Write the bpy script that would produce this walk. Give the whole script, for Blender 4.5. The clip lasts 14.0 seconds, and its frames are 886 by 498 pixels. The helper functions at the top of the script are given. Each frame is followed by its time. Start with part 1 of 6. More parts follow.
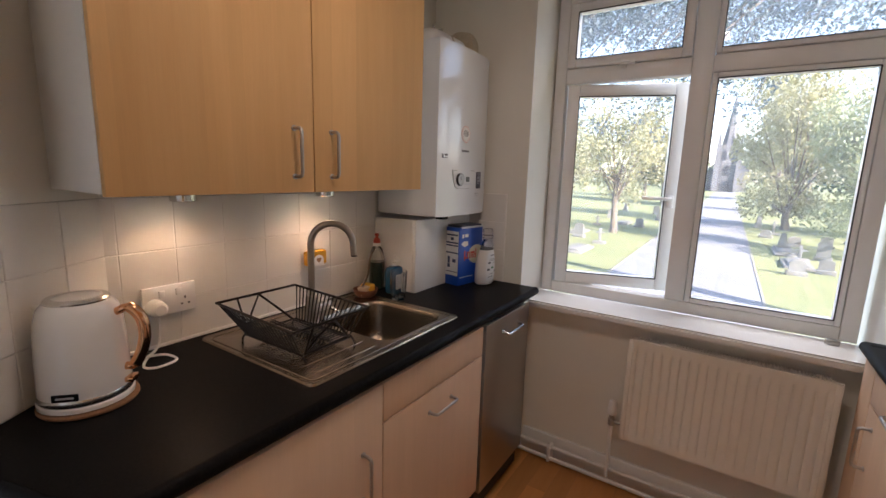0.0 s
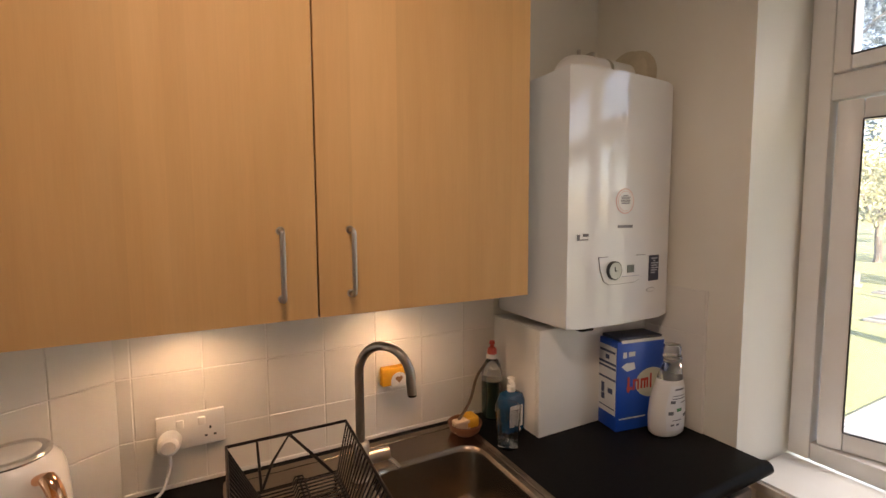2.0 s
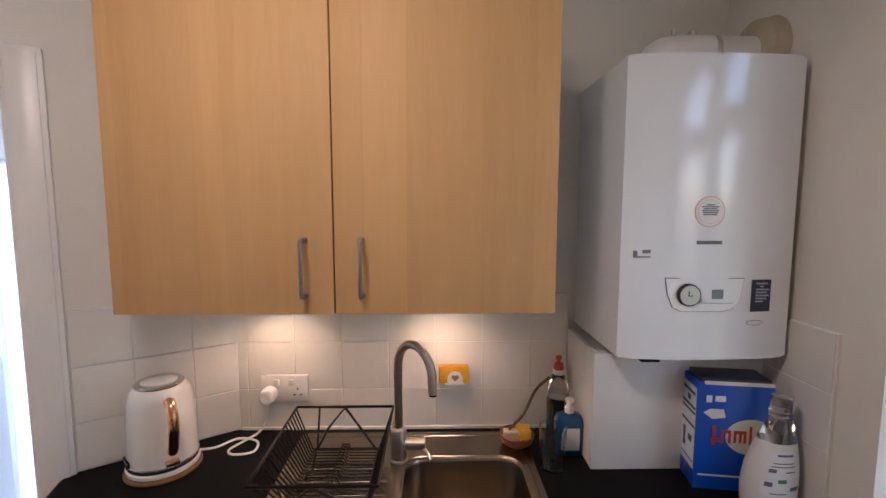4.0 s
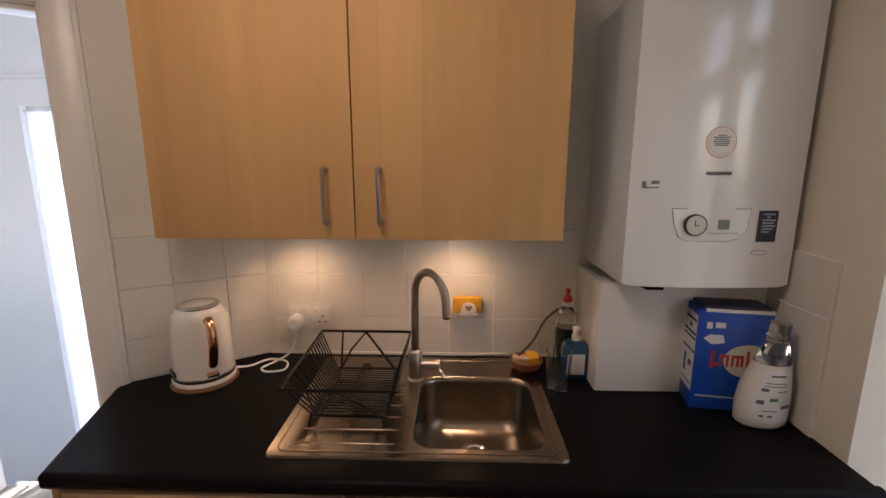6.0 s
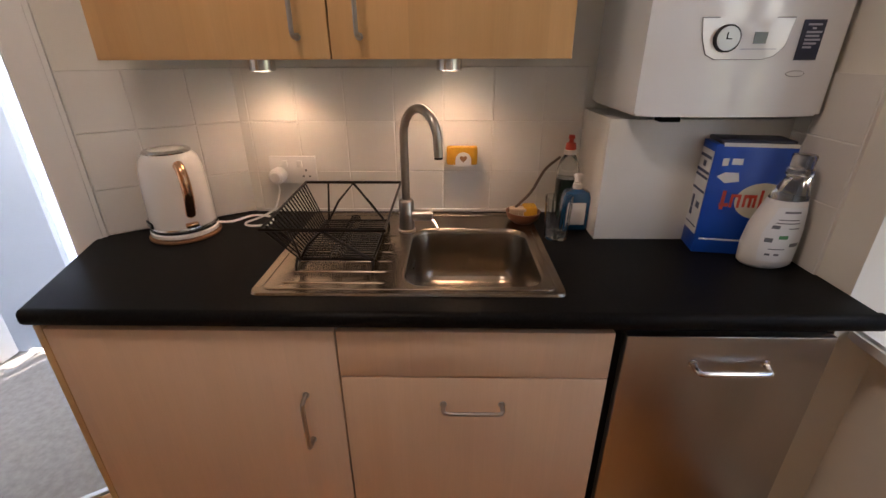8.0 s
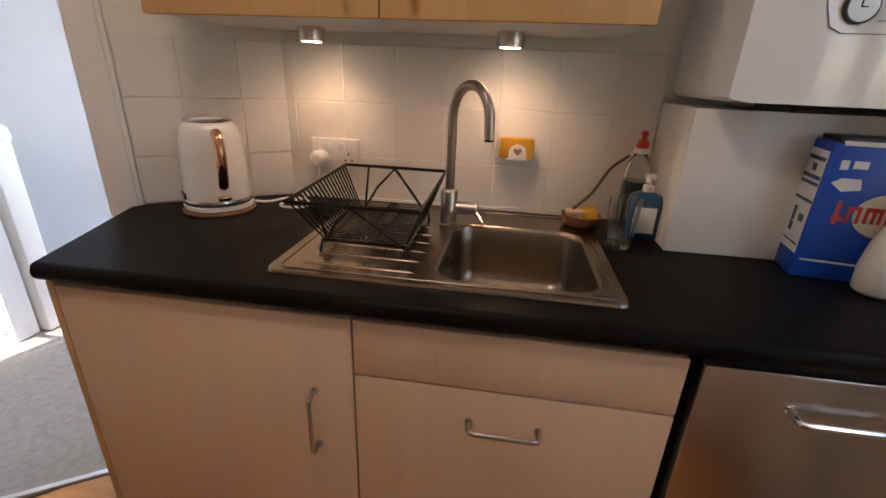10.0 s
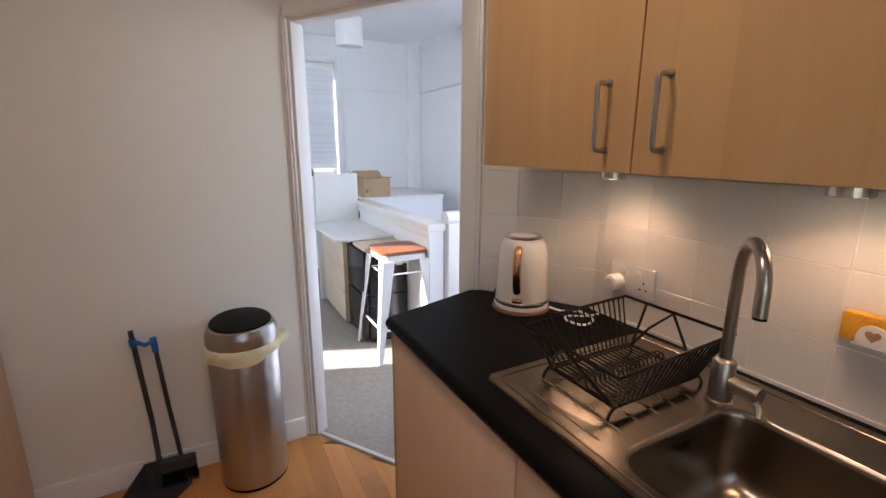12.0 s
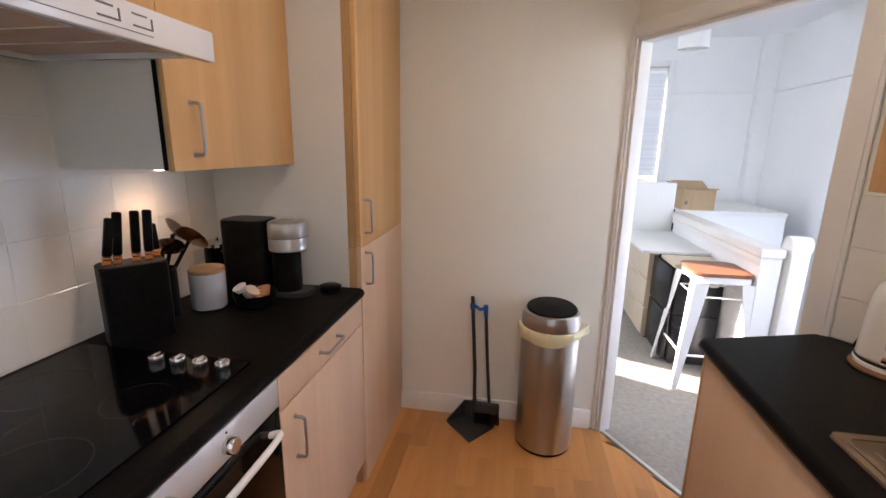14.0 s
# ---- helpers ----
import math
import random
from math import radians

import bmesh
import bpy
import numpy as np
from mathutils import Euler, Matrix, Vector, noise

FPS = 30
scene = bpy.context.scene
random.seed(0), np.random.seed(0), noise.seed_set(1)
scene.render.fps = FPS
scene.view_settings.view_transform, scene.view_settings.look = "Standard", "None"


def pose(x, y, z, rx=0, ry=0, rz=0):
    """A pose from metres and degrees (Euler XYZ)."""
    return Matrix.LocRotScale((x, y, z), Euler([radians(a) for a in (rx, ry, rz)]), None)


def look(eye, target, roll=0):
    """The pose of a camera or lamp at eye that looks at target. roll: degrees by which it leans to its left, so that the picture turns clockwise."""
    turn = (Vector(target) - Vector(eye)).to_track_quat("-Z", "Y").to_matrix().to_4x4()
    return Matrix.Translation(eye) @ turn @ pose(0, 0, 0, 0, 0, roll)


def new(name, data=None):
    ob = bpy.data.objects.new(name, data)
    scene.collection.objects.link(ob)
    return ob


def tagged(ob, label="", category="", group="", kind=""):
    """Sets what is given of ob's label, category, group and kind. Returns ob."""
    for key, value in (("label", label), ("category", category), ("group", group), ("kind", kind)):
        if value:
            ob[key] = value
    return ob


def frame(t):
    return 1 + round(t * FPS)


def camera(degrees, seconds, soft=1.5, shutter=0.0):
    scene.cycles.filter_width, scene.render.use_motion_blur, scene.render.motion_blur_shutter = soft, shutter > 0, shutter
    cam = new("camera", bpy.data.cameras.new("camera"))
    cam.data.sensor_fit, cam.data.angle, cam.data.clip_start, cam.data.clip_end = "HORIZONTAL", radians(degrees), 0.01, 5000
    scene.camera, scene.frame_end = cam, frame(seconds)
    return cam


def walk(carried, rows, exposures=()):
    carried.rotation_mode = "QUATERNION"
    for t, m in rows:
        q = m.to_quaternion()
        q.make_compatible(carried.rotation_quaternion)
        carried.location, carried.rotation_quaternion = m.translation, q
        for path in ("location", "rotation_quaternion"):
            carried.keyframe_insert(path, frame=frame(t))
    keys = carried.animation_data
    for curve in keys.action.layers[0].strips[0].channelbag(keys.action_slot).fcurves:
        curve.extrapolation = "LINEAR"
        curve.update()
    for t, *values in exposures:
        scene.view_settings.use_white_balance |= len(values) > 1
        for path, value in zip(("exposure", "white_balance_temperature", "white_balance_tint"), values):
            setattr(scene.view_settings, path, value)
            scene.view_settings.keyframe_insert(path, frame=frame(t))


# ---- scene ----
cam = camera(90.7, 14.0)
PATH = [
    (0, (0.077, 0.165, 1.437), (-1.004, 1.812, 1.093), 1.7),
    (0.5, (0.024, 0.251, 1.451), (-1.17, 1.817, 1.104), 1.4),
    (1, (-0.029, 0.377, 1.507), (-1.343, 1.855, 1.208), 1.1),
    (1.5, (-0.037, 0.592, 1.556), (-1.57, 1.867, 1.401), 0.0),
    (2, (-0.065, 0.837, 1.569), (-1.837, 1.75, 1.413), -0.3),
    (2.5, (-0.102, 1.014, 1.584), (-2.021, 1.561, 1.435), -0.9),
    (3, (-0.053, 1.219, 1.617), (-2.032, 1.463, 1.467), -1.0),
    (5.5, (0.147, 1.24, 1.592), (-1.838, 1.187, 1.354), 0.2),
    (6, (0.134, 1.246, 1.554), (-1.828, 1.195, 1.172), 0.1),
    (6.5, (0.122, 1.238, 1.508), (-1.802, 1.201, 0.963), -0.0),
    (7, (0.119, 1.24, 1.47), (-1.765, 1.211, 0.798), -0.2),
    (7.5, (0.104, 1.251, 1.43), (-1.724, 1.232, 0.619), -0.4),
    (10, (-0.011, 1.272, 1.278), (-1.851, 1.014, 0.537), 2.3),
    (10.5, (-0.038, 1.352, 1.302), (-1.813, 0.637, 0.721), 0.4),
    (11, (-0.065, 1.448, 1.359), (-1.613, 0.283, 0.863), -0.1),
    (11.5, (-0.13, 1.518, 1.407), (-1.329, -0.019, 0.958), -0.2),
    (12, (-0.209, 1.576, 1.418), (-1.129, -0.143, 0.969), 0.2),
    (12.5, (-0.205, 1.657, 1.473), (-0.949, -0.143, 1.021), 0.4),
    (13, (-0.153, 1.698, 1.493), (-0.627, -0.19, 1.033), -0.1),
    (13.5, (-0.12, 1.713, 1.481), (-0.189, -0.234, 1.027), -0.5),
    (14, (-0.09, 1.724, 1.459), (0.241, -0.196, 1.008), 0.9),
]
EXPOSURE = [(0, 2.13, 6330), (1.0, 2.08, 6280), (1.5, 2.13, 6680), (2.0, 2.41, 7200), (2.5, 2.61, 6500), (3.0, 2.79, 5320), (3.2, 2.79, 5270), (5.3, 1.86, 6820), (6.0, 2.11, 6720), (7.5, 2.36, 6470), (10.0, 2.29, 6600), (11.0, 2.14, 6400), (12.5, 2.17, 6250), (13.0, 2.3, 6150), (13.5, 2.29, 6350), (14, 2.54, 6600)]
walk(cam, [(t, look(eye, target, roll)) for t, eye, target, roll in PATH], [(t, e, k, 21) for t, e, k in EXPOSURE])

# ---- world, sun and lamps ----
SUN_AZ, SUN_EL = radians(112), radians(27)   # azimuth from +y towards +x
world = bpy.data.worlds.new("world")
scene.world = world
world.use_nodes = True
wt = world.node_tree
sky = wt.nodes.new("ShaderNodeTexSky")
sky.sky_type, sky.sun_disc = "NISHITA", False
sky.sun_elevation, sky.sun_rotation = SUN_EL, SUN_AZ
wt.links.new(sky.outputs[0], wt.nodes["Background"].inputs[0])
wt.nodes["Background"].inputs[1].default_value = 0.15


def lamp(name, kind, m, power, colour, **more):
    data = bpy.data.lights.new(name, kind)
    data.energy, data.color = power, colour
    if kind == "AREA":
        data.shape, data.size, data.size_y = "RECTANGLE", more["size"], more["size_y"]
    if kind == "SPOT":
        data.spot_size, data.spot_blend, data.shadow_soft_size = radians(more["cone"]), 0.7, 0.035
    if kind == "SUN":
        data.angle = radians(0.6)
    ob = new(name, data)
    ob.matrix_world = m
    return ob


sun_from = Vector((math.sin(SUN_AZ) * math.cos(SUN_EL), math.cos(SUN_AZ) * math.cos(SUN_EL), math.sin(SUN_EL)))
lamp("sun", "SUN", look(sun_from * 50, (0, 0, 0)), 5.0, (1.0, 0.95, 0.87))
lamp("window_skylight", "AREA", look((-0.09, 3.2, 3.25), (-0.09, 1.2, 1.2)), 12.5, (0.97, 0.96, 0.92), size=1.5, size_y=1.0)
lamp("room_skylight", "AREA", look((1.38, -2.125, 1.65), (-1.4, -2.125, 1.5)), 5.5, (0.78, 0.89, 1.0), size=0.34, size_y=1.38)
# Fill lamp added to brighten the stairwell; no source is seen there.
lamp("stair_fill_lamp", "AREA", look((-2.0, 0.70, 1.55), (-2.0, -1.0, 1.0)), 5.0, (0.80, 0.90, 1.0), size=0.66, size_y=1.2)
lamp("landing_skylight", "AREA", look((-2.9, -1.0, 0.6), (-1.5, -1.0, 0.5)), 12.5, (0.80, 0.90, 1.0), size=0.8, size_y=2.5)
lamp("ceiling_lamp", "AREA", look((-0.2, 0.85, 2.425), (-0.2, 0.85, 0)), 1.6, (1.0, 0.82, 0.66), size=0.24, size_y=0.24)
WARM = (1.0, 0.62, 0.35)
SPOT_POWER = 0.58

# ---- helpers of this place ----
WORLD = {}


def material(name, colour, rough=0.5, metal=0.0, second=None, scale=8.0, amount=0.5, bump=0.0, bump_scale=60.0, stretch=(1, 1, 1),
             piece=0.0, trans=0.0, coat=0.0, emit=0.0, spec=None, rough_var=0.0):
    m = bpy.data.materials.new(name)
    m.use_nodes = True
    nt = m.node_tree
    b = nt.nodes["Principled BSDF"]
    b.inputs["Roughness"].default_value, b.inputs["Metallic"].default_value = rough, metal
    b.inputs["Base Color"].default_value = (*colour, 1)
    b.inputs["Transmission Weight"].default_value = trans
    b.inputs["Coat Weight"].default_value = coat
    b.inputs["Coat Roughness"].default_value = 0.08
    if spec is not None:
        b.inputs["Specular IOR Level"].default_value = spec
    tc = nt.nodes.new("ShaderNodeTexCoord")
    mp = nt.nodes.new("ShaderNodeMapping")
    mp.inputs["Scale"].default_value = stretch
    nt.links.new(tc.outputs["Object"], mp.inputs["Vector"])
    out = None
    if second:
        n1 = nt.nodes.new("ShaderNodeTexNoise")
        n1.inputs["Scale"].default_value, n1.inputs["Detail"].default_value, n1.inputs["Roughness"].default_value = scale, 8, 0.65
        nt.links.new(mp.outputs[0], n1.inputs["Vector"])
        ramp = nt.nodes.new("ShaderNodeValToRGB")
        ramp.color_ramp.elements[0].position, ramp.color_ramp.elements[1].position = 0.5 - amount / 2, 0.5 + amount / 2
        ramp.color_ramp.elements[0].color, ramp.color_ramp.elements[1].color = (*colour, 1), (*second, 1)
        nt.links.new(n1.outputs["Fac"], ramp.inputs[0])
        out = ramp.outputs[0]
    if piece:
        oi = nt.nodes.new("ShaderNodeObjectInfo")
        mr = nt.nodes.new("ShaderNodeMapRange")
        mr.inputs["To Min"].default_value, mr.inputs["To Max"].default_value = 1 - piece, 1 + piece
        nt.links.new(oi.outputs["Random"], mr.inputs["Value"])
        hs = nt.nodes.new("ShaderNodeHueSaturation")
        hs.inputs["Color"].default_value = (*colour, 1)
        if out:
            nt.links.new(out, hs.inputs["Color"])
        nt.links.new(mr.outputs[0], hs.inputs["Value"])
        out = hs.outputs[0]
    if out:
        nt.links.new(out, b.inputs["Base Color"])
    if bump or rough_var:
        n2 = nt.nodes.new("ShaderNodeTexNoise")
        n2.inputs["Scale"].default_value, n2.inputs["Detail"].default_value = bump_scale, 6
        nt.links.new(mp.outputs[0], n2.inputs["Vector"])
        if bump:
            bp = nt.nodes.new("ShaderNodeBump")
            bp.inputs["Strength"].default_value, bp.inputs["Distance"].default_value = bump, 0.004
            nt.links.new(n2.outputs["Fac"], bp.inputs["Height"])
            nt.links.new(bp.outputs[0], b.inputs["Normal"])
        if rough_var:
            rr = nt.nodes.new("ShaderNodeMapRange")
            rr.inputs["To Min"].default_value, rr.inputs["To Max"].default_value = rough - rough_var, rough + rough_var
            nt.links.new(n2.outputs["Fac"], rr.inputs["Value"])
            nt.links.new(rr.outputs[0], b.inputs["Roughness"])
    if emit:
        b.inputs["Emission Color"].default_value = (*colour, 1)
        b.inputs["Emission Strength"].default_value = emit
    return m


def thing(name, at, label, category, group="", rz=0.0):
    ob = new(name)
    ob.empty_display_size = 0.05
    ob.matrix_world = pose(*at, 0, 0, rz)
    WORLD[ob.name] = ob.matrix_world.copy()
    return tagged(ob, label, category, group)


def mesh_of(bm, name, mat, smooth=None):
    me = bpy.data.meshes.new(name)
    bmesh.ops.recalc_face_normals(bm, faces=bm.faces)
    bm.to_mesh(me)
    bm.free()
    me.materials.append(mat)
    if smooth:
        for p in me.polygons:
            p.use_smooth = True
        me.set_sharp_from_angle(angle=radians(smooth))
    return me


def part(name, bm, mat, parent, label="", smooth=35):
    """One mesh, given in the world's coordinates (or, with no place, in its own), under a thing or a part."""
    bm.transform(WORLD[parent.name].inverted())
    ob = new(name, mesh_of(bm, name, mat, smooth))
    ob.parent = parent
    WORLD[ob.name] = WORLD[parent.name]
    return tagged(ob, label)


def single(name, bm, mat, label="", category="", kind="", at=(0, 0, 0), smooth=35):
    bm.transform(Matrix.Translation(at).inverted())
    ob = new(name, mesh_of(bm, name, mat, smooth))
    ob.matrix_world = Matrix.Translation(at)
    WORLD[ob.name] = ob.matrix_world.copy()
    return tagged(ob, label, category, "", kind)


def box(x0, x1, y0, y1, z0, z1, bevel=0.0, bm=None, m=None, seg=2):
    bm = bm or bmesh.new()
    vs = [bm.verts.new((x, y, z)) for x in (x0, x1) for y in (y0, y1) for z in (z0, z1)]
    fs = [bm.faces.new([vs[i] for i in q]) for q in ((0, 1, 3, 2), (4, 6, 7, 5), (0, 4, 5, 1), (2, 3, 7, 6), (0, 2, 6, 4), (1, 5, 7, 3))]
    if bevel:
        es = list({e for f in fs for e in f.edges})
        made = bmesh.ops.bevel(bm, geom=es, offset=bevel, segments=seg, profile=0.5, affect="EDGES")
        vs = list({v for f in made["faces"] for v in f.verts} | {v for v in vs if v.is_valid})
    if m:
        bmesh.ops.transform(bm, matrix=m, verts=vs)
    return bm


def prism(points, z0, z1, bevel=0.0, bm=None, m=None):
    """An upright prism over a ground outline, its rims bevelled."""
    bm = bm or bmesh.new()
    low, high = [bm.verts.new((x, y, z0)) for x, y in points], [bm.verts.new((x, y, z1)) for x, y in points]
    n = len(points)
    fs = [bm.faces.new(low[::-1]), bm.faces.new(high)]
    fs += [bm.faces.new((low[i], low[(i + 1) % n], high[(i + 1) % n], high[i])) for i in range(n)]
    vs = low + high
    if bevel:
        made = bmesh.ops.bevel(bm, geom=list({e for f in fs[:2] for e in f.edges}), offset=bevel, segments=2, affect="EDGES")
        vs = list({v for f in made["faces"] for v in f.verts} | {v for v in vs if v.is_valid})
    if m:
        bmesh.ops.transform(bm, matrix=m, verts=vs)
    return bm


def rounded(x0, x1, y0, y1, r, n=6):
    """A rectangle's outline with rounded corners."""
    pts = []
    for cx, cy, a in ((x1 - r, y1 - r, 0), (x0 + r, y1 - r, 90), (x0 + r, y0 + r, 180), (x1 - r, y0 + r, 270)):
        pts += [(cx + r * math.cos(radians(a + 90 * i / n)), cy + r * math.sin(radians(a + 90 * i / n))) for i in range(n + 1)]
    return pts


def loft(rings, bm=None, cap=True):
    bm = bm or bmesh.new()
    rows = [[bm.verts.new(p) for p in ring] for ring in rings]
    n = len(rows[0])
    for a, b in zip(rows, rows[1:]):
        for i in range(n):
            bm.faces.new((a[i], a[(i + 1) % n], b[(i + 1) % n], b[i]))
    if cap:
        bm.faces.new(rows[0][::-1])
        bm.faces.new(rows[-1])
    return bm


def lathe(at, profile, seg=28, bm=None, sx=1.0, sy=1.0, cap=True, rz=0.0):
    """A turned body: profile of (radius, height) over the point at."""
    c, s = math.cos(radians(rz)), math.sin(radians(rz))
    rings = []
    for r, z in profile:
        ring = []
        for i in range(seg):
            u, v = sx * r * math.cos(2 * math.pi * i / seg), sy * r * math.sin(2 * math.pi * i / seg)
            ring.append((at[0] + c * u - s * v, at[1] + s * u + c * v, at[2] + z))
        rings.append(ring)
    return loft(rings, bm, cap)


def smooth_line(pts, n=6):
    """A Catmull-Rom line through the points."""
    p = [Vector(q) for q in pts]
    p = [2 * p[0] - p[1]] + p + [2 * p[-1] - p[-2]]
    out = []
    for a, b, c, d in zip(p, p[1:], p[2:], p[3:]):
        for i in range(n):
            t = i / n
            out.append(0.5 * (2 * b + (c - a) * t + (2 * a - 5 * b + 4 * c - d) * t * t + (3 * b - a - 3 * c + d) * t ** 3))
    return out + [p[-2]]


def tube(pts, r, seg=10, bm=None, closed=False):
    """A round bar along points; r may be a list."""
    pts = [Vector(p) for p in pts]
    n = len(pts)
    rs = r if isinstance(r, (list, tuple)) else [r] * n
    rings, up = [], None
    for i, p in enumerate(pts):
        a, b = (pts[i - 1], pts[(i + 1) % n]) if closed else (pts[max(i - 1, 0)], pts[min(i + 1, n - 1)])
        d = (b - a).normalized()
        if up is None:
            up = d.orthogonal().normalized()
        up = (up - d * up.dot(d)).normalized()
        side = d.cross(up)
        rings.append([p + rs[i] * (up * math.cos(2 * math.pi * k / seg) + side * math.sin(2 * math.pi * k / seg)) for k in range(seg)])
    if closed:
        rings.append(rings[0])
    bm = loft(rings, bm, not closed)
    if closed:
        bmesh.ops.remove_doubles(bm, verts=bm.verts, dist=1e-6)
    return bm


def bars(height, rows, start, along, depth_dir, mat, parent, thick=0.0006):
    """Unreadable small print as thin bars: rows of (offset, length) down from start."""
    bm = bmesh.new()
    a, d = Vector(along).normalized(), Vector(depth_dir).normalized()
    up = a.cross(d) if a.cross(d).z > 0 else d.cross(a)
    for i, (o, l) in enumerate(rows):
        p = Vector(start) + a * o - up * (i * height * 1.8)
        corner = [p, p + a * l, p + a * l - up * height, p - up * height]
        loft([[c for c in corner], [c + d * thick for c in corner]], bm)
    return part("print_bars", bm, mat, parent, smooth=None)


def lettering(body, size, m, mat, parent, name="lettering"):
    """Built-in letters as a thin mesh at the pose m."""
    cu = bpy.data.curves.new(name, "FONT")
    cu.body, cu.size, cu.extrude, cu.align_x, cu.align_y = body, size, 0.0004, "CENTER", "CENTER"
    tmp = bpy.data.objects.new(name, cu)
    scene.collection.objects.link(tmp)
    me = bpy.data.meshes.new_from_object(tmp.evaluated_get(bpy.context.evaluated_depsgraph_get()))
    bpy.data.objects.remove(tmp)
    bpy.data.curves.remove(cu)
    me.transform(WORLD[parent.name].inverted() @ m)
    me.materials.clear()
    me.materials.append(mat)
    ob = new(name, me)
    ob.parent = parent
    return ob


# ---- materials ----
PAINT = material("cream_wall_paint", (0.79, 0.775, 0.70), 0.55, second=(0.755, 0.735, 0.66), scale=3, bump=0.12, bump_scale=90)
WHITE_PAINT = material("white_gloss_paint", (0.82, 0.81, 0.78), 0.32, second=(0.77, 0.76, 0.72), scale=5, bump=0.05, bump_scale=30)
SILL_GLOSS = material("glossy_sill_paint", (0.81, 0.81, 0.79), 0.14, second=(0.76, 0.76, 0.73), scale=6, bump=0.08, bump_scale=24, coat=0.3)
ROOM_PAINT = material("white_room_paint", (0.84, 0.85, 0.85), 0.7, second=(0.80, 0.81, 0.81), scale=2, bump=0.08, bump_scale=80)
TILE = material("white_glazed_tile", (0.80, 0.78, 0.73), 0.16, second=(0.76, 0.74, 0.69), scale=6, piece=0.025, bump=0.03, bump_scale=14)
GROUT = material("pale_grout", (0.81, 0.79, 0.745), 0.8, second=(0.77, 0.745, 0.70), scale=20, bump=0.3)


def veneer(name, colour, second, depth=1.0):
    """Upright strips of veneer, each with its own tone, over fine grain."""
    m = material(name, colour, 0.6, second=second, scale=1.8, amount=0.6, stretch=(8, 8, 0.7), bump=0.03, bump_scale=40, rough_var=0.05, spec=0.22)
    nt = m.node_tree
    b = nt.nodes["Principled BSDF"]
    base = b.inputs["Base Color"].links[0].from_socket
    tc, cut, oi = nt.nodes.new("ShaderNodeTexCoord"), nt.nodes.new("ShaderNodeSeparateXYZ"), nt.nodes.new("ShaderNodeObjectInfo")
    nt.links.new(tc.outputs["Object"], cut.inputs[0])

    def maths(op, a, k):
        n = nt.nodes.new("ShaderNodeMath")
        n.operation = op
        nt.links.new(a, n.inputs[0])
        if isinstance(k, (int, float)):
            n.inputs[1].default_value = k
        else:
            nt.links.new(k, n.inputs[1])
        return n.outputs[0]

    shift = maths("MULTIPLY", oi.outputs["Random"], 37.0)
    tone = None
    for wide, low, high in ((10.5, 0.90, 1.07), (26.0, 0.965, 1.03)):
        place = maths("FLOOR", maths("ADD", maths("MULTIPLY", cut.outputs["Y"], wide), shift), 0.0)
        wn = nt.nodes.new("ShaderNodeTexWhiteNoise")
        wn.noise_dimensions = "1D"
        nt.links.new(place, wn.inputs["W"])
        mr = nt.nodes.new("ShaderNodeMapRange")
        mr.inputs["To Min"].default_value, mr.inputs["To Max"].default_value = 1 - (1 - low) * depth, 1 + (high - 1) * depth
        nt.links.new(wn.outputs["Value"], mr.inputs["Value"])
        tone = maths("MULTIPLY", mr.outputs[0], tone) if tone else mr.outputs[0]
    grain, mp, gr = nt.nodes.new("ShaderNodeTexNoise"), nt.nodes.new("ShaderNodeMapping"), nt.nodes.new("ShaderNodeMapRange")
    mp.inputs["Scale"].default_value = (1, 1, 0.03)
    nt.links.new(tc.outputs["Object"], mp.inputs["Vector"])
    nt.links.new(mp.outputs[0], grain.inputs["Vector"])
    grain.inputs["Scale"].default_value, grain.inputs["Detail"].default_value = 320, 3
    gr.inputs["From Min"].default_value, gr.inputs["From Max"].default_value = 0.3, 0.7
    gr.inputs["To Min"].default_value, gr.inputs["To Max"].default_value = 0.98, 1.015
    nt.links.new(grain.outputs["Fac"], gr.inputs["Value"])
    tone = maths("MULTIPLY", tone, gr.outputs[0])
    hs = nt.nodes.new("ShaderNodeHueSaturation")
    nt.links.new(base, hs.inputs["Color"])
    nt.links.new(tone, hs.inputs["Value"])
    nt.links.new(hs.outputs[0], b.inputs["Base Color"])
    return m


BEECH = veneer("beech_veneer", (0.73, 0.465, 0.215), (0.63, 0.37, 0.15))
# Beech with the window's pale daylight put into its colour, for low fronts.
BEECH_DAYLIT = veneer("window_lit_beech_veneer", (0.71, 0.51, 0.35), (0.665, 0.465, 0.31), 0.4)
BEECH_EDGE = material("beech_edging", (0.58, 0.37, 0.17), 0.45, second=(0.46, 0.28, 0.12), scale=6, stretch=(8, 8, 1))
MELAMINE = material("white_melamine", (0.78, 0.78, 0.75), 0.4, second=(0.74, 0.74, 0.71), scale=4)
WORKTOP = material("black_laminate", (0.005, 0.005, 0.0055), 0.38, second=(0.009, 0.0085, 0.008), scale=160, amount=0.25, bump=0.05, bump_scale=350, rough_var=0.04, spec=0.045)
STEEL = material("brushed_steel", (0.43, 0.39, 0.34), 0.30, 1.0, second=(0.40, 0.36, 0.31), scale=3, amount=1.0, stretch=(1, 6, 1), bump_scale=5, rough_var=0.03)
SINK_STEEL = material("worn_sink_steel", (0.30, 0.255, 0.205), 0.26, 1.0, second=(0.265, 0.222, 0.175), scale=2, amount=0.8, stretch=(1, 5, 1), bump_scale=4, rough_var=0.03)
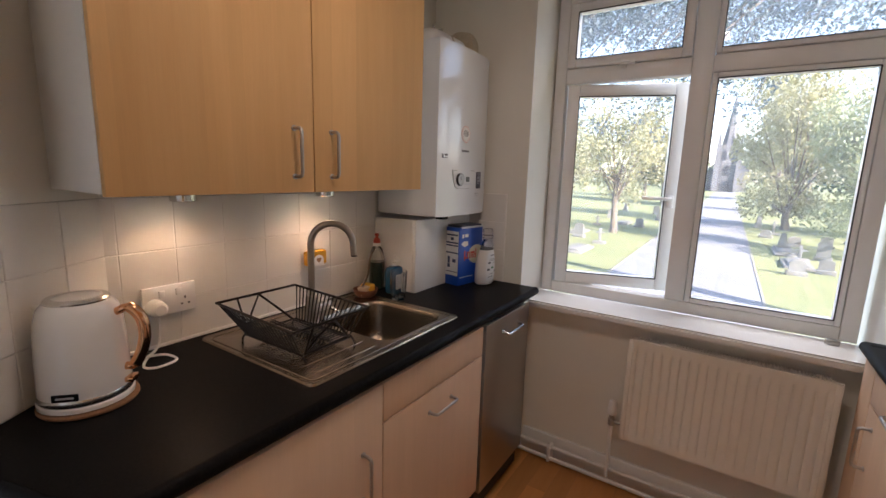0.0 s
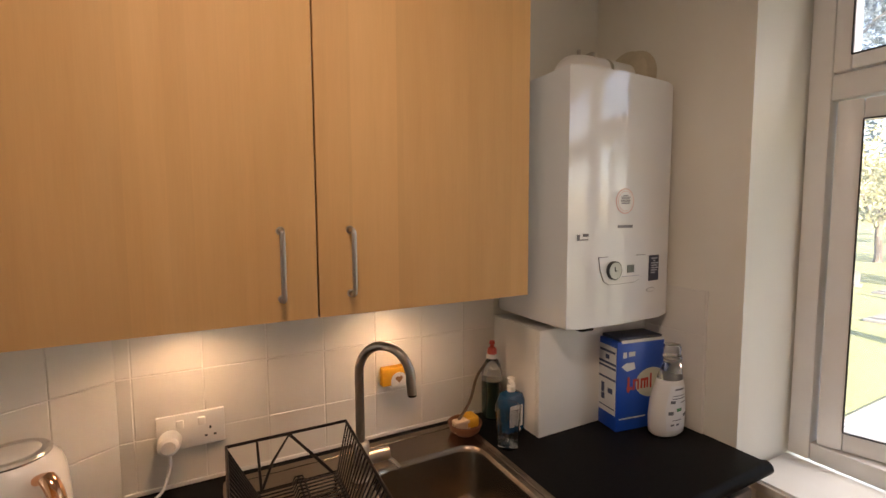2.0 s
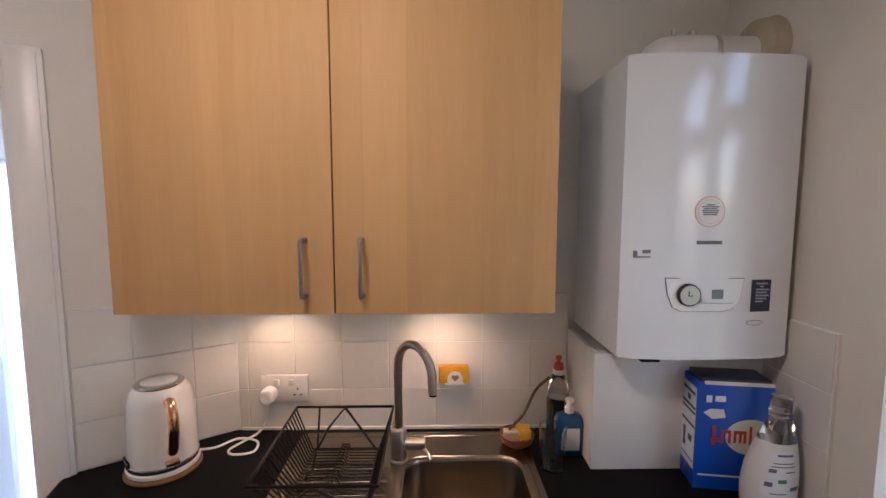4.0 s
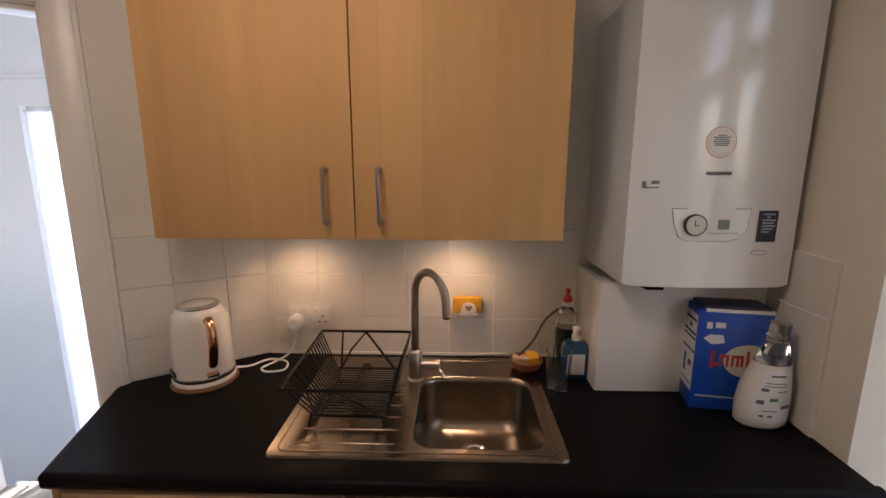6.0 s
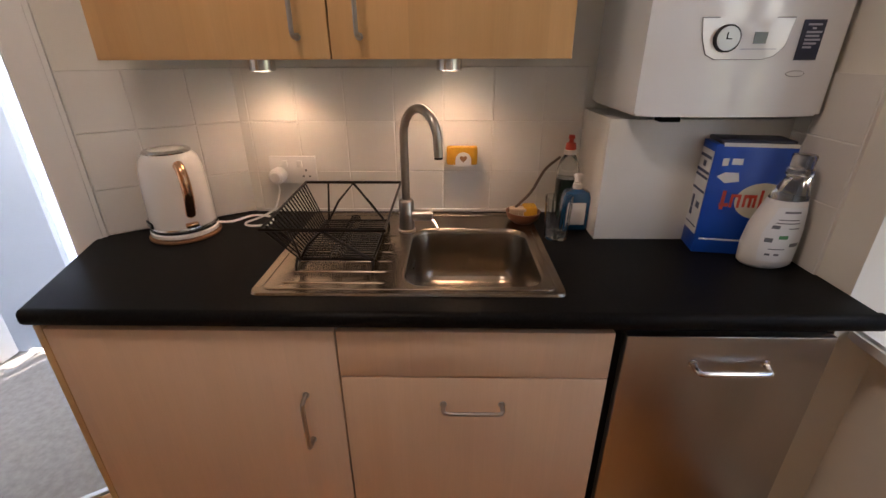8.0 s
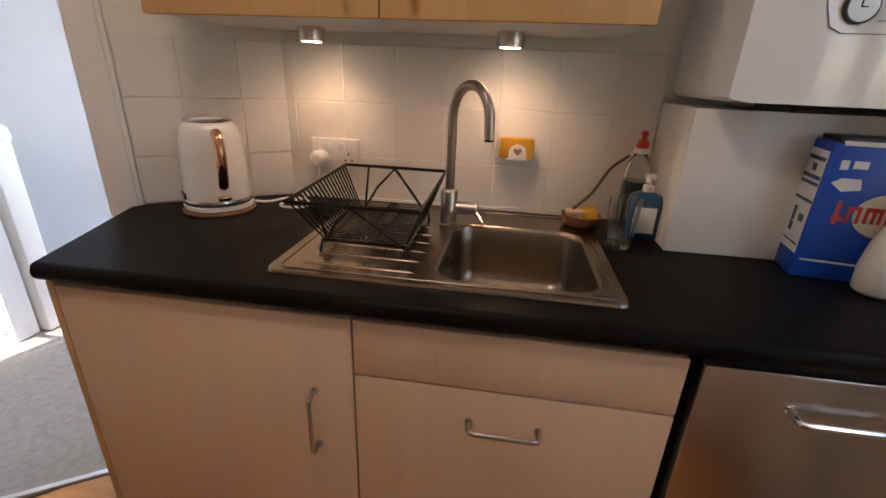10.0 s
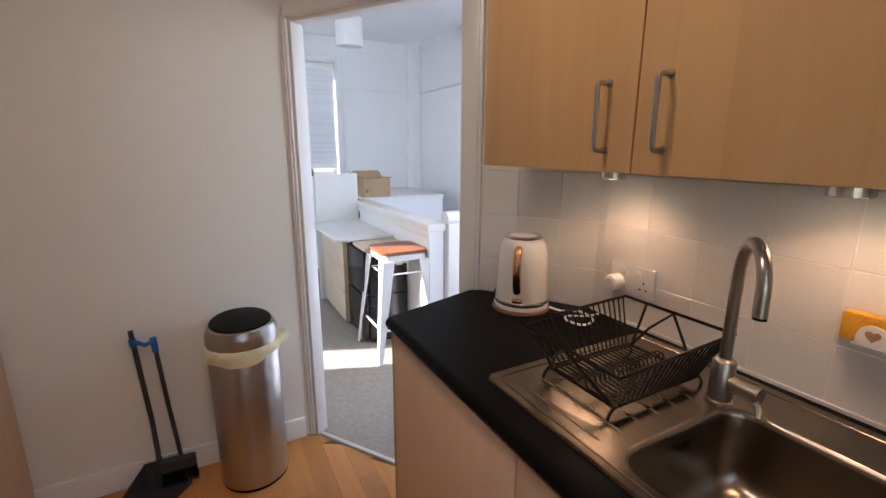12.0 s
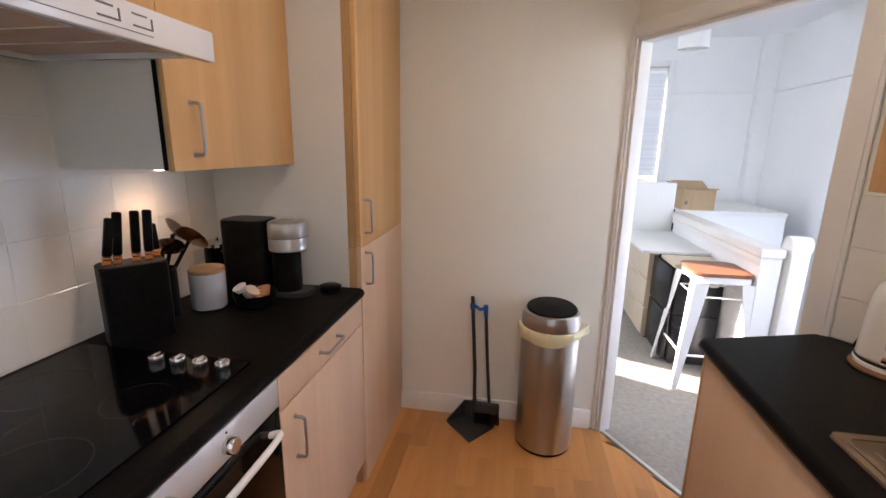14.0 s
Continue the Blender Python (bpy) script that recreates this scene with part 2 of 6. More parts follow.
STEEL_V = material("vertical_brushed_steel", (0.46, 0.43, 0.40), 0.28, 1.0, second=(0.44, 0.41, 0.38), scale=4, amount=0.9, stretch=(20, 20, 0.5))
STRIP = material("pale_anodised_strip", (0.72, 0.72, 0.71), 0.45, 0.6, second=(0.66, 0.66, 0.65), scale=12)
SILVER = material("silver_plastic", (0.47, 0.47, 0.46), 0.36, 0.6, second=(0.42, 0.42, 0.41), scale=14)
CHROME = material("satin_chrome", (0.72, 0.7, 0.67), 0.2, 1.0, second=(0.62, 0.6, 0.57), scale=20)
NICKEL = material("dull_nickel", (0.45, 0.43, 0.4), 0.35, 1.0, second=(0.44, 0.42, 0.4), scale=20)
ENAMEL = material("white_enamel", (0.80, 0.82, 0.83), 0.14, second=(0.78, 0.80, 0.81), scale=3, coat=0.5)
UPVC = material("white_upvc", (0.84, 0.84, 0.83), 0.3, second=(0.79, 0.78, 0.76), scale=6, rough_var=0.05)
BLACK = material("black_plastic", (0.004, 0.004, 0.0045), 0.35, spec=0.06, second=(0.010, 0.010, 0.010), scale=30)
BLACK_WIRE = material("black_coated_wire", (0.006, 0.005, 0.0045), 0.42, second=(0.016, 0.011, 0.008), scale=40, spec=0.22)
RUBBER = material("dark_grey_plastic", (0.025, 0.026, 0.029), 0.6, second=(0.035, 0.035, 0.038), scale=25)
DARK_GAP = material("dark_shadow_gap_board", (0.05, 0.035, 0.025), 0.8, second=(0.03, 0.02, 0.015), scale=20)
WHITE_PLASTIC = material("white_plastic", (0.82, 0.81, 0.79), 0.3, second=(0.78, 0.77, 0.75), scale=12)
RADIATOR = material("cream_radiator_enamel", (0.83, 0.80, 0.72), 0.35, second=(0.79, 0.755, 0.67), scale=5)
COPPER = material("rose_gold", (0.78, 0.43, 0.24), 0.12, 1.0, second=(0.68, 0.35, 0.18), scale=14)
CORK = material("cork_board", (0.27, 0.14, 0.065), 0.85, second=(0.18, 0.085, 0.035), scale=90, bump=0.3, bump_scale=160)
GLASS = material("window_glass", (1, 1, 1), 0.0, trans=1.0)
# Pale translucent film mixed in to paint a glare haze over the panes.
HAZE_GLASS = material("hazed_window_glass", (1, 1, 1), 0.0, trans=1.0)
film_, blend_ = HAZE_GLASS.node_tree.nodes.new("ShaderNodeBsdfTranslucent"), HAZE_GLASS.node_tree.nodes.new("ShaderNodeMixShader")
film_.inputs["Color"].default_value = (0.75, 0.86, 1.0, 1)
blend_.inputs[0].default_value = 0.06
HAZE_GLASS.node_tree.links.new(HAZE_GLASS.node_tree.nodes["Principled BSDF"].outputs[0], blend_.inputs[1])
HAZE_GLASS.node_tree.links.new(film_.outputs[0], blend_.inputs[2])
HAZE_GLASS.node_tree.links.new(blend_.outputs[0], HAZE_GLASS.node_tree.nodes["Material Output"].inputs[0])
CLEAR = material("clear_plastic", (0.93, 0.95, 0.95), 0.03, trans=1.0)
CARPET = material("grey_carpet", (0.42, 0.385, 0.34), 0.95, second=(0.25, 0.225, 0.195), scale=34, amount=0.6, bump=0.9, bump_scale=260)

# ---- the shell of the kitchen ----
XW, XE, YS, YN, YR, TOP = -1.284, 1.12, -0.47, 2.11, 2.22, 2.55
DOOR = Matrix(((-0.555, -0.832, 0, -0.56), (0.832, -0.555, 0, -0.47), (0, 0, 1, 0), (0, 0, 0, 1)))   # along the slanting wall, out of the kitchen, up
DO0, DO1, DOH = 0.012, 0.836, 1.942
WX0, WX1, WZ0, WZ1 = -0.74, 0.56, 0.80, 2.30   # the window's niche

single("wall_west", box(XW - 0.2, XW, 0.62, 2.6, 0, TOP), PAINT, "cream painted plaster wall behind the sink", "wall", "structure")
single("wall_east", box(XE, XE + 0.2, YS - 0.2, 2.6, 0, TOP), PAINT, "cream painted plaster wall behind the hob", "wall", "structure")
single("wall_south", box(-0.56, XE, YS - 0.1, YS, 0, TOP), PAINT, "cream painted plaster wall behind the bin", "wall", "structure")
bm = box(XW, WX0, YN, 2.5, 0, TOP)
box(WX1, XE, YN, 2.5, 0, TOP, bm=bm)
box(WX0, WX1, YN, 2.5, WZ1, TOP, bm=bm)
box(WX0, WX1, YR, 2.5, 0, WZ0, bm=bm)
single("wall_north", bm, PAINT, "cream painted wall with a wide window niche", "wall", "structure")
bm = box(-0.06, DO0, 0, 0.06, 0, TOP, m=DOOR)
box(DO1, 1.31, 0, 0.06, 0, TOP, bm=bm, m=DOOR)
box(DO0, DO1, 0, 0.06, DOH, TOP, bm=bm, m=DOOR)
single("wall_door", bm, PAINT, "cream painted slanting wall with a doorway", "wall", "structure")
single("ceiling", prism([(XW - 0.2, 0.3), (-0.3, -0.75), (XE + 0.2, -0.75), (XE + 0.2, 2.6), (XW - 0.2, 2.6)], TOP, TOP + 0.1), ROOM_PAINT, "plain white plaster ceiling", "ceiling", "structure")
bm = bmesh.new()
single("floor", prism([(XW, 0.62), (-0.56, -0.47), (XE, -0.47), (XE, 2.22), (XW, 2.22)], -0.12, -0.012, bm=bm), DARK_GAP, "warm beech laminate floorboards", "floor", "structure")
single("threshold", box(DO0 + 0.023, DO1 - 0.023, 0.006, 0.026, -0.01, 0.005, 0.002, m=DOOR), STRIP, "thin metal threshold strip in the doorway", "trim", "structure")
# door lining and architraves
bm = box(DO0, DO0 + 0.022, -0.004, 0.064, 0, DOH, 0.002, m=DOOR)
box(DO1 - 0.022, DO1, -0.004, 0.064, 0, DOH, 0.002, bm=bm, m=DOOR)
box(DO0 + 0.022, DO1 - 0.022, -0.004, 0.064, DOH - 0.022, DOH, 0.002, bm=bm, m=DOOR)
for a, b in ((DO0 - 0.028, DO0 + 0.005), (DO1 - 0.017, DO1 + 0.062)):
    box(a, b, -0.016, -0.001, 0.0, DOH + 0.055, 0.006, bm=bm, m=DOOR)
    box(a + 0.007, b - 0.012, -0.021, -0.0155, 0.0, DOH + 0.042, 0.0025, bm=bm, m=DOOR)
box(DO0 + 0.006, DO1 - 0.018, -0.016, -0.001, DOH - 0.009, DOH + 0.055, 0.006, bm=bm, m=DOOR)
box(DO0 + 0.0, DO1 - 0.012, -0.021, -0.0155, DOH - 0.003, DOH + 0.042, 0.0025, bm=bm, m=DOOR)
single("door_1", bm, WHITE_PAINT, "white painted door lining with moulded architrave", "door frame", "structure")
bm = box(-0.52, 0.53, YS, YS + 0.018, 0, 0.108, 0.004)
single("baseboard", bm, WHITE_PAINT, "white painted skirting board along the wall", "skirting", "structure")
single("baseboard_2", box(WX0 + 0.02, 0.5, YR - 0.018, YR, 0, 0.12, 0.004), WHITE_PAINT, "white painted skirting board under the window", "skirting", "structure")

# ---- window ----
FY0, FY1 = 2.375, 2.44
win = thing("window_1", (-0.09, FY0, WZ0 + 0.04), "white plastic window with an open side casement", "window")
tagged(win, kind="structure")
FX0, FX1, FB, FT, MX, TZ = -0.735, 0.535, 0.835, 2.30, -0.10, 1.915
for nm, b in (("frame_stile", (FX0, FX0 + 0.055, FB, FT)), ("frame_stile", (FX1 - 0.055, FX1, FB, FT)), ("mullion", (MX - 0.04, MX + 0.04, FB + 0.055, FT - 0.055)),
              ("frame_rail", (FX0 + 0.055, FX1 - 0.055, FB, FB + 0.055)), ("frame_rail", (FX0 + 0.055, FX1 - 0.055, FT - 0.055, FT)),
              ("transom", (FX0 + 0.055, MX - 0.04, TZ - 0.035, TZ + 0.035)), ("transom", (MX + 0.04, FX1 - 0.055, TZ - 0.035, TZ + 0.035))):
    part(nm, box(b[0], b[1], FY0, FY1, b[2], b[3], 0.006), UPVC, win)


def sash(x0, x1, z0, z1, m=None, w=0.045, name="sash"):
    bm = box(x0, x0 + w, FY0 - 0.008, FY1 - 0.012, z0, z1, 0.006)
    box(x1 - w, x1, FY0 - 0.008, FY1 - 0.012, z0, z1, 0.006, bm=bm)
    box(x0 + w, x1 - w, FY0 - 0.008, FY1 - 0.012, z0, z0 + w, 0.006, bm=bm)
    box(x0 + w, x1 - w, FY0 - 0.008, FY1 - 0.012, z1 - w, z1, 0.006, bm=bm)
    gb = bmesh.new()
    gasket = 0.002
    for a in ((x0 + w - gasket, x0 + w + 0.002, z0 + w, z1 - w), (x1 - w - 0.002, x1 - w + gasket, z0 + w, z1 - w), (x0 + w, x1 - w, z0 + w - gasket, z0 + w + 0.002), (x0 + w, x1 - w, z1 - w - 0.002, z1 - w + gasket)):
        box(a[0], a[1], FY0 - 0.009, FY0 - 0.004, a[2], a[3], bm=gb)
    gl = box(x0 + w - 0.01, x1 - w + 0.01, FY0 + 0.02, FY0 + 0.024, z0 + w - 0.01, z1 - w + 0.01)
    for b in (bm, gb, gl):
        if m:
            b.transform(m)
    s = part(name, bm, UPVC, win)
    part("gasket", gb, RUBBER, s)
    g = part("pane", gl, HAZE_GLASS, s)
    g.visible_shadow = False
    return s


OPEN = Matrix.Translation((FX0 + 0.06, FY1 - 0.02, 0)) @ pose(0, 0, 0, 0, 0, 17) @ Matrix.Translation((-FX0 - 0.06, -FY1 + 0.02, 0))
cas = sash(FX0 + 0.058, MX - 0.043, FB + 0.058, TZ - 0.04, OPEN, 0.055, "open_casement")
sash(FX0 + 0.058, MX - 0.043, TZ + 0.038, FT - 0.058, None, 0.04, "top_vent")
sash(MX + 0.043, FX1 - 0.058, FB + 0.058, TZ - 0.038, None, 0.022, "fixed_light")
sash(MX + 0.043, FX1 - 0.058, TZ + 0.038, FT - 0.058, None, 0.022, "fixed_light")
bm = box(MX - 0.085, MX - 0.06, FY0 - 0.03, FY0 - 0.008, 1.30, 1.36, 0.005)
tube([(MX - 0.072, FY0 - 0.035, 1.345), (MX - 0.09, FY0 - 0.042, 1.345), (MX - 0.20, FY0 - 0.042, 1.345)], 0.008, bm=bm)
bm.transform(OPEN)
part("casement_handle", bm, UPVC, cas)
bm = tube([(-0.46, FY0 - 0.012, 1.957), (-0.43, FY0 - 0.03, 1.95), (-0.36, FY0 - 0.03, 1.945)], 0.007)
box(-0.43, -0.40, FY0 - 0.02, FY0 - 0.005, 1.93, 1.965, 0.004, bm=bm)
part("vent_handle", bm, UPVC, win)
bm = prism(rounded(WX0 - 0.0, WX1 + 0.0, 2.135, 2.372, 0.012, 3), WZ0, WZ0 + 0.035, 0.008)
single("window_sill", bm, SILL_GLOSS, "glossy white painted window sill board", "sill", "structure")
single("trim_sill_joint", box(WX0, WX1, YN + 0.002, FY0 + 0.01, WZ1 - 0.006, WZ1 - 0.002), WHITE_PAINT, "white painted head of the window niche", "trim", "structure")
bm = box(0.43, 0.475, 2.30, 2.325, WZ0 + 0.035, WZ0 + 0.055, 0.004)
single("window_catch", bm, NICKEL, "small loose metal catch on the window sill", "catch", at=(0.45, 2.31, WZ0 + 0.035))

cl = thing("ceiling_light", (-0.2, 0.85, 2.43), "round warm-lit ceiling light above the kitchen", "ceiling light")
part("base", lathe((-0.2, 0.85, 2.50), [(0.16, 0), (0.17, 0.005), (0.17, 0.049)], 36), WHITE_PLASTIC, cl)
part("shade", lathe((-0.2, 0.85, 2.435), [(0.12, 0), (0.15, 0.03), (0.16, 0.0645)], 36), WHITE_PLASTIC, cl)

# ---- room beyond the doorway ----
RX0, RX1, RY0, RTOP = -2.62, 1.3, -3.62, 2.62
single("floor_room", prism([(RX0, RY0), (RX1, RY0), (RX1, -0.572), (-0.632, -0.572), (-0.581, -0.484), (-1.308, 0.606), (-1.70, 0.606), (-1.70, -2.57), (RX0, -2.57)], -0.12, -0.004), CARPET, "mottled grey cut-pile carpet", "floor", "structure")
bm = box(RX0 - 0.1, -1.60, RY0 - 0.15, RY0, 0, RTOP)
box(-1.60, -0.55, RY0 - 0.15, RY0, 0, 1.10, bm=bm)
box(-1.60, -0.55, RY0 - 0.15, RY0, 2.34, RTOP, bm=bm)
box(-0.55, RX1, RY0 - 0.15, RY0, 0, RTOP, bm=bm)
single("wall_room_far", bm, ROOM_PAINT, "white painted far wall with a window", "wall", "structure")
LY0, LY1, LZ0, LZ1 = -1.45, -0.55, -0.75, 1.90   # the landing window
bm = box(RX0 - 0.1, RX0, RY0, LY0, -1.4, RTOP)
box(RX0 - 0.1, RX0, LY1, 0.6, -1.4, RTOP, bm=bm)
box(RX0 - 0.1, RX0, LY0, LY1, -1.4, LZ0, bm=bm)
box(RX0 - 0.1, RX0, LY0, LY1, LZ1, RTOP, bm=bm)
single("wall_room_west", bm, ROOM_PAINT, "white painted side wall with a landing window", "wall", "structure")
bm = box(RX1, RX1 + 0.15, RY0, -2.30, 0, RTOP)
box(RX1, RX1 + 0.15, -1.95, -0.57, 0, RTOP, bm=bm)
box(RX1, RX1 + 0.15, -2.30, -1.95, 0, 0.95, bm=bm)
box(RX1, RX1 + 0.15, -2.30, -1.95, 2.35, RTOP, bm=bm)
single("wall_room_east", bm, ROOM_PAINT, "white painted side wall with a window opening", "wall", "structure")
# Opening added out of view so the stair fill can shine through.
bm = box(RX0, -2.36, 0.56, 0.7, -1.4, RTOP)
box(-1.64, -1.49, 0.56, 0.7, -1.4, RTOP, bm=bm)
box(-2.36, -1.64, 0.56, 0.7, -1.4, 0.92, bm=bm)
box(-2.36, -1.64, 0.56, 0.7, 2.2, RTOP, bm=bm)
single("wall_room_north", bm, ROOM_PAINT, "white painted end wall with an added unseen opening", "wall", "structure")
single("wall_stair_south", box(RX0, -1.72, -2.62, -2.572, -1.4, -0.125), ROOM_PAINT, "white painted end wall of the stairwell", "wall", "structure")
single("wall_stair_east", box(-1.76, -1.703, -2.57, 0.555, -1.4, -0.125), ROOM_PAINT, "white painted wall under the landing edge", "wall", "structure")
single("floor_stair", box(RX0, -1.70, -2.62, 0.56, -1.5, -1.4), CARPET, "grey carpet at the foot of the stairs", "floor", "structure")
single("trim_landing_edge", box(-1.722, -1.7005, -0.91, 0.555, -0.124, 0.006, 0.003), WHITE_PAINT, "white painted nosing along the landing edge", "trim", "structure")
single("ceiling_room", box(RX0 - 0.1, RX1 + 0.15, RY0 - 0.15, 0.7, RTOP, RTOP + 0.1), ROOM_PAINT, "plain white ceiling of the room", "ceiling", "structure")
single("trim_column", box(RX0, -2.46, RY0, RY0 + 0.10, 0, RTOP, 0.004), ROOM_PAINT, "white boxed-in pipe column in the corner", "trim", "structure")
bm = box(-2.46, -1.62, RY0, RY0 + 0.022, 2.06, 2.09, 0.004)
box(RX0, RX0 + 0.022, RY0 + 0.1, 0.5, 2.06, 2.09, 0.004, bm=bm)
single("trim_picture_rail", bm, ROOM_PAINT, "white painted picture rail round the room", "trim", "structure")

# ---- things in the room beyond ----
bh = thing("stair_parapet", (-1.54, -1.75, 0), "white painted stair parapet with a moulded ledge top", "parapet")
part("panelling", box(-1.58, -1.475, -2.566, -0.98, 0, 0.875), ROOM_PAINT, bh)
part("ledge", box(-1.587, -1.455, -2.566, -0.96, 0.875, 0.93, 0.008), WHITE_PAINT, bh)
part("ledge_moulding", box(-1.475, -1.463, -2.566, -0.97, 0.828, 0.873, 0.004), WHITE_PAINT, bh)
bk = thing("stair_bulkhead", (-1.95, -3.0, 0), "white painted boxed stair bulkhead against the far wall", "bulkhead")
part("panelling", box(-2.42, -1.47, -3.515, -2.57, 0, 0.905), ROOM_PAINT, bk)
part("top_board", box(-2.43, -1.465, -3.515, -2.568, 0.9055, 0.94, 0.005), WHITE_PAINT, bk)
nw = thing("newel_post", (-1.64, -0.975, 0), "white painted newel post with a scrolled top", "newel post")
part("post", box(-1.69, -1.592, -1.02, -0.93, 0, 0.93, 0.01), WHITE_PAINT, nw)
part("scroll", tube([(-1.70, -0.985, 0.955), (-1.592, -0.985, 0.955)], 0.05, 20), WHITE_PAINT, nw)

# ---- kitchen: sink side ----
SX = -0.665   # unit fronts


def bow_handle(p0, p1, out, parent, mat=NICKEL, r=0.0049, depth=0.031):
    """A bent bar handle between two points of a front."""
    a, b, o = Vector(p0), Vector(p1), Vector(out).normalized() * depth
    d = (b - a).normalized() * 0.012
    pts = [a, a + o * 0.7, a + o * 0.93 + d * 0.3, a + o + d, b + o - d, b + o * 0.93 - d * 0.3, b + o * 0.7, b]
    bm = tube(pts, r, 10)
    for q in (a, b):
        tube([q, q + o * 0.08], r * 1.6, 12, bm=bm)
    return part("handle", bm, mat, parent, "satin metal bow handle")


# worktop with the sink's cut-out
wt_ob = thing("worktop", (-0.95, 1.25, 0.872), "matt black laminate worktop with a slanting end", "worktop")
SK = (-1.205, -0.73, 0.83, 1.50)  # sink cut-out
ZT0, ZT1 = 0.872, 0.91
bm = prism([(-0.668, 0.379), (-0.668, SK[2]), (-1.272, SK[2]), (-1.272, 0.598), (-1.044, 0.262)][::1], ZT0, ZT1)
box(-1.272, -0.668, SK[3], 2.108, ZT0, ZT1, bm=bm)
box(-1.272, SK[0], SK[2], SK[3], ZT0, ZT1, bm=bm)
box(SK[1], -0.668, SK[2], SK[3], ZT0, ZT1, bm=bm)
bmesh.ops.remove_doubles(bm, verts=bm.verts, dist=1e-5)
part("board", bm, WORKTOP, wt_ob, smooth=None)
part("front_edge", tube([(-0.668, 0.379, 0.891), (-0.668, 2.118, 0.891)], 0.019, 16), WORKTOP, wt_ob)
part("end_edge", tube([(-0.668, 0.381, 0.891), (-1.04, 0.266, 0.891)], 0.0185, 16), WORKTOP, wt_ob)
part("sealant", box(-1.276, -1.268, 0.62, 1.65, ZT1, ZT1 + 0.008), WHITE_PLASTIC, wt_ob, "bead of white sealant")


def unit(name, y0, y1, label, depth=0.55, side=None, top=0.868):
    u = thing(name, (SX - depth / 2, (y0 + y1) / 2, 0), label, "cabinet")
    part("carcass", box(SX - depth, SX - 0.02, y0 + 0.001, y1 - 0.001, 0.15, top), side or MELAMINE, u)
    part("plinth", box(SX - 0.07, SX - 0.05, y0 + 0.001, y1 - 0.001, 0, 0.148), BEECH_DAYLIT, u)
    return u


u1 = unit("base_cabinet", 0.402, 1.0165, "beech veneer base cabinet with one door", 0.45)
part("end_panel", box(-1.10, SX - 0.001, 0.385, 0.401, 0, 0.868, 0.001), BEECH_EDGE, u1, "beech-edged end panel")
d = part("door", box(SX - 0.018, SX, 0.404, 1.0155, 0.155, 0.860, 0.002), BEECH_DAYLIT, u1)
bow_handle((SX, 0.937, 0.556), (SX, 0.937, 0.69), (1, 0, 0), d)
u2 = unit("sink_cabinet", 1.0185, 1.600, "beech veneer sink cabinet with deep door below a false drawer", 0.56, top=0.735)
part("false_drawer_front", box(SX - 0.018, SX, 1.0195, 1.597, 0.744, 0.860, 0.002), BEECH_DAYLIT, u2)
d = part("door", box(SX - 0.018, SX, 1.0195, 1.597, 0.155, 0.740, 0.002), BEECH_DAYLIT, u2)
bow_handle((SX, 1.243, 0.668), (SX, 1.373, 0.668), (1, 0, 0), d)
dw = thing("dishwasher", (SX - 0.3, 1.84, 0), "slim stainless steel dishwasher under the worktop", "dishwasher")
part("body", box(SX - 0.56, SX - 0.025, 1.622, 2.045, 0.02, 0.868), RUBBER, dw)
d = part("door", box(SX - 0.022, SX + 0.002, 1.620, 2.046, 0.12, 0.855, 0.004), STEEL_V, dw, "brushed steel door")
bow_handle((SX + 0.002, 1.765, 0.79), (SX + 0.002, 1.915, 0.79), (1, 0, -0.2), d, CHROME, 0.006)
part("kickboard", box(SX - 0.06, SX - 0.04, 1.622, 2.045, 0, 0.118), BLACK, dw)

# wall cabinet
CX, CY0, CY1, CZ0, CZ1 = -0.913, 0.507, 1.508, 1.375, 2.075
wc = thing("wall_cabinet", ((CX - 1.276) / 2, 1.0, CZ0), "beech veneer double wall cabinet over the sink", "cabinet")
part("carcass", box(-1.280, CX - 0.02, CY0, CY1, CZ0 + 0.001, CZ1, 0.001), MELAMINE, wc)
for y0, y1, hy in ((CY0, 1.0035, 0.939), (1.0068, CY1, 1.068)):
    d = part("door", box(CX - 0.018, CX, y0, y1, CZ0 - 0.003, CZ1 + 0.002, 0.0018), BEECH, wc)
    bow_handle((CX, hy, 1.415), (CX, hy, 1.541), (1, 0, 0), d)
for y in (0.762, 1.252):
    l = thing("cabinet_spotlight", (-1.15, y, CZ0 - 0.034), "round steel spotlight under the cabinet, switched on", "spotlight", "spotlights under the cabinets")
    part("rim", lathe((-1.15, y, CZ0 - 0.034), [(0.026, 0.003), (0.030, 0), (0.033, 0.002), (0.033, 0.032), (0.031, 0.034)], 28), CHROME, l)
for y in (0.762, 1.252):
    lamp("spotlight_lamp", "SPOT", look((-1.15, y, CZ0 - 0.04), (-1.15, y, 0)), SPOT_POWER, WARM, cone=150)
BULB = material("lit_spotlight_lens", (1.0, 0.8, 0.55), 0.3, emit=5)
for y in (0.762, 1.252):
    single("spotlight_lens", lathe((-1.15, y, CZ0 - 0.0345), [(0.001, 0), (0.024, 0.0), (0.024, 0.0012)], 24), BULB, "glowing warm lens of the cabinet spotlight", "lens", at=(-1.15, y, CZ0 - 0.0345))
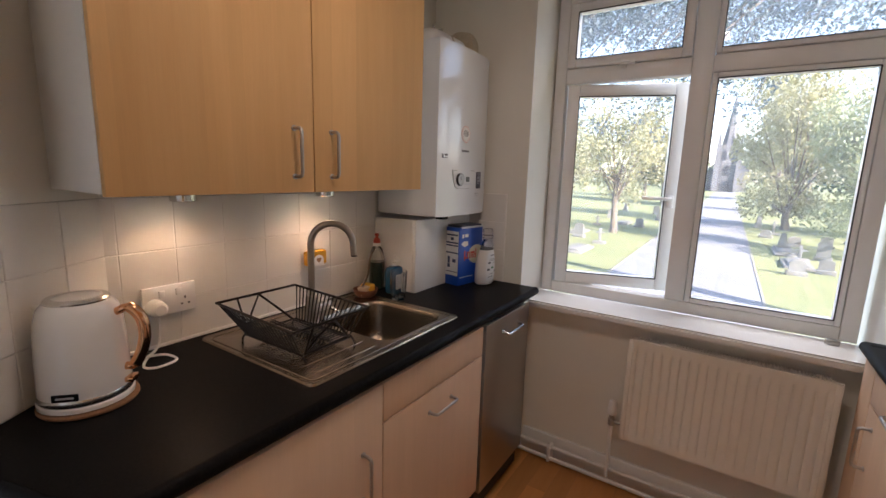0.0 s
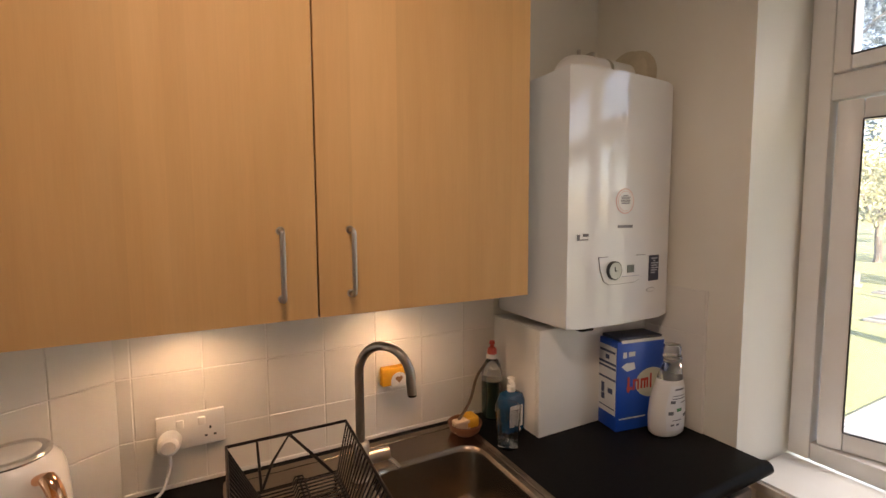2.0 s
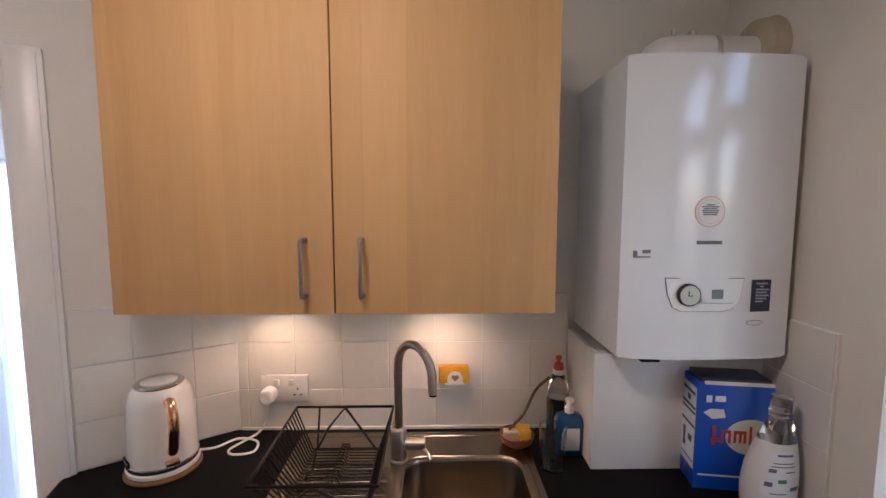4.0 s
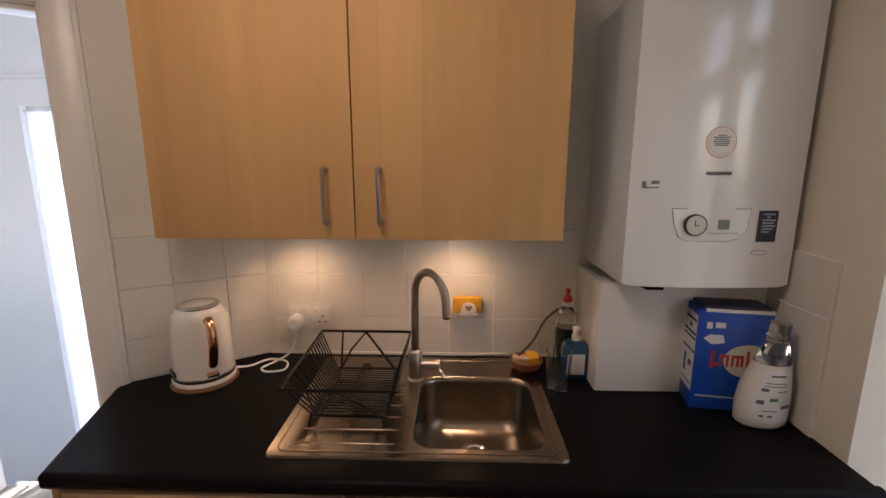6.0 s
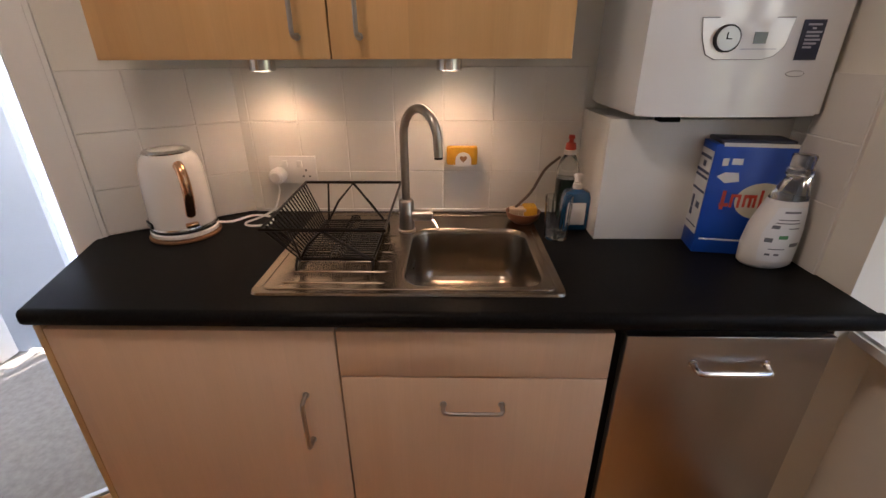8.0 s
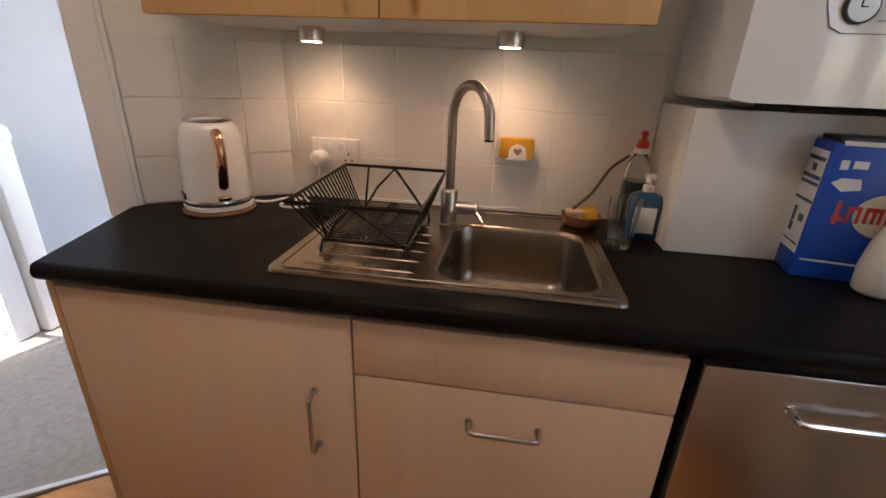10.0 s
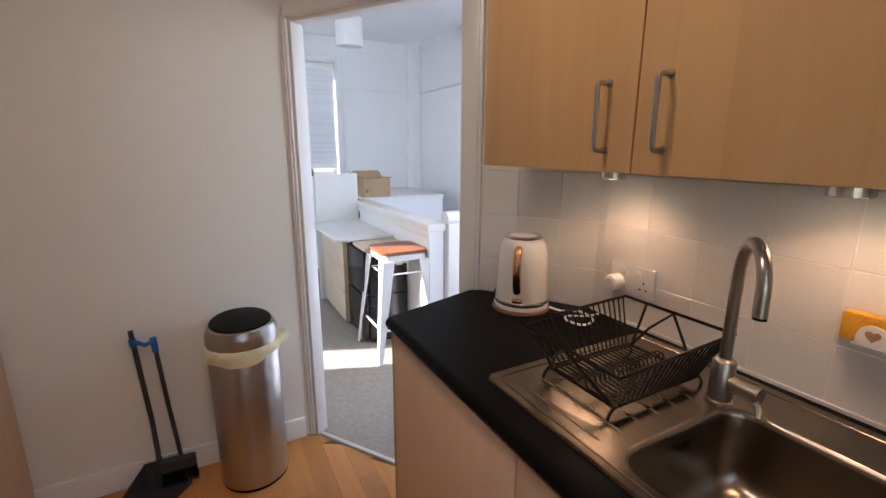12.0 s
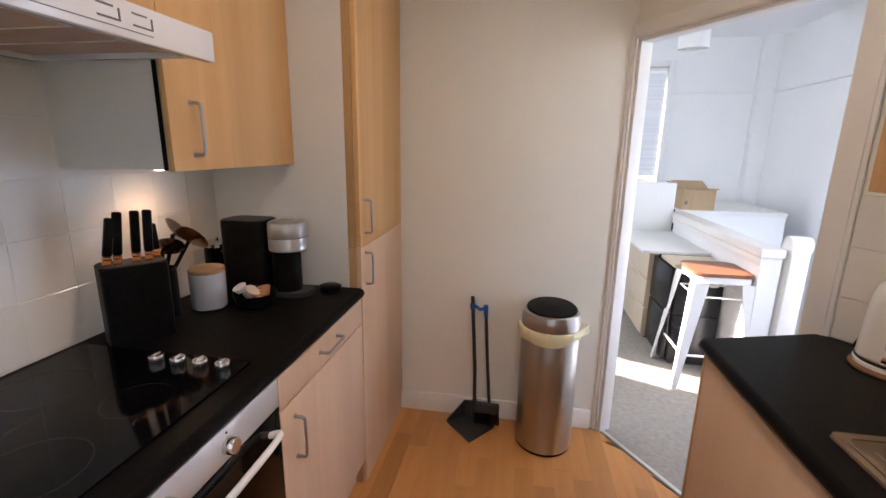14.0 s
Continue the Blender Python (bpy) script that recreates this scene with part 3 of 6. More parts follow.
for x0, x1, y0, y1, nm, lb in ((-1.22, -0.98, 0.66, 0.97, "storage_tray", "dark storage tray on top of the cabinet"), (-1.24, -0.96, 1.06, 1.44, "roasting_tin", "black roasting tin on top of the cabinet")):
    t = thing(nm, ((x0 + x1) / 2, (y0 + y1) / 2, CZ1), lb, "tray")
    r0, r1 = rounded(x0 + 0.02, x1 - 0.02, y0 + 0.02, y1 - 0.02, 0.03), rounded(x0, x1, y0, y1, 0.035)
    i0, i1 = rounded(x0 + 0.025, x1 - 0.025, y0 + 0.025, y1 - 0.025, 0.03), rounded(x0 + 0.006, x1 - 0.006, y0 + 0.006, y1 - 0.006, 0.03)
    part("pan", loft([[(*p, CZ1 + 0.001) for p in r0], [(*p, CZ1 + 0.07) for p in r1], [(*p, CZ1 + 0.07) for p in i1], [(*p, CZ1 + 0.008) for p in i0]]), BLACK, t)
    part("grip", tube(smooth_line([(x1, (y0 + y1) / 2 - 0.05, CZ1 + 0.06), (x1 + 0.03, (y0 + y1) / 2 - 0.03, CZ1 + 0.066), (x1 + 0.03, (y0 + y1) / 2 + 0.03, CZ1 + 0.066), (x1, (y0 + y1) / 2 + 0.05, CZ1 + 0.06)]), 0.006), BLACK, t)

# boiler
bo = thing("boiler", (-1.1, 1.88, 1.25), "white enamelled wall-hung gas boiler", "boiler")
back, front = [(-1.276, 2.086), (-1.276, 1.672)], []
for i in range(13):
    u = i / 12
    front.append((-0.955 + 0.014 * (1 - (2 * u - 1) ** 2), 1.672 + 0.414 * u))
part("casing", prism(back + front, 1.25, 1.962, 0.006), ENAMEL, bo)
bf = lambda y: -0.955 + 0.014 * (1 - (2 * (y - 1.672) / 0.414 - 1) ** 2)


def on_boiler(outline, thick, mat, name, parent, label=""):
    """A thin plate laid on the bowed front; outline of (y, z)."""
    a = [(bf(y) + 0.0006, y, z) for y, z in outline]
    return part(name, loft([a, [(x + thick, y, z) for x, y, z in a]]), mat, parent, label)


GREY_LINE = material("grey_print", (0.12, 0.12, 0.13), 0.5, second=(0.2, 0.2, 0.21), scale=50)
LCD = material("grey_liquid_display", (0.2, 0.24, 0.24), 0.25, second=(0.16, 0.2, 0.2), scale=40)
PINK = material("pink_print", (0.75, 0.38, 0.33), 0.6, second=(0.7, 0.45, 0.4), scale=60)
NAVY = material("dark_label", (0.02, 0.022, 0.035), 0.4, second=(0.03, 0.04, 0.09), scale=20)
PALE_PRINT = material("pale_print", (0.45, 0.47, 0.55), 0.6, second=(0.35, 0.38, 0.48), scale=60)
o = [(1.775, 1.449), (1.965, 1.449), (1.958, 1.395), (1.940, 1.375), (1.915, 1.368), (1.815, 1.368), (1.795, 1.378), (1.782, 1.41)]
cp = on_boiler(o, 0.0012, GREY_LINE, "control_panel", bo)
c = (sum(p[0] for p in o) / 8, sum(p[1] for p in o) / 8)
on_boiler([(c[0] + (y - c[0]) * 0.985, c[1] + (z - c[1]) * 0.965) for y, z in o], 0.0022, ENAMEL, "control_face", cp)
dx = bf(1.831)
dl = part("clock_dial", tube([(dx, 1.831, 1.409), (dx + 0.010, 1.831, 1.409)], 0.0265, 36), RUBBER, cp, "dark ringed timer dial")
part("dial_face", tube([(dx + 0.009, 1.831, 1.409), (dx + 0.0115, 1.831, 1.409)], 0.0232, 32), SILVER, cp, "silver dial face")
bm = box(dx + 0.0115, dx + 0.0125, 1.8262, 1.8282, 1.409, 1.4205)
box(dx + 0.0115, dx + 0.0125, 1.8262, 1.8375, 1.4072, 1.4092, bm=bm)
part("dial_hand", bm, BLACK, cp)
on_boiler([(1.888, 1.399), (1.914, 1.399), (1.914, 1.421), (1.888, 1.421)], 0.003, LCD, "display", cp)
on_boiler([(1.865, 1.388), (1.94, 1.388), (1.94, 1.3895), (1.865, 1.3895)], 0.003, PALE_PRINT, "print_line", cp)
lb = on_boiler([(1.985, 1.367), (2.034, 1.367), (2.034, 1.444), (1.985, 1.444)], 0.0012, NAVY, "energy_label", bo, "dark printed label")
bars(0.004, [(0.008, 0.03), (0.02, 0.008), (0.008, 0.034), (0.008, 0.03), (0.008, 0.034), (0.008, 0.028), (0.008, 0.02)], (bf(2.0) + 0.0014, 1.986, 1.437), (0, 1, 0), (1, 0, 0), PALE_PRINT, lb)
ring = lambda r, n=32: [(1.872 + r * math.cos(2 * math.pi * i / n), 1.605 + r * math.sin(2 * math.pi * i / n)) for i in range(n)]
st = on_boiler(ring(0.036), 0.0006, PINK, "round_sticker", bo, "round white sticker with a pink ring")
on_boiler(ring(0.0335), 0.001, WHITE_PLASTIC, "sticker_face", st)
on_boiler(ring(0.0285), 0.0013, PINK, "sticker_ring", st)
on_boiler(ring(0.0275), 0.0016, WHITE_PLASTIC, "sticker_middle", st)
bars(0.0025, [(0.01, 0.02), (0.0, 0.04), (0.004, 0.032), (0.0, 0.04), (0.002, 0.036), (0.004, 0.032)], (bf(1.872) + 0.0022, 1.852, 1.622), (0, 1, 0), (1, 0, 0), GREY_LINE, st)
on_boiler([(1.845, 1.529), (1.905, 1.529), (1.905, 1.537), (1.845, 1.537)], 0.001, GREY_LINE, "maker_mark", bo)
oval = [(1.998 + 0.021 * math.cos(2 * math.pi * i / 24), 1.340 + 0.0065 * math.sin(2 * math.pi * i / 24)) for i in range(24)]
sm = on_boiler(oval, 0.0006, GREY_LINE, "small_mark", bo)
on_boiler([(1.998 + (y - 1.998) * 0.93, 1.340 + (z - 1.340) * 0.82) for y, z in oval], 0.0011, ENAMEL, "mark_face", sm)
bm = box(bf(1.72), bf(1.72) + 0.002, 1.700, 1.742, 1.497, 1.500)
box(bf(1.72), bf(1.72) + 0.002, 1.722, 1.743, 1.507, 1.515, bm=bm)
box(bf(1.72), bf(1.72) + 0.002, 1.700, 1.709, 1.500, 1.513, bm=bm)
part("tap_symbol", bm, GREY_LINE, bo)
part("bottom_clip", box(-1.0, -0.965, 1.74, 1.785, 1.236, 1.2505), BLACK, bo)
SEAL = material("beige_foam_seal", (0.56, 0.50, 0.38), 0.8, second=(0.45, 0.39, 0.28), scale=30, bump=0.4)
fl = thing("boiler_flue", (-1.12, 1.9, 1.962), "white flue elbow on top of the boiler going into the wall", "flue pipe")
part("elbow", tube(smooth_line([(-1.12, 1.80, 1.955), (-1.12, 1.81, 1.99), (-1.12, 1.86, 2.02), (-1.12, 2.108, 2.02)], 6), 0.042, 24), WHITE_PLASTIC, fl)
part("wall_collar", tube([(-1.12, 2.066, 2.022), (-1.12, 2.072, 2.022), (-1.12, 2.098, 2.022), (-1.12, 2.108, 2.022)], [0.072, 0.082, 0.086, 0.09], 36), SEAL, fl, "round beige foam wall collar")
bm = box(-1.135, -1.105, 1.90, 1.915, 2.058, 2.075, 0.002)
part("clamp_screw", tube([(-1.12, 1.86, 2.05), (-1.12, 1.86, 2.078)], 0.006, 8), CHROME, fl)
tube([(-1.12, 1.955, 2.02), (-1.12, 1.968, 2.02)], 0.0445, 24, bm=bm)
part("clamp", bm, CHROME, fl)
pb = thing("pipe_boxing", (-1.15, 1.88, 0.911), "white painted pipe boxing below the boiler", "boxing")
part("front_board", box(-1.056, -1.04, 1.652, 2.106, 0.9115, 1.232, 0.0015), WHITE_PAINT, pb)
part("side_board", box(-1.274, -1.057, 1.652, 1.668, 0.9115, 1.232, 0.0015), WHITE_PAINT, pb)
part("lid_board", box(-1.274, -1.057, 1.670, 2.104, 1.216, 1.231), WHITE_PAINT, pb)

# ---- sink, tap and rack ----
sk = thing("sink", (-0.96, 1.16, 0.91), "inset stainless steel sink with grooved drainer", "sink")
BX0, BX1, BY0, BY1 = -1.10, -0.768, 1.153, 1.465
ZR = 0.9165
outer = rounded(-1.238, -0.722, 0.822, 1.508, 0.02, 8)
inner = rounded(BX0, BX1, BY0, BY1, 0.055, 8)
n = len(outer)
grow = lambda pts, d, cx, cy: [(cx + (x - cx) * (1 + d), cy + (y - cy) * (1 + d)) for x, y in pts]
rim = bmesh.new()
rings = [[(*p, 0.911) for p in outer], [(*p, ZR) for p in grow(outer, -0.008, -0.98, 1.165)], [(*p, ZR - 0.002) for p in grow(outer, -0.03, -0.98, 1.165)]]
loft(rings, rim, cap=False)
deck = [rim.verts.new((*p, ZR - 0.002)) for p in grow(outer, -0.03, -0.98, 1.165)]
lip = [rim.verts.new((*p, ZR - 0.002)) for p in grow(inner, 0.05, (BX0 + BX1) / 2, (BY0 + BY1) / 2)]
es = [rim.edges.new((r[i], r[(i + 1) % n])) for r in (deck, lip) for i in range(n)]
bmesh.ops.triangle_fill(rim, use_beauty=True, use_dissolve=False, edges=es)
bmesh.ops.remove_doubles(rim, verts=rim.verts, dist=1e-6)
part("deck", rim, SINK_STEEL, sk)
cx, cy = (BX0 + BX1) / 2, (BY0 + BY1) / 2
bowl = [[(*p, ZR - 0.002) for p in grow(inner, 0.05, cx, cy)], [(*p, ZR - 0.004) for p in grow(inner, 0.02, cx, cy)], [(*p, ZR - 0.016) for p in inner],
        [(*p, 0.80) for p in grow(inner, -0.05, cx, cy)], [(*p, 0.772) for p in grow(inner, -0.09, cx, cy)], [(*p, 0.757) for p in grow(inner, -0.2, cx, cy)],
        [(*p, 0.752) for p in grow(inner, -0.45, cx, cy)], [(*p, 0.750) for p in grow(inner, -0.85, cx, cy)]]
bb = loft(bowl, cap=False)
bb.faces.new([v for v in bb.verts][-n:])
part("bowl", bb, SINK_STEEL, sk, smooth=60)
part("drain", lathe((cx - 0.04, cy, 0.7515), [(0.042, 0), (0.042, 0.003), (0.03, 0.004), (0.026, 0.001), (0.001, 0.001)], 32), CHROME, sk)
bm = bmesh.new()
for i in range(3):
    tube([(-0.962 + i * 0.014, BY0 + 0.0105, 0.873), (-0.962 + i * 0.014, BY0 + 0.0065, 0.874)], 0.005, 10, bm=bm)
part("overflow", bm, BLACK, sk)
for i in range(6):
    x = -0.775 - 0.055 * i
    y0 = 0.872 + 0.004 * i
    part("drainer_ridge", tube([(x, y0, ZR - 0.0075), (x, y0 + 0.012, ZR - 0.0042), (x, 1.10, ZR - 0.0042), (x, 1.115, ZR - 0.0075)], 0.0046, 12), SINK_STEEL, sk)
rl = [(*p, ZR - 0.0022) for p in rounded(-1.215, -0.745, 0.842, 1.488, 0.02, 6)]
part("pressed_bead", tube(rl + rl[:1], 0.0022, 8), SINK_STEEL, sk)

tp = thing("kitchen_tap", (-1.09, 1.132, ZR), "brushed steel swan-neck mixer tap", "tap")
part("base", lathe((-1.09, 1.132, ZR - 0.002), [(0.025, 0), (0.025, 0.005), (0.0215, 0.008), (0.0215, 0.088), (0.0185, 0.093), (0.012, 0.096)], 28), STEEL, tp)
sp = [(-1.09, 1.132, 1.0), (-1.09, 1.132, 1.10)]
dirx, diry, R = 0.745, 0.667, 0.07
for i in range(0, 17):
    a = radians(180 - i * 11.6)
    sp.append((-1.09 + dirx * R * (1 + math.cos(a)), 1.132 + diry * R * (1 + math.cos(a)), 1.185 + R * 1.05 * math.sin(a)))
sp.append((sp[-1][0] + 0.002, sp[-1][1] + 0.002, sp[-1][2] - 0.028))
part("spout", tube(sp, 0.0113, 16), STEEL, tp)
part("nozzle", tube([sp[-1], (sp[-1][0], sp[-1][1], sp[-1][2] - 0.004)], 0.0105, 16), BLACK, tp)
part("valve", tube([(-1.09, 1.150, 0.962), (-1.088, 1.205, 0.962)], 0.0165, 20), STEEL, tp)
part("lever", tube([(-1.086, 1.196, 0.955), (-1.072, 1.212, 0.945), (-1.052, 1.222, 0.935)], [0.006, 0.0055, 0.005], 10), CHROME, tp)

rk = thing("dish_rack", (-0.96, 0.98, ZR), "empty black wire dish drying rack on the drainer", "dish rack")
TX0, TX1, TY0, TY1, TZR = -1.152, -0.807, 0.835, 1.112, 1.040
QX0, QX1, QY0, QY1, QZ = -1.107, -0.847, 0.893, 1.075, 0.938
part("top_rail", tube([(TX0, TY0, TZR), (TX1, TY0, TZR - 0.012), (TX1, TY1, TZR - 0.012), (TX0, TY1, TZR)], 0.0042, 8, closed=True), BLACK_WIRE, rk)
part("base_rail", tube([(QX0, QY0, QZ), (QX1, QY0, QZ), (QX1, QY1, QZ), (QX0, QY1, QZ)], 0.0038, 8, closed=True), BLACK_WIRE, rk)
N = 19
for i in range(N):
    u = (i + 0.5) / N
    xa, xb = TX0 + (TX1 - TX0) * u, QX0 + (QX1 - QX0) * u
    za = TZR - 0.012 * u
    mid = [(xb, 0.968, QZ + 0.001), (xb, 0.976, QZ + 0.018), (xb, 0.992, QZ + 0.018), (xb, 1.0, QZ + 0.001)]
    part("wire", tube([(xa, TY0, za), (xb, QY0, QZ + 0.001), *mid, (xb, QY1, QZ + 0.001), (xa, TY1, za)], 0.0023, 6), BLACK_WIRE, rk)
for x, tx in ((QX0, TX0), (QX1, TX1)):
    zz = TZR if tx == TX0 else TZR - 0.012
    part("zigzag_wire", tube([(x, QY0 + 0.01, QZ), (tx, 0.9, zz - 0.002), (tx, 0.9735, zz - 0.002), (x, QY1 - 0.01, QZ), ], 0.0034, 8), BLACK_WIRE, rk)
    part("zigzag_wire", tube([(x, QY0 + 0.012, QZ + 0.004), (tx * 0.5 + x * 0.5, 0.93, (zz + QZ) / 2), (tx, 0.972, zz - 0.004), (tx * 0.5 + x * 0.5, 1.02, (zz + QZ) / 2), (x, QY1 - 0.012, QZ + 0.004)], 0.0034, 8), BLACK_WIRE, rk)
for x, y in ((QX0, QY0), (QX0, QY1), (QX1, QY0), (QX1, QY1)):
    part("foot", tube(smooth_line([(x, y, QZ), (x + (0.012 if x == QX1 else -0.012), y, QZ - 0.012), (x + (0.016 if x == QX1 else -0.016), y, ZR - 0.001)], 4), 0.0032, 8), BLACK_WIRE, rk)
part("runner", tube([(QX0, QY0 + 0.005, QZ - 0.004), (QX1, QY0 + 0.005, QZ - 0.004)], 0.003, 8), BLACK_WIRE, rk)
part("runner", tube([(QX0, 0.984, QZ + 0.014), (QX1, 0.984, QZ + 0.014)], 0.003, 8), BLACK_WIRE, rk)
part("runner", tube([(QX0, QY1 - 0.005, QZ - 0.004), (QX1, QY1 - 0.005, QZ - 0.004)], 0.003, 8), BLACK_WIRE, rk)

# ---- on the wall and worktop ----
so = thing("double_socket", (-1.276, 0.761, 1.005), "white double wall socket with one white plug in it", "socket")
part("face_plate", box(-1.2745, -1.264, 0.688, 0.834, 1.005, 1.091, 0.003), WHITE_PLASTIC, so)
for y in (0.738, 0.784):
    part("rocker_switch", box(-1.264, -1.259, y - 0.008, y + 0.008, 1.058, 1.078, 0.0015), WHITE_PLASTIC, so)
bm = bmesh.new()
for a, b, w, hh in ((0.802, 1.047, 0.0045, 0.007), (0.792, 1.028, 0.0065, 0.0045), (0.812, 1.028, 0.0065, 0.0045)):
    box(-1.2645, -1.2635, a - w / 2, a + w / 2, b - hh / 2, b + hh / 2, bm=bm)
part("socket_slots", bm, RUBBER, so)
pl = thing("kettle_plug", (-1.25, 0.715, 1.0), "round white mains plug with a trailing cable", "plug")
part("plug_body", tube([(-1.264, 0.716, 1.033), (-1.245, 0.716, 1.033), (-1.228, 0.716, 1.033), (-1.222, 0.716, 1.033)], [0.0245, 0.0245, 0.022, 0.015], 24), WHITE_PLASTIC, pl)
part("cable", tube(smooth_line([(-1.24, 0.716, 1.009), (-1.236, 0.716, 0.98), (-1.22, 0.70, 0.935), (-1.20, 0.66, 0.9135), (-1.15, 0.635, 0.9135), (-1.125, 0.66, 0.9135), (-1.14, 0.71, 0.9135), (-1.19, 0.70, 0.917), (-1.20, 0.64, 0.92), (-1.165, 0.592, 0.9135), (-1.145, 0.557, 0.918)], 6), 0.0034, 8), WHITE_PLASTIC, pl)

KX, KY, KZ = -1.080, 0.493, 0.911
single("kettle_mat", lathe((KX + 0.004, KY + 0.002, KZ), [(0.091, 0), (0.0925, 0.002), (0.0925, 0.006), (0.09, 0.008)], 40), CORK, "round brown cork mat under the kettle", "mat", at=(KX, KY, KZ))
CREAM = material("cream_enamelled_steel", (0.78, 0.75, 0.70), 0.2, second=(0.75, 0.72, 0.66), scale=10, coat=0.4)
ke = thing("kettle", (KX, KY, KZ + 0.008), "cream electric kettle with a rose-gold handle", "kettle")
kz = KZ + 0.008
part("power_base", lathe((KX, KY, kz), [(0.082, 0), (0.088, 0.003), (0.088, 0.012), (0.085, 0.014)], 40), CREAM, ke)
part("band", lathe((KX, KY, kz + 0.014), [(0.085, 0), (0.0855, 0.001), (0.0855, 0.013), (0.0845, 0.015)], 40), CHROME, ke)
part("jug", lathe((KX, KY, kz + 0.029), [(0.0845, 0), (0.083, 0.05), (0.080, 0.12), (0.076, 0.16), (0.070, 0.182), (0.060, 0.194), (0.056, 0.197)], 40), CREAM, ke)
part("lid_ring", lathe((KX, KY, kz + 0.2245), [(0.058, 0), (0.059, 0.004), (0.055, 0.008), (0.047, 0.0085)], 40), CHROME, ke)
part("lid", lathe((KX, KY, kz + 0.231), [(0.047, 0), (0.042, 0.003), (0.02, 0.006), (0.001, 0.0065)], 32), CREAM, ke)
kd = Vector((0.72, 0.69, 0))
at_k = lambda r, z: Vector((KX, KY, kz)) + kd * r + Vector((0, 0, z))
part("handle", tube(smooth_line([at_k(0.072, 0.196), at_k(0.10, 0.205), at_k(0.122, 0.18), at_k(0.126, 0.14), at_k(0.116, 0.10), at_k(0.10, 0.072), at_k(0.082, 0.068)], 6), [0.009] * 6 + [0.0125] * 24 + [0.009] * 7, 14), COPPER, ke, "polished rose-gold handle")
sw = box(0, 0.018, -0.016, 0.016, 0, 0.012, 0.003)
sw.transform(Matrix.Translation(at_k(0.083, 0.034)) @ pose(0, 0, 0, 0, 0, math.degrees(math.atan2(kd.y, kd.x))))
part("switch", sw, COPPER, ke)
bdg = box(0.0, 0.004, -0.0235, 0.0235, -0.003, 0.0125, 0.001)
bdg.transform(Matrix.Translation((KX, KY, kz + 0.034)) @ pose(0, 0, 0, 0, 0, -42) @ Matrix.Translation((0.0825, 0, 0)))
badge_ = part("badge", bdg, BLACK, ke)
bdg = box(0.004, 0.0048, -0.016, 0.016, 0.0028, 0.0072, 0.0003)
bdg.transform(Matrix.Translation((KX, KY, kz + 0.034)) @ pose(0, 0, 0, 0, 0, -42) @ Matrix.Translation((0.0825, 0, 0)))
part("print_bar", bdg, SILVER, badge_)
part("spout_lip", tube([at_k(-0.06, 0.20), at_k(-0.083, 0.212)], [0.016, 0.006], 12), CREAM, ke)

YELLOW = material("yellow_sponge", (0.75, 0.40, 0.03), 0.9, second=(0.62, 0.3, 0.02), scale=80, bump=0.6, bump_scale=220)
HEART = material("amber_recess", (0.35, 0.2, 0.1), 0.7, second=(0.3, 0.16, 0.07), scale=30)
sh = thing("sponge_holder", (-1.26, 1.29, 1.06), "white heart sponge holder stuck to the tiles with a yellow sponge", "sponge holder")
bm = prism([(1.271, 1.068), (1.319, 1.068), (1.319, 1.084)] + [(1.295 + 0.024 * math.cos(radians(a)), 1.084 + 0.024 * math.sin(radians(a))) for a in range(15, 180, 15)] + [(1.271, 1.084)], 0, 0.003)
bm.transform(Matrix(((0, 0, 1, -1.2425), (1, 0, 0, 0), (0, 1, 0, 0), (0, 0, 0, 1))))
part("front_plate", bm, WHITE_PLASTIC, sh)
bm = prism([(1.295 + 0.0115 * 16 * math.sin(t) ** 3 / 16, 1.089 + 0.0115 * (13 * math.cos(t) - 5 * math.cos(2 * t) - 2 * math.cos(3 * t) - math.cos(4 * t)) / 16) for t in [2 * math.pi * i / 24 for i in range(24)]], 0, 0.0012)
bm.transform(Matrix(((0, 0, 1, -1.2393), (1, 0, 0, 0), (0, 1, 0, 0), (0, 0, 0, 1))))
part("heart", bm, HEART, sh)
bm = box(-1.274, -1.2395, 1.266, 1.324, 1.064, 1.0675, 0.001)
box(-1.274, -1.271, 1.266, 1.324, 1.0675, 1.104, 0.001, bm=bm)
part("back_plate", bm, WHITE_PLASTIC, sh)
spg = box(-1.270, -1.243, 1.244, 1.338, 1.0685, 1.124, 0.006)
single("sponge", spg, YELLOW, "yellow dish sponge in its wall holder", "sponge", at=(-1.25, 1.29, 1.0685))

TERRA = material("terracotta_dish", (0.23, 0.08, 0.033), 0.5, second=(0.18, 0.06, 0.024), scale=30)
BRISTLE = material("pale_bristle", (0.68, 0.52, 0.36), 0.8, second=(0.55, 0.4, 0.26), scale=90)
DARK_WOOD = material("dark_brush_wood", (0.10, 0.06, 0.03), 0.5, second=(0.06, 0.035, 0.02), scale=30)
gx, gy = -1.165, 1.475
single("scrubber_dish", lathe((gx, gy, ZR - 0.001), [(0.03, 0), (0.045, 0.012), (0.052, 0.034), (0.048, 0.034), (0.041, 0.014), (0.001, 0.008)], 28), TERRA, "small terracotta dish holding a brush and sponge", "dish", at=(gx, gy, ZR))
single("scouring_pad", box(gx - 0.03, gx + 0.02, gy - 0.002, gy + 0.04, ZR + 0.016, ZR + 0.05, 0.008), YELLOW, "worn yellow scouring pad in the dish", "sponge", at=(gx, gy, ZR + 0.016))
br = thing("dish_brush", (gx, gy - 0.02, ZR + 0.01), "wooden dish brush leaning against the bottles", "brush")
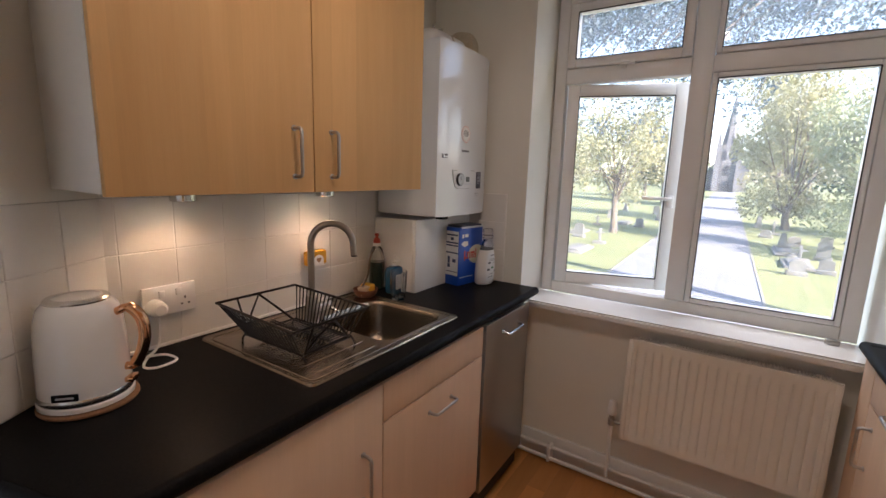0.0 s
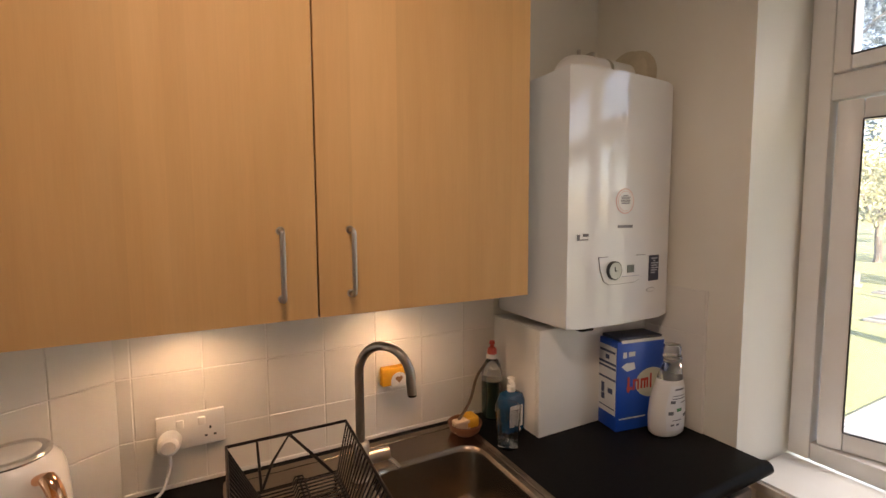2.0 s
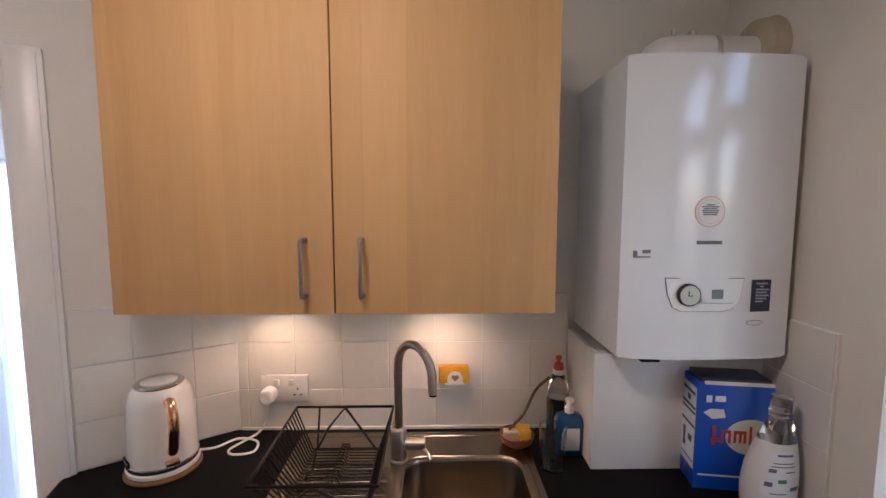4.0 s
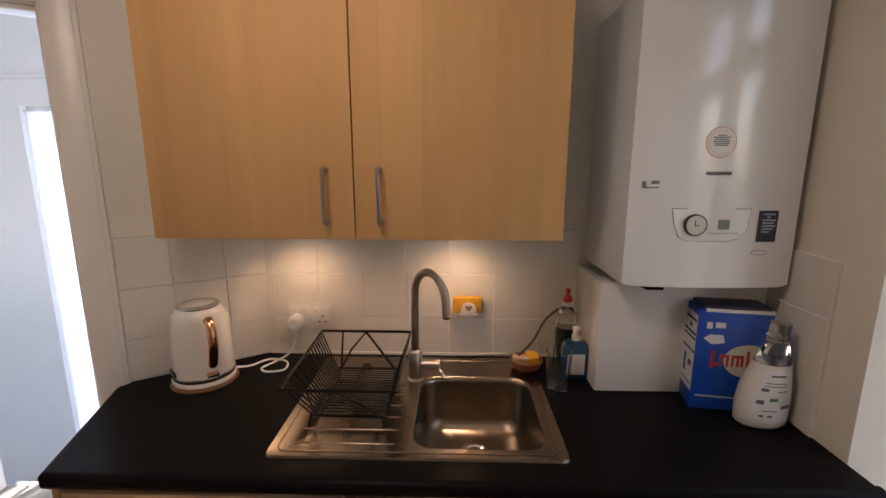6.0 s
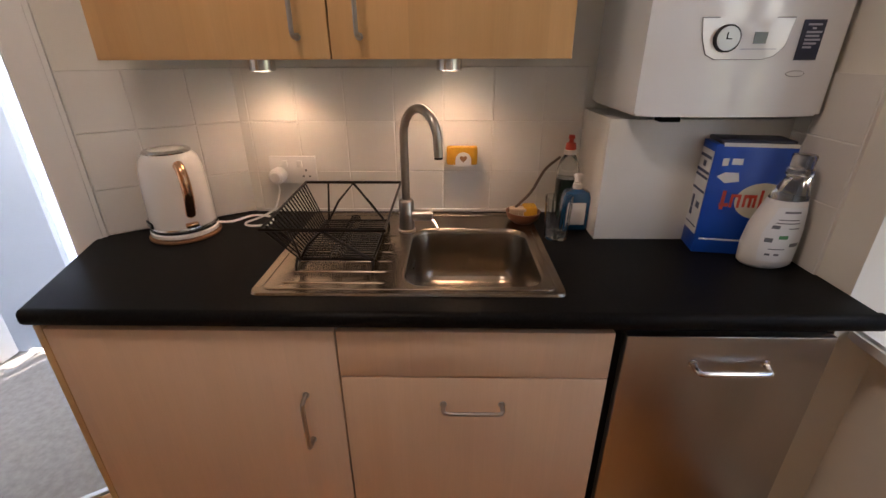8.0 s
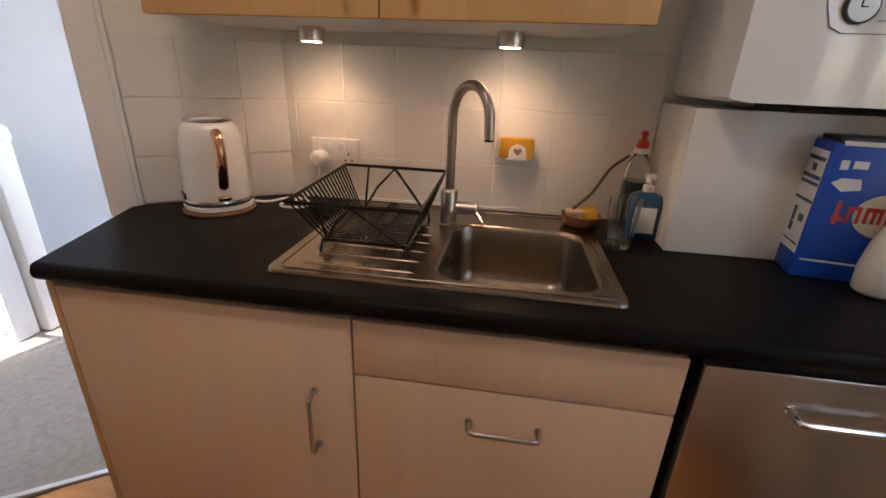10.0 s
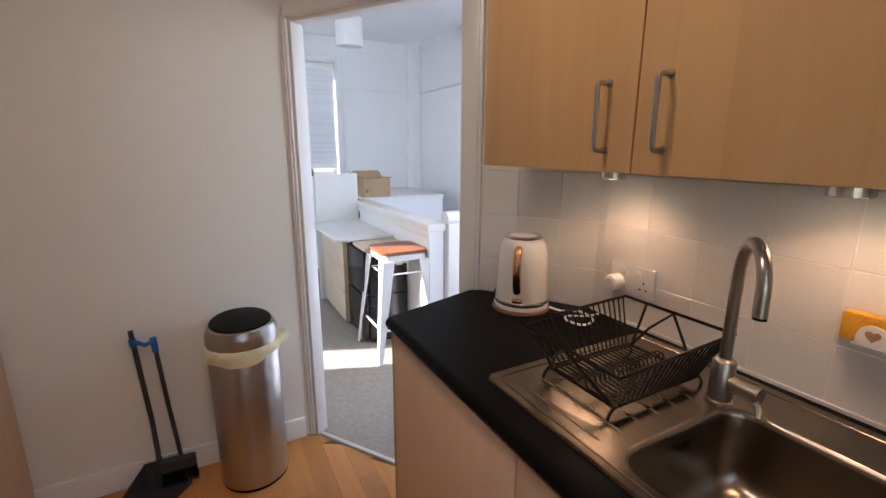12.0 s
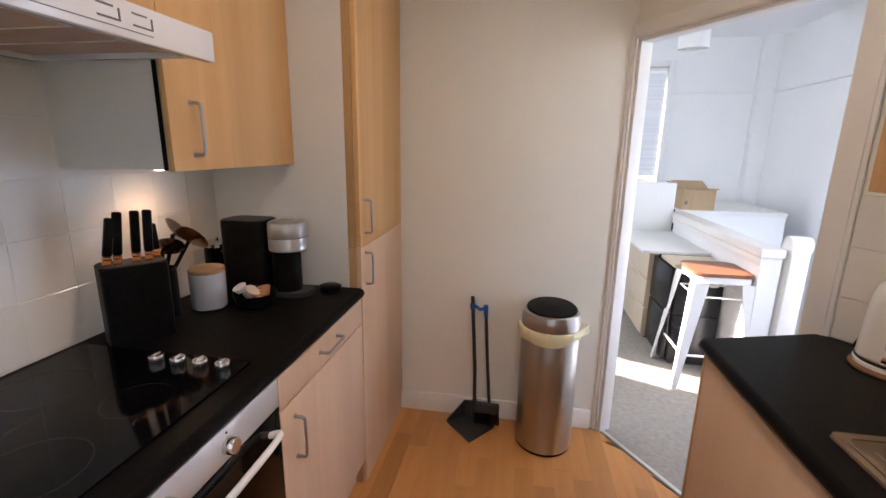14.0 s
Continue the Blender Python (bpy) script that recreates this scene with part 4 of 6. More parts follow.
part("brush_handle", tube(smooth_line([(gx + 0.005, gy - 0.025, ZR + 0.045), (gx - 0.005, gy + 0.02, ZR + 0.09), (gx - 0.03, gy + 0.06, ZR + 0.15), (gx - 0.045, gy + 0.105, ZR + 0.185)], 5), 0.0043, 10), DARK_WOOD, br)
part("brush_head", box(gx - 0.008, gx + 0.02, gy - 0.042, gy + 0.01, ZR + 0.034, ZR + 0.046, 0.004), BRISTLE, br)
bm = bmesh.new()
for i in range(7):
    for j in range(3):
        tube([(gx - 0.004 + j * 0.01, gy - 0.038 + i * 0.007, ZR + 0.034), (gx - 0.006 + j * 0.012, gy - 0.042 + i * 0.008, ZR + 0.014)], 0.0025, 5, bm=bm)
part("bristles", bm, BRISTLE, br)

DARK_LIQUID = material("dark_washing_liquid", (0.012, 0.03, 0.02), 0.12, second=(0.02, 0.035, 0.03), scale=9, coat=0.6)
BLUE_LIQUID = material("blue_soap", (0.003, 0.05, 0.13), 0.1, second=(0.005, 0.075, 0.18), scale=7, coat=0.6)
RED = material("red_plastic", (0.55, 0.05, 0.02), 0.35, second=(0.48, 0.04, 0.02), scale=20)
LABEL = material("white_paper_label", (0.78, 0.78, 0.77), 0.6, second=(0.7, 0.71, 0.72), scale=25)
PRINT_DARK = material("dark_blue_print", (0.03, 0.05, 0.12), 0.5, second=(0.05, 0.07, 0.14), scale=30)
wx, wy = -1.226, 1.612
wb = thing("washing_up_bottle", (wx, wy, 0.911), "half-full washing-up liquid bottle with a red cap", "bottle")
part("liquid_body", lathe((wx, wy, 0.911), [(0.03, 0), (0.035, 0.006), (0.036, 0.11), (0.035, 0.125)], 28, sy=0.95), DARK_LIQUID, wb)
part("clear_shoulder", lathe((wx, wy, 1.0365), [(0.034, 0), (0.033, 0.02), (0.027, 0.05), (0.018, 0.066), (0.016, 0.07)], 28), CLEAR, wb)
part("collar", lathe((wx, wy, 1.1065), [(0.018, 0), (0.018, 0.012), (0.015, 0.014)], 24), WHITE_PLASTIC, wb)
part("cap", lathe((wx, wy, 1.1205), [(0.015, 0), (0.016, 0.004), (0.014, 0.018), (0.007, 0.022), (0.0065, 0.03), (0.010, 0.033), (0.008, 0.042), (0.001, 0.043)], 24), RED, wb)
hx, hy = -1.13, 1.618
hs = thing("hand_soap", (hx, hy, 0.911), "blue hand soap bottle with a white pump", "soap bottle")
part("bottle", loft([[(x, y, z) for x, y in rounded(hx - a, hx + a, hy - b, hy + b, min(a, b) * 0.6, 5)] for a, b, z in ((0.026, 0.036, 0.911), (0.029, 0.039, 0.917), (0.029, 0.039, 1.005), (0.024, 0.033, 1.022), (0.012, 0.013, 1.03))]), BLUE_LIQUID, hs)
part("label", box(hx + 0.0292, hx + 0.0302, hy - 0.024, hy + 0.022, 0.93, 0.995, 0.0004), LABEL, hs)
bm = lathe((hx, hy, 1.030), [(0.013, 0), (0.013, 0.014), (0.006, 0.016), (0.006, 0.03), (0.012, 0.031), (0.012, 0.04), (0.008, 0.042)], 20)
tube([(hx, hy, 1.066), (hx + 0.028, hy - 0.012, 1.064), (hx + 0.032, hy - 0.014, 1.056)], 0.006, 10, bm=bm)
part("pump", bm, WHITE_PLASTIC, hs)
tx, ty = -1.05, 1.55
prof = [(0.029, 0), (0.030, 0.004), (0.033, 0.05), (0.037, 0.118), (0.0352, 0.118), (0.0312, 0.05), (0.028, 0.008), (0.001, 0.007)]
tb = bmesh.new()
rings = []
for r, z in prof:
    rings.append([(tx + (r + (0.0013 * math.cos(14 * 2 * math.pi * i / 84) if 0.02 < z < 0.108 else 0)) * math.cos(2 * math.pi * i / 84), ty + (r + (0.0013 * math.cos(14 * 2 * math.pi * i / 84) if 0.02 < z < 0.108 else 0)) * math.sin(2 * math.pi * i / 84), 0.911 + z) for i in range(84)])
loft(rings, tb)
single("tumbler", tb, CLEAR, "clear ribbed drinking tumbler beside the sink", "tumbler", at=(tx, ty, 0.911))

BLUE_CARD = material("blue_printed_card", (0.009, 0.085, 0.50), 0.32, second=(0.008, 0.065, 0.40), scale=3, amount=0.8)
CREAM_PRINT = material("cream_print", (0.7, 0.66, 0.45), 0.5, second=(0.55, 0.6, 0.55), scale=8)
PM = pose(-0.988, 1.974, 0.911, 0, 0, -9) @ Matrix.Diagonal((0.84, 1.03, 1.05, 1))
pw = thing("washing_powder_box", (-0.988, 1.972, 0.911), "blue cardboard washing powder box standing upside down", "box", rz=0)
bx = lambda *a, **k: (lambda b: (b.transform(PM), b)[1])(box(*a, **k))
part("carton", bx(-0.05, 0.05, -0.085, 0.085, 0, 0.262, 0.002), BLUE_CARD, pw)
part("flap", bx(-0.05, 0.045, -0.075, 0.08, 0.2625, 0.272, 0.002), NAVY, pw)
part("flap_stripe", bx(0.046, 0.0506, -0.07, 0.083, 0.258, 0.266), LABEL, pw)
part("side_panel", bx(-0.045, 0.045, -0.0862, -0.0852, 0.045, 0.245), LABEL, pw, "white printed side panel")
bm = bmesh.new()
for z0, z1, a, b in ((0.225, 0.232, -0.04, 0.04), (0.19, 0.197, -0.045, 0.045), (0.178, 0.184, -0.045, 0.045), (0.145, 0.151, -0.045, 0.045), (0.06, 0.063, -0.04, 0.04), (0.205, 0.218, -0.01, 0.01), (0.105, 0.12, 0.005, 0.03), (0.08, 0.098, -0.03, -0.012), (0.1, 0.13, -0.03, -0.014)):
    box(a, b, -0.0868, -0.0863, z0, z1, bm=bm)
bm.transform(PM)
part("side_print", bm, PRINT_DARK, pw)
disc = lathe((0, 0, 0), [(0.058, 0), (0.058, 0.0006)], 36, sx=0.75)
disc.transform(PM @ Matrix(((0, 0, 1, 0.0502), (0, 1, 0, 0.04), (-1, 0, 0, 0.135), (0, 0, 0, 1))))
part("round_print", disc, CREAM_PRINT, pw)
bm = bmesh.new()
for i, (y0, y1, z0, z1) in enumerate(((-0.048, -0.04, 0.112, 0.158), (-0.05, -0.03, 0.12, 0.128), (-0.028, -0.022, 0.118, 0.15), (-0.022, -0.01, 0.143, 0.15), (-0.012, -0.006, 0.118, 0.15), (0.0, 0.006, 0.12, 0.15), (0.006, 0.022, 0.142, 0.15), (0.012, 0.018, 0.12, 0.15), (0.022, 0.028, 0.12, 0.15), (0.034, 0.04, 0.118, 0.162))):
    box(0.0509, 0.0516, y0, y1, z0, z1, bm=bm)
bm.transform(PM)
part("red_print", bm, RED, pw, "red block lettering shapes")
for q in ((-0.065, -0.052, 0.215, 0.232), (-0.045, -0.022, 0.218, 0.232), (-0.075, 0.02, 0.034, 0.038)):
    part("small_print", bx(0.0503, 0.0508, *q), LABEL, pw)
bm = prism([(-0.055, 0.175), (-0.025, 0.18), (-0.03, 0.2), (-0.06, 0.2), (-0.075, 0.19)], 0, 0.0005, m=Matrix(((0, 0, 1, 0.0503), (1, 0, 0, 0.005), (0, 1, 0, 0), (0, 0, 0, 1))))
bm.transform(PM)
part("shirt_print", bm, LABEL, pw)

SOFT = material("milky_softener", (0.75, 0.73, 0.70), 0.3, second=(0.72, 0.70, 0.66), scale=6, coat=0.3)
fx, fy = -0.896, 2.022
fb = thing("softener_bottle", (fx, fy, 0.911), "white fabric softener bottle with a clear cap", "bottle")
BELLY = [(0.033, 0.052, 0.0, 0.0), (0.040, 0.062, 0.008, 0.0), (0.042, 0.064, 0.05, 0.0), (0.041, 0.060, 0.09, 0.003), (0.037, 0.051, 0.125, 0.008), (0.031, 0.041, 0.155, 0.013), (0.025, 0.031, 0.18, 0.017), (0.021, 0.022, 0.196, 0.019)]


def belly(z):
    """Half widths and lean of the bottle at a height."""
    for p, q in zip(BELLY, BELLY[1:]):
        if z <= q[2]:
            k = (z - p[2]) / (q[2] - p[2])
            return [u + (v - u) * k for u, v in zip(p, q)]
    return BELLY[-1]


def girdle(z, proud=0.0, a0=0, a1=360, n=28):
    a, b, _, o = belly(z)
    return [(fx + (a + proud) * math.cos(radians(a0 + (a1 - a0) * i / n)), fy + o + (b + proud) * math.sin(radians(a0 + (a1 - a0) * i / n)), 0.911 + 1.1 * z) for i in range(n if a1 - a0 == 360 else n + 1)]


part("bottle", loft([girdle(z) for z in (0, 0.004, 0.008, 0.03, 0.05, 0.07, 0.09, 0.108, 0.125, 0.14, 0.15)]), SOFT, fb, smooth=60)
part("clear_shoulder", loft([girdle(z) for z in (0.1505, 0.165, 0.18, 0.196)]), CLEAR, fb, smooth=60)
part("clear_collar", lathe((fx, fy + 0.019, 0.911 + 0.216), [(0.023, 0), (0.026, 0.004), (0.026, 0.018), (0.023, 0.0195)], 24), CLEAR, fb)
part("clear_cap", lathe((fx, fy + 0.019, 0.911 + 0.236), [(0.022, 0), (0.024, 0.026), (0.022, 0.03), (0.001, 0.031)], 24), CLEAR, fb)
lab = part("label", loft([girdle(z, 0.0008, -48 + 140 * abs(z - 0.08), 52 - 80 * abs(z - 0.08), 12) + girdle(z, 0.0002, -48 + 140 * abs(z - 0.08), 52 - 80 * abs(z - 0.08), 12)[::-1] for z in (0.02, 0.04, 0.06, 0.08, 0.10, 0.12, 0.138)]), LABEL, fb, smooth=60)
PRINT_MAT = {"dark_print": material("faded_dark_print", (0.10, 0.105, 0.12), 0.5, second=(0.16, 0.165, 0.18), scale=60), "green_print": material("green_print", (0.05, 0.22, 0.09), 0.5, second=(0.07, 0.27, 0.12), scale=40), "grey_print_block": GREY_LINE}
for nm, z, a0, a1, h_ in (("dark_print", 0.127, -22, 18, 0.006), ("grey_print_block", 0.112, -28, 20, 0.003), ("grey_print_block", 0.105, -30, 24, 0.003), ("dark_print", 0.094, -34, -18, 0.011), ("grey_print_block", 0.094, 2, 26, 0.003),
                          ("green_print", 0.072, -12, 6, 0.012), ("dark_print", 0.064, -38, -22, 0.014), ("dark_print", 0.054, 16, 40, 0.012), ("grey_print_block", 0.048, -24, 8, 0.003), ("dark_print", 0.034, -28, -18, 0.007), ("dark_print", 0.034, -10, 0, 0.007)):
    part(nm, loft([girdle(q, 0.0013, a0, a1, 4) + girdle(q, 0.0006, a0, a1, 4)[::-1] for q in (z, z + h_ * 0.65)]), PRINT_MAT[nm], lab, smooth=None)

# ---- under the window ----
ra = thing("radiator", (0.12, 2.15, 0.27), "cream steel panel radiator under the window", "radiator")
X0, X1, Z0, Z1, RYF = -0.23, 0.475, 0.275, 0.745, 2.128
NR = 20
cols = []
for i in range(NR * 8 + 1):
    u = i / (NR * 8)
    w = abs(((u * NR) % 1) - 0.5) * 2
    cols.append((X0 + 0.02 + (X1 - X0 - 0.04) * u, 0.008 * min(1, max(0, (w - 0.12) * 5.0))))
bm = bmesh.new()
for k, (z, f) in enumerate(((Z0, 0.0), (Z0 + 0.03, 0.0), (Z0 + 0.045, 1.0), (Z1 - 0.045, 1.0), (Z1 - 0.03, 0.0), (Z1, 0.0))):
    for x, d in cols:
        bm.verts.new((x, RYF + 0.011 - d * f if f else RYF + 0.0, z))
bm.verts.ensure_lookup_table()
m = len(cols)
for k in range(5):
    for i in range(m - 1):
        bm.faces.new([bm.verts[q] for q in (k * m + i, k * m + i + 1, (k + 1) * m + i + 1, (k + 1) * m + i)])
box(X0, X0 + 0.02, RYF - 0.002, RYF + 0.02, Z0, Z1, 0.003, bm=bm)
box(X1 - 0.02, X1, RYF - 0.002, RYF + 0.02, Z0, Z1, 0.003, bm=bm)
box(X0 + 0.019, X1 - 0.019, RYF + 0.0125, RYF + 0.022, Z0, Z1, bm=bm)
part("front_panel", bm, RADIATOR, ra, smooth=50)
part("top_grille_edge", box(X0, X1, RYF - 0.001, RYF + 0.012, Z1, Z1 + 0.006, 0.002), RADIATOR, ra)
bm = bmesh.new()
for i in range(60):
    x = X0 + 0.03 + (X1 - X0 - 0.06) * i / 59
    box(x - 0.0025, x + 0.0025, RYF + 0.022, RYF + 0.07, Z1 - 0.02, Z1 + 0.004, bm=bm)
part("grille", bm, RADIATOR, ra, smooth=None)
part("back_panel", box(X0 + 0.01, X1 - 0.01, RYF + 0.07, RYF + 0.088, Z0, Z1 - 0.01, 0.003), RADIATOR, ra)
rv = thing("radiator_valve", (-0.27, 2.15, 0.05), "white thermostatic radiator valve on an upright pipe", "valve")
part("head", lathe((-0.272, 2.15, 0.366), [(0.012, 0), (0.019, 0.006), (0.021, 0.02), (0.018, 0.06), (0.014, 0.068), (0.001, 0.07)], 20), WHITE_PLASTIC, rv)
bm = lathe((-0.272, 2.15, 0.315), [(0.010, 0), (0.016, 0.004), (0.016, 0.03), (0.012, 0.034), (0.012, 0.056)], 16)
tube([(-0.272, 2.15, 0.335), (-0.225, 2.15, 0.335)], 0.010, 12, bm=bm)
part("body", bm, NICKEL, rv)
part("pipe", tube([(-0.272, 2.15, 0.045), (-0.272, 2.15, 0.318)], 0.0085, 12), WHITE_PAINT, rv)
for z, nm in ((0.030, "lower"), (0.075, "upper")):
    p = single("heating_pipe", tube([(WX0 + 0.01, 2.176 if z > 0.05 else 2.15, z), (0.49, 2.176 if z > 0.05 else 2.15, z)], 0.0095, 12), WHITE_PAINT, "white painted heating pipe along the skirting", "pipe", at=(0, 2.17, z))
    tagged(p, group="pipes along the skirting")
bm = box(-0.56, -0.545, 2.14, 2.2, 0.012, 0.09, 0.003)
single("pipe_clip", bm, WHITE_PAINT, "white pipe clip on the skirting", "clip", at=(-0.55, 2.17, 0.012))

# ---- hob side ----
EX = 0.508
wo = thing("worktop_hob", (0.8, 1.1, 0.872), "matt black laminate worktop with an inset hob", "worktop")
part("board", box(0.514, 1.106, 0.147, 2.106, ZT0, ZT1), WORKTOP, wo, smooth=None)
part("front_edge", tube([(0.514, 0.147, 0.891), (0.514, 2.16, 0.891)], 0.019, 16), WORKTOP, wo)
part("end_piece", box(0.514, 0.565, 2.106, 2.16, ZT0, ZT1, 0.004), WORKTOP, wo)
HOBGLASS = material("black_ceramic_glass", (0.002, 0.002, 0.0025), 0.07, second=(0.003, 0.003, 0.0035), scale=30, spec=0.2)
hb = thing("hob", (0.82, 1.07, 0.911), "black ceramic glass hob with silver knobs", "hob")
part("glass", prism(rounded(0.565, 1.075, 0.79, 1.37, 0.008, 4), 0.9112, 0.917, 0.0015), HOBGLASS, hb)
RINGS = material("faint_hob_marking", (0.012, 0.012, 0.013), 0.12, second=(0.010, 0.010, 0.011), scale=30)
for x, y, r in ((0.70, 1.22, 0.09), (0.94, 1.22, 0.07), (0.70, 1.0, 0.07), (0.94, 1.0, 0.09)):
    c = [(x + r * math.cos(2 * math.pi * i / 48), y + r * math.sin(2 * math.pi * i / 48)) for i in range(48)]
    c2 = [(x + (r - 0.003) * math.cos(2 * math.pi * i / 48), y + (r - 0.003) * math.sin(2 * math.pi * i / 48)) for i in range(48)]
    part("cooking_zone", loft([[(*p, 0.9172) for p in c], [(*p, 0.9175) for p in c], [(*p, 0.9175) for p in c2], [(*p, 0.9172) for p in c2]], cap=False), RINGS, hb)
for i in range(4):
    x = 0.798 - 0.0625 * i
    k = part("knob", lathe((x, 0.842, 0.9172), [(0.0165, 0), (0.018, 0.003), (0.018, 0.017), (0.0165, 0.0195), (0.001, 0.02)], 28), CHROME, hb, "silver control knob")
    part("knob_grip", box(x - 0.0025, x + 0.0025, 0.828, 0.856, 0.937, 0.9405, 0.001), CHROME, k)
ov = thing("oven", (0.8, 1.075, 0.1), "built-in oven with silver control strip and dark glass door", "oven")
part("body", box(EX + 0.03, 1.09, 0.782, 1.372, 0.12, 0.868), RUBBER, ov)
pn = part("control_strip", box(EX - 0.002, EX + 0.028, 0.779, 1.374, 0.787, 0.868, 0.002), STRIP, ov, "pale steel control strip")
for y in (0.985, 1.16):
    part("oven_knob", tube([(EX - 0.002, y, 0.822), (EX - 0.02, y, 0.822), (EX - 0.024, y, 0.822)], [0.02, 0.019, 0.016], 24), CHROME, pn)
bm = bmesh.new()
tube([(EX - 0.003, 0.985, 0.853), (EX - 0.001, 0.985, 0.853)], 0.003, 10, bm=bm)
part("dial_dot", bm, BLACK, pn)
dr = part("oven_door", box(EX - 0.002, EX + 0.026, 0.779, 1.374, 0.16, 0.784, 0.003), HOBGLASS, ov, "dark glass oven door")
part("door_handle", tube(smooth_line([(EX - 0.002, 0.83, 0.735), (EX - 0.035, 0.845, 0.742), (EX - 0.042, 1.075, 0.745), (EX - 0.035, 1.305, 0.742), (EX - 0.002, 1.32, 0.735)], 6), 0.009, 12), WHITE_PLASTIC, dr, "pale curved bar handle")
part("plinth", box(EX + 0.06, EX + 0.08, 0.782, 1.372, 0, 0.12), BEECH, ov)


def base_east(name, y0, y1, label, drawer=True):
    u = thing(name, (EX + 0.3, (y0 + y1) / 2, 0), label, "cabinet")
    part("carcass", box(EX + 0.02, 1.10, y0 + 0.001, y1 - 0.001, 0.13, 0.868), MELAMINE, u)
    part("plinth", box(EX + 0.05, EX + 0.07, y0 + 0.001, y1 - 0.001, 0, 0.128), BEECH_DAYLIT, u)
    top = 0.760 if drawer else 0.866
    if drawer:
        d = part("drawer_front", box(EX, EX + 0.018, y0 + 0.002, y1 - 0.002, 0.764, 0.866, 0.002), BEECH_DAYLIT, u)
        bow_handle((EX, (y0 + y1) / 2 - 0.065, 0.818), (EX, (y0 + y1) / 2 + 0.065, 0.818), (-1, 0, 0), d)
    d = part("door", box(EX, EX + 0.018, y0 + 0.002, y1 - 0.002, 0.135, top, 0.002), BEECH_DAYLIT, u)
    bow_handle((EX, y1 - 0.075, top - 0.185), (EX, y1 - 0.075, top - 0.055), (-1, 0, 0), d)
    return u


base_east("drawer_cabinet", 0.148, 0.776, "beech veneer base cabinet with a drawer above its door")
base_east("drawer_cabinet", 1.378, 1.98, "beech veneer base cabinet beside the oven")
single("filler_panel", box(EX, EX + 0.018, 1.984, 2.104, 0.0, 0.868, 0.001), BEECH_DAYLIT, "beech filler panel beside the window wall", "panel", at=(EX, 2.04, 0))

tc = thing("tall_cabinet", (0.8, -0.15, 0), "tall beech larder cabinet with two doors and a white side", "cabinet")
part("carcass", box(EX + 0.055, 1.116, -0.448, 0.128, 0.1, 2.5), MELAMINE, tc)
part("side_panel", box(EX + 0.05, 1.116, 0.1285, 0.146, 0, 2.5), MELAMINE, tc, "white side panel")
part("edge_strip", box(EX + 0.019, EX + 0.0495, 0.128, 0.146, 1.075, 2.5, 0.001), BEECH_EDGE, tc)
part("lower_edge_strip", box(EX + 0.019, EX + 0.0495, 0.128, 0.144, 0.0, 1.072, 0.001), BEECH_EDGE, tc)
for z0, z1, h0 in ((0.11, 1.072, 0.915), (1.076, 2.48, 1.125)):
    # Lower door takes the daylight-toned copy of the same beech.
    d = part("door", box(EX - 0.002, EX + 0.018, -0.444, 0.145, z0, z1, 0.002), BEECH if z0 > 1 else BEECH_DAYLIT, tc)
    bow_handle((EX - 0.002, 0.095, h0), (EX - 0.002, 0.095, h0 + 0.13), (-1, 0, 0), d)
part("plinth", box(EX + 0.004, EX + 0.018, -0.448, 0.128, 0, 0.106), BEECH_DAYLIT, tc)
single("trim_tall_cabinet", box(EX + 0.012, EX + 0.05, -0.4685, -0.449, 0, 2.5, 0.002), BEECH_EDGE, "narrow beech scribing strip against the wall", "trim", "structure")

HX = 0.762
wh = thing("wall_cabinet_hob", (0.95, 0.45, 1.392), "beech veneer wall cabinet beside the cooker hood", "cabinet")
part("carcass", box(HX + 0.02, 1.118, 0.148, 0.744, 1.393, 2.08, 0.001), MELAMINE, wh)
d = part("door", box(HX, HX + 0.018, 0.148, 0.745, 1.390, 2.082, 0.002), BEECH, wh)
bow_handle((HX, 0.668, 1.43), (HX, 0.668, 1.562), (-1, 0, 0), d)
part("dark_side_seal", box(HX + 0.0185, HX + 0.03, 0.7445, 0.7465, 1.392, 1.70), BLACK, wh)
wb2 = thing("wall_cabinet_bridge", (0.95, 1.06, 1.71), "beech veneer bridging cabinet above the cooker hood", "cabinet")
part("carcass", box(HX + 0.02, 1.118, 0.7475, 1.372, 1.712, 2.08, 0.001), MELAMINE, wb2)
part("door", box(HX, HX + 0.018, 0.748, 1.372, 1.710, 2.082, 0.002), BEECH, wb2)
ho = thing("cooker_hood", (0.86, 1.06, 1.64), "white slimline cooker hood with slider controls", "cooker hood")
part("front_lip", box(0.61, 0.635, 0.76, 1.36, 1.640, 1.704, 0.004), ENAMEL, ho)
bm = box(0.636, 1.115, 0.76, 0.776, 1.650, 1.704)
box(0.636, 1.115, 1.344, 1.36, 1.650, 1.704, bm=bm)
box(1.09, 1.115, 0.777, 1.343, 1.650, 1.704, bm=bm)
box(0.636, 1.089, 0.777, 1.343, 1.696, 1.704, bm=bm)
part("shell", bm, ENAMEL, ho)
# The filter's pink holds the warm light bounced up from below.
HOOD_BOUNCE = material("hood_filter_fabric", (0.58, 0.42, 0.32), 0.7, second=(0.50, 0.34, 0.25), scale=6, stretch=(1, 6, 1), bump=0.2)
part("filter", box(0.70, 1.088, 0.779, 1.341, 1.662, 1.668), HOOD_BOUNCE, ho, "filter sheet with warm bounce in its colour")
part("light_strip", box(0.637, 0.698, 0.779, 1.341, 1.656, 1.664), MELAMINE, ho)
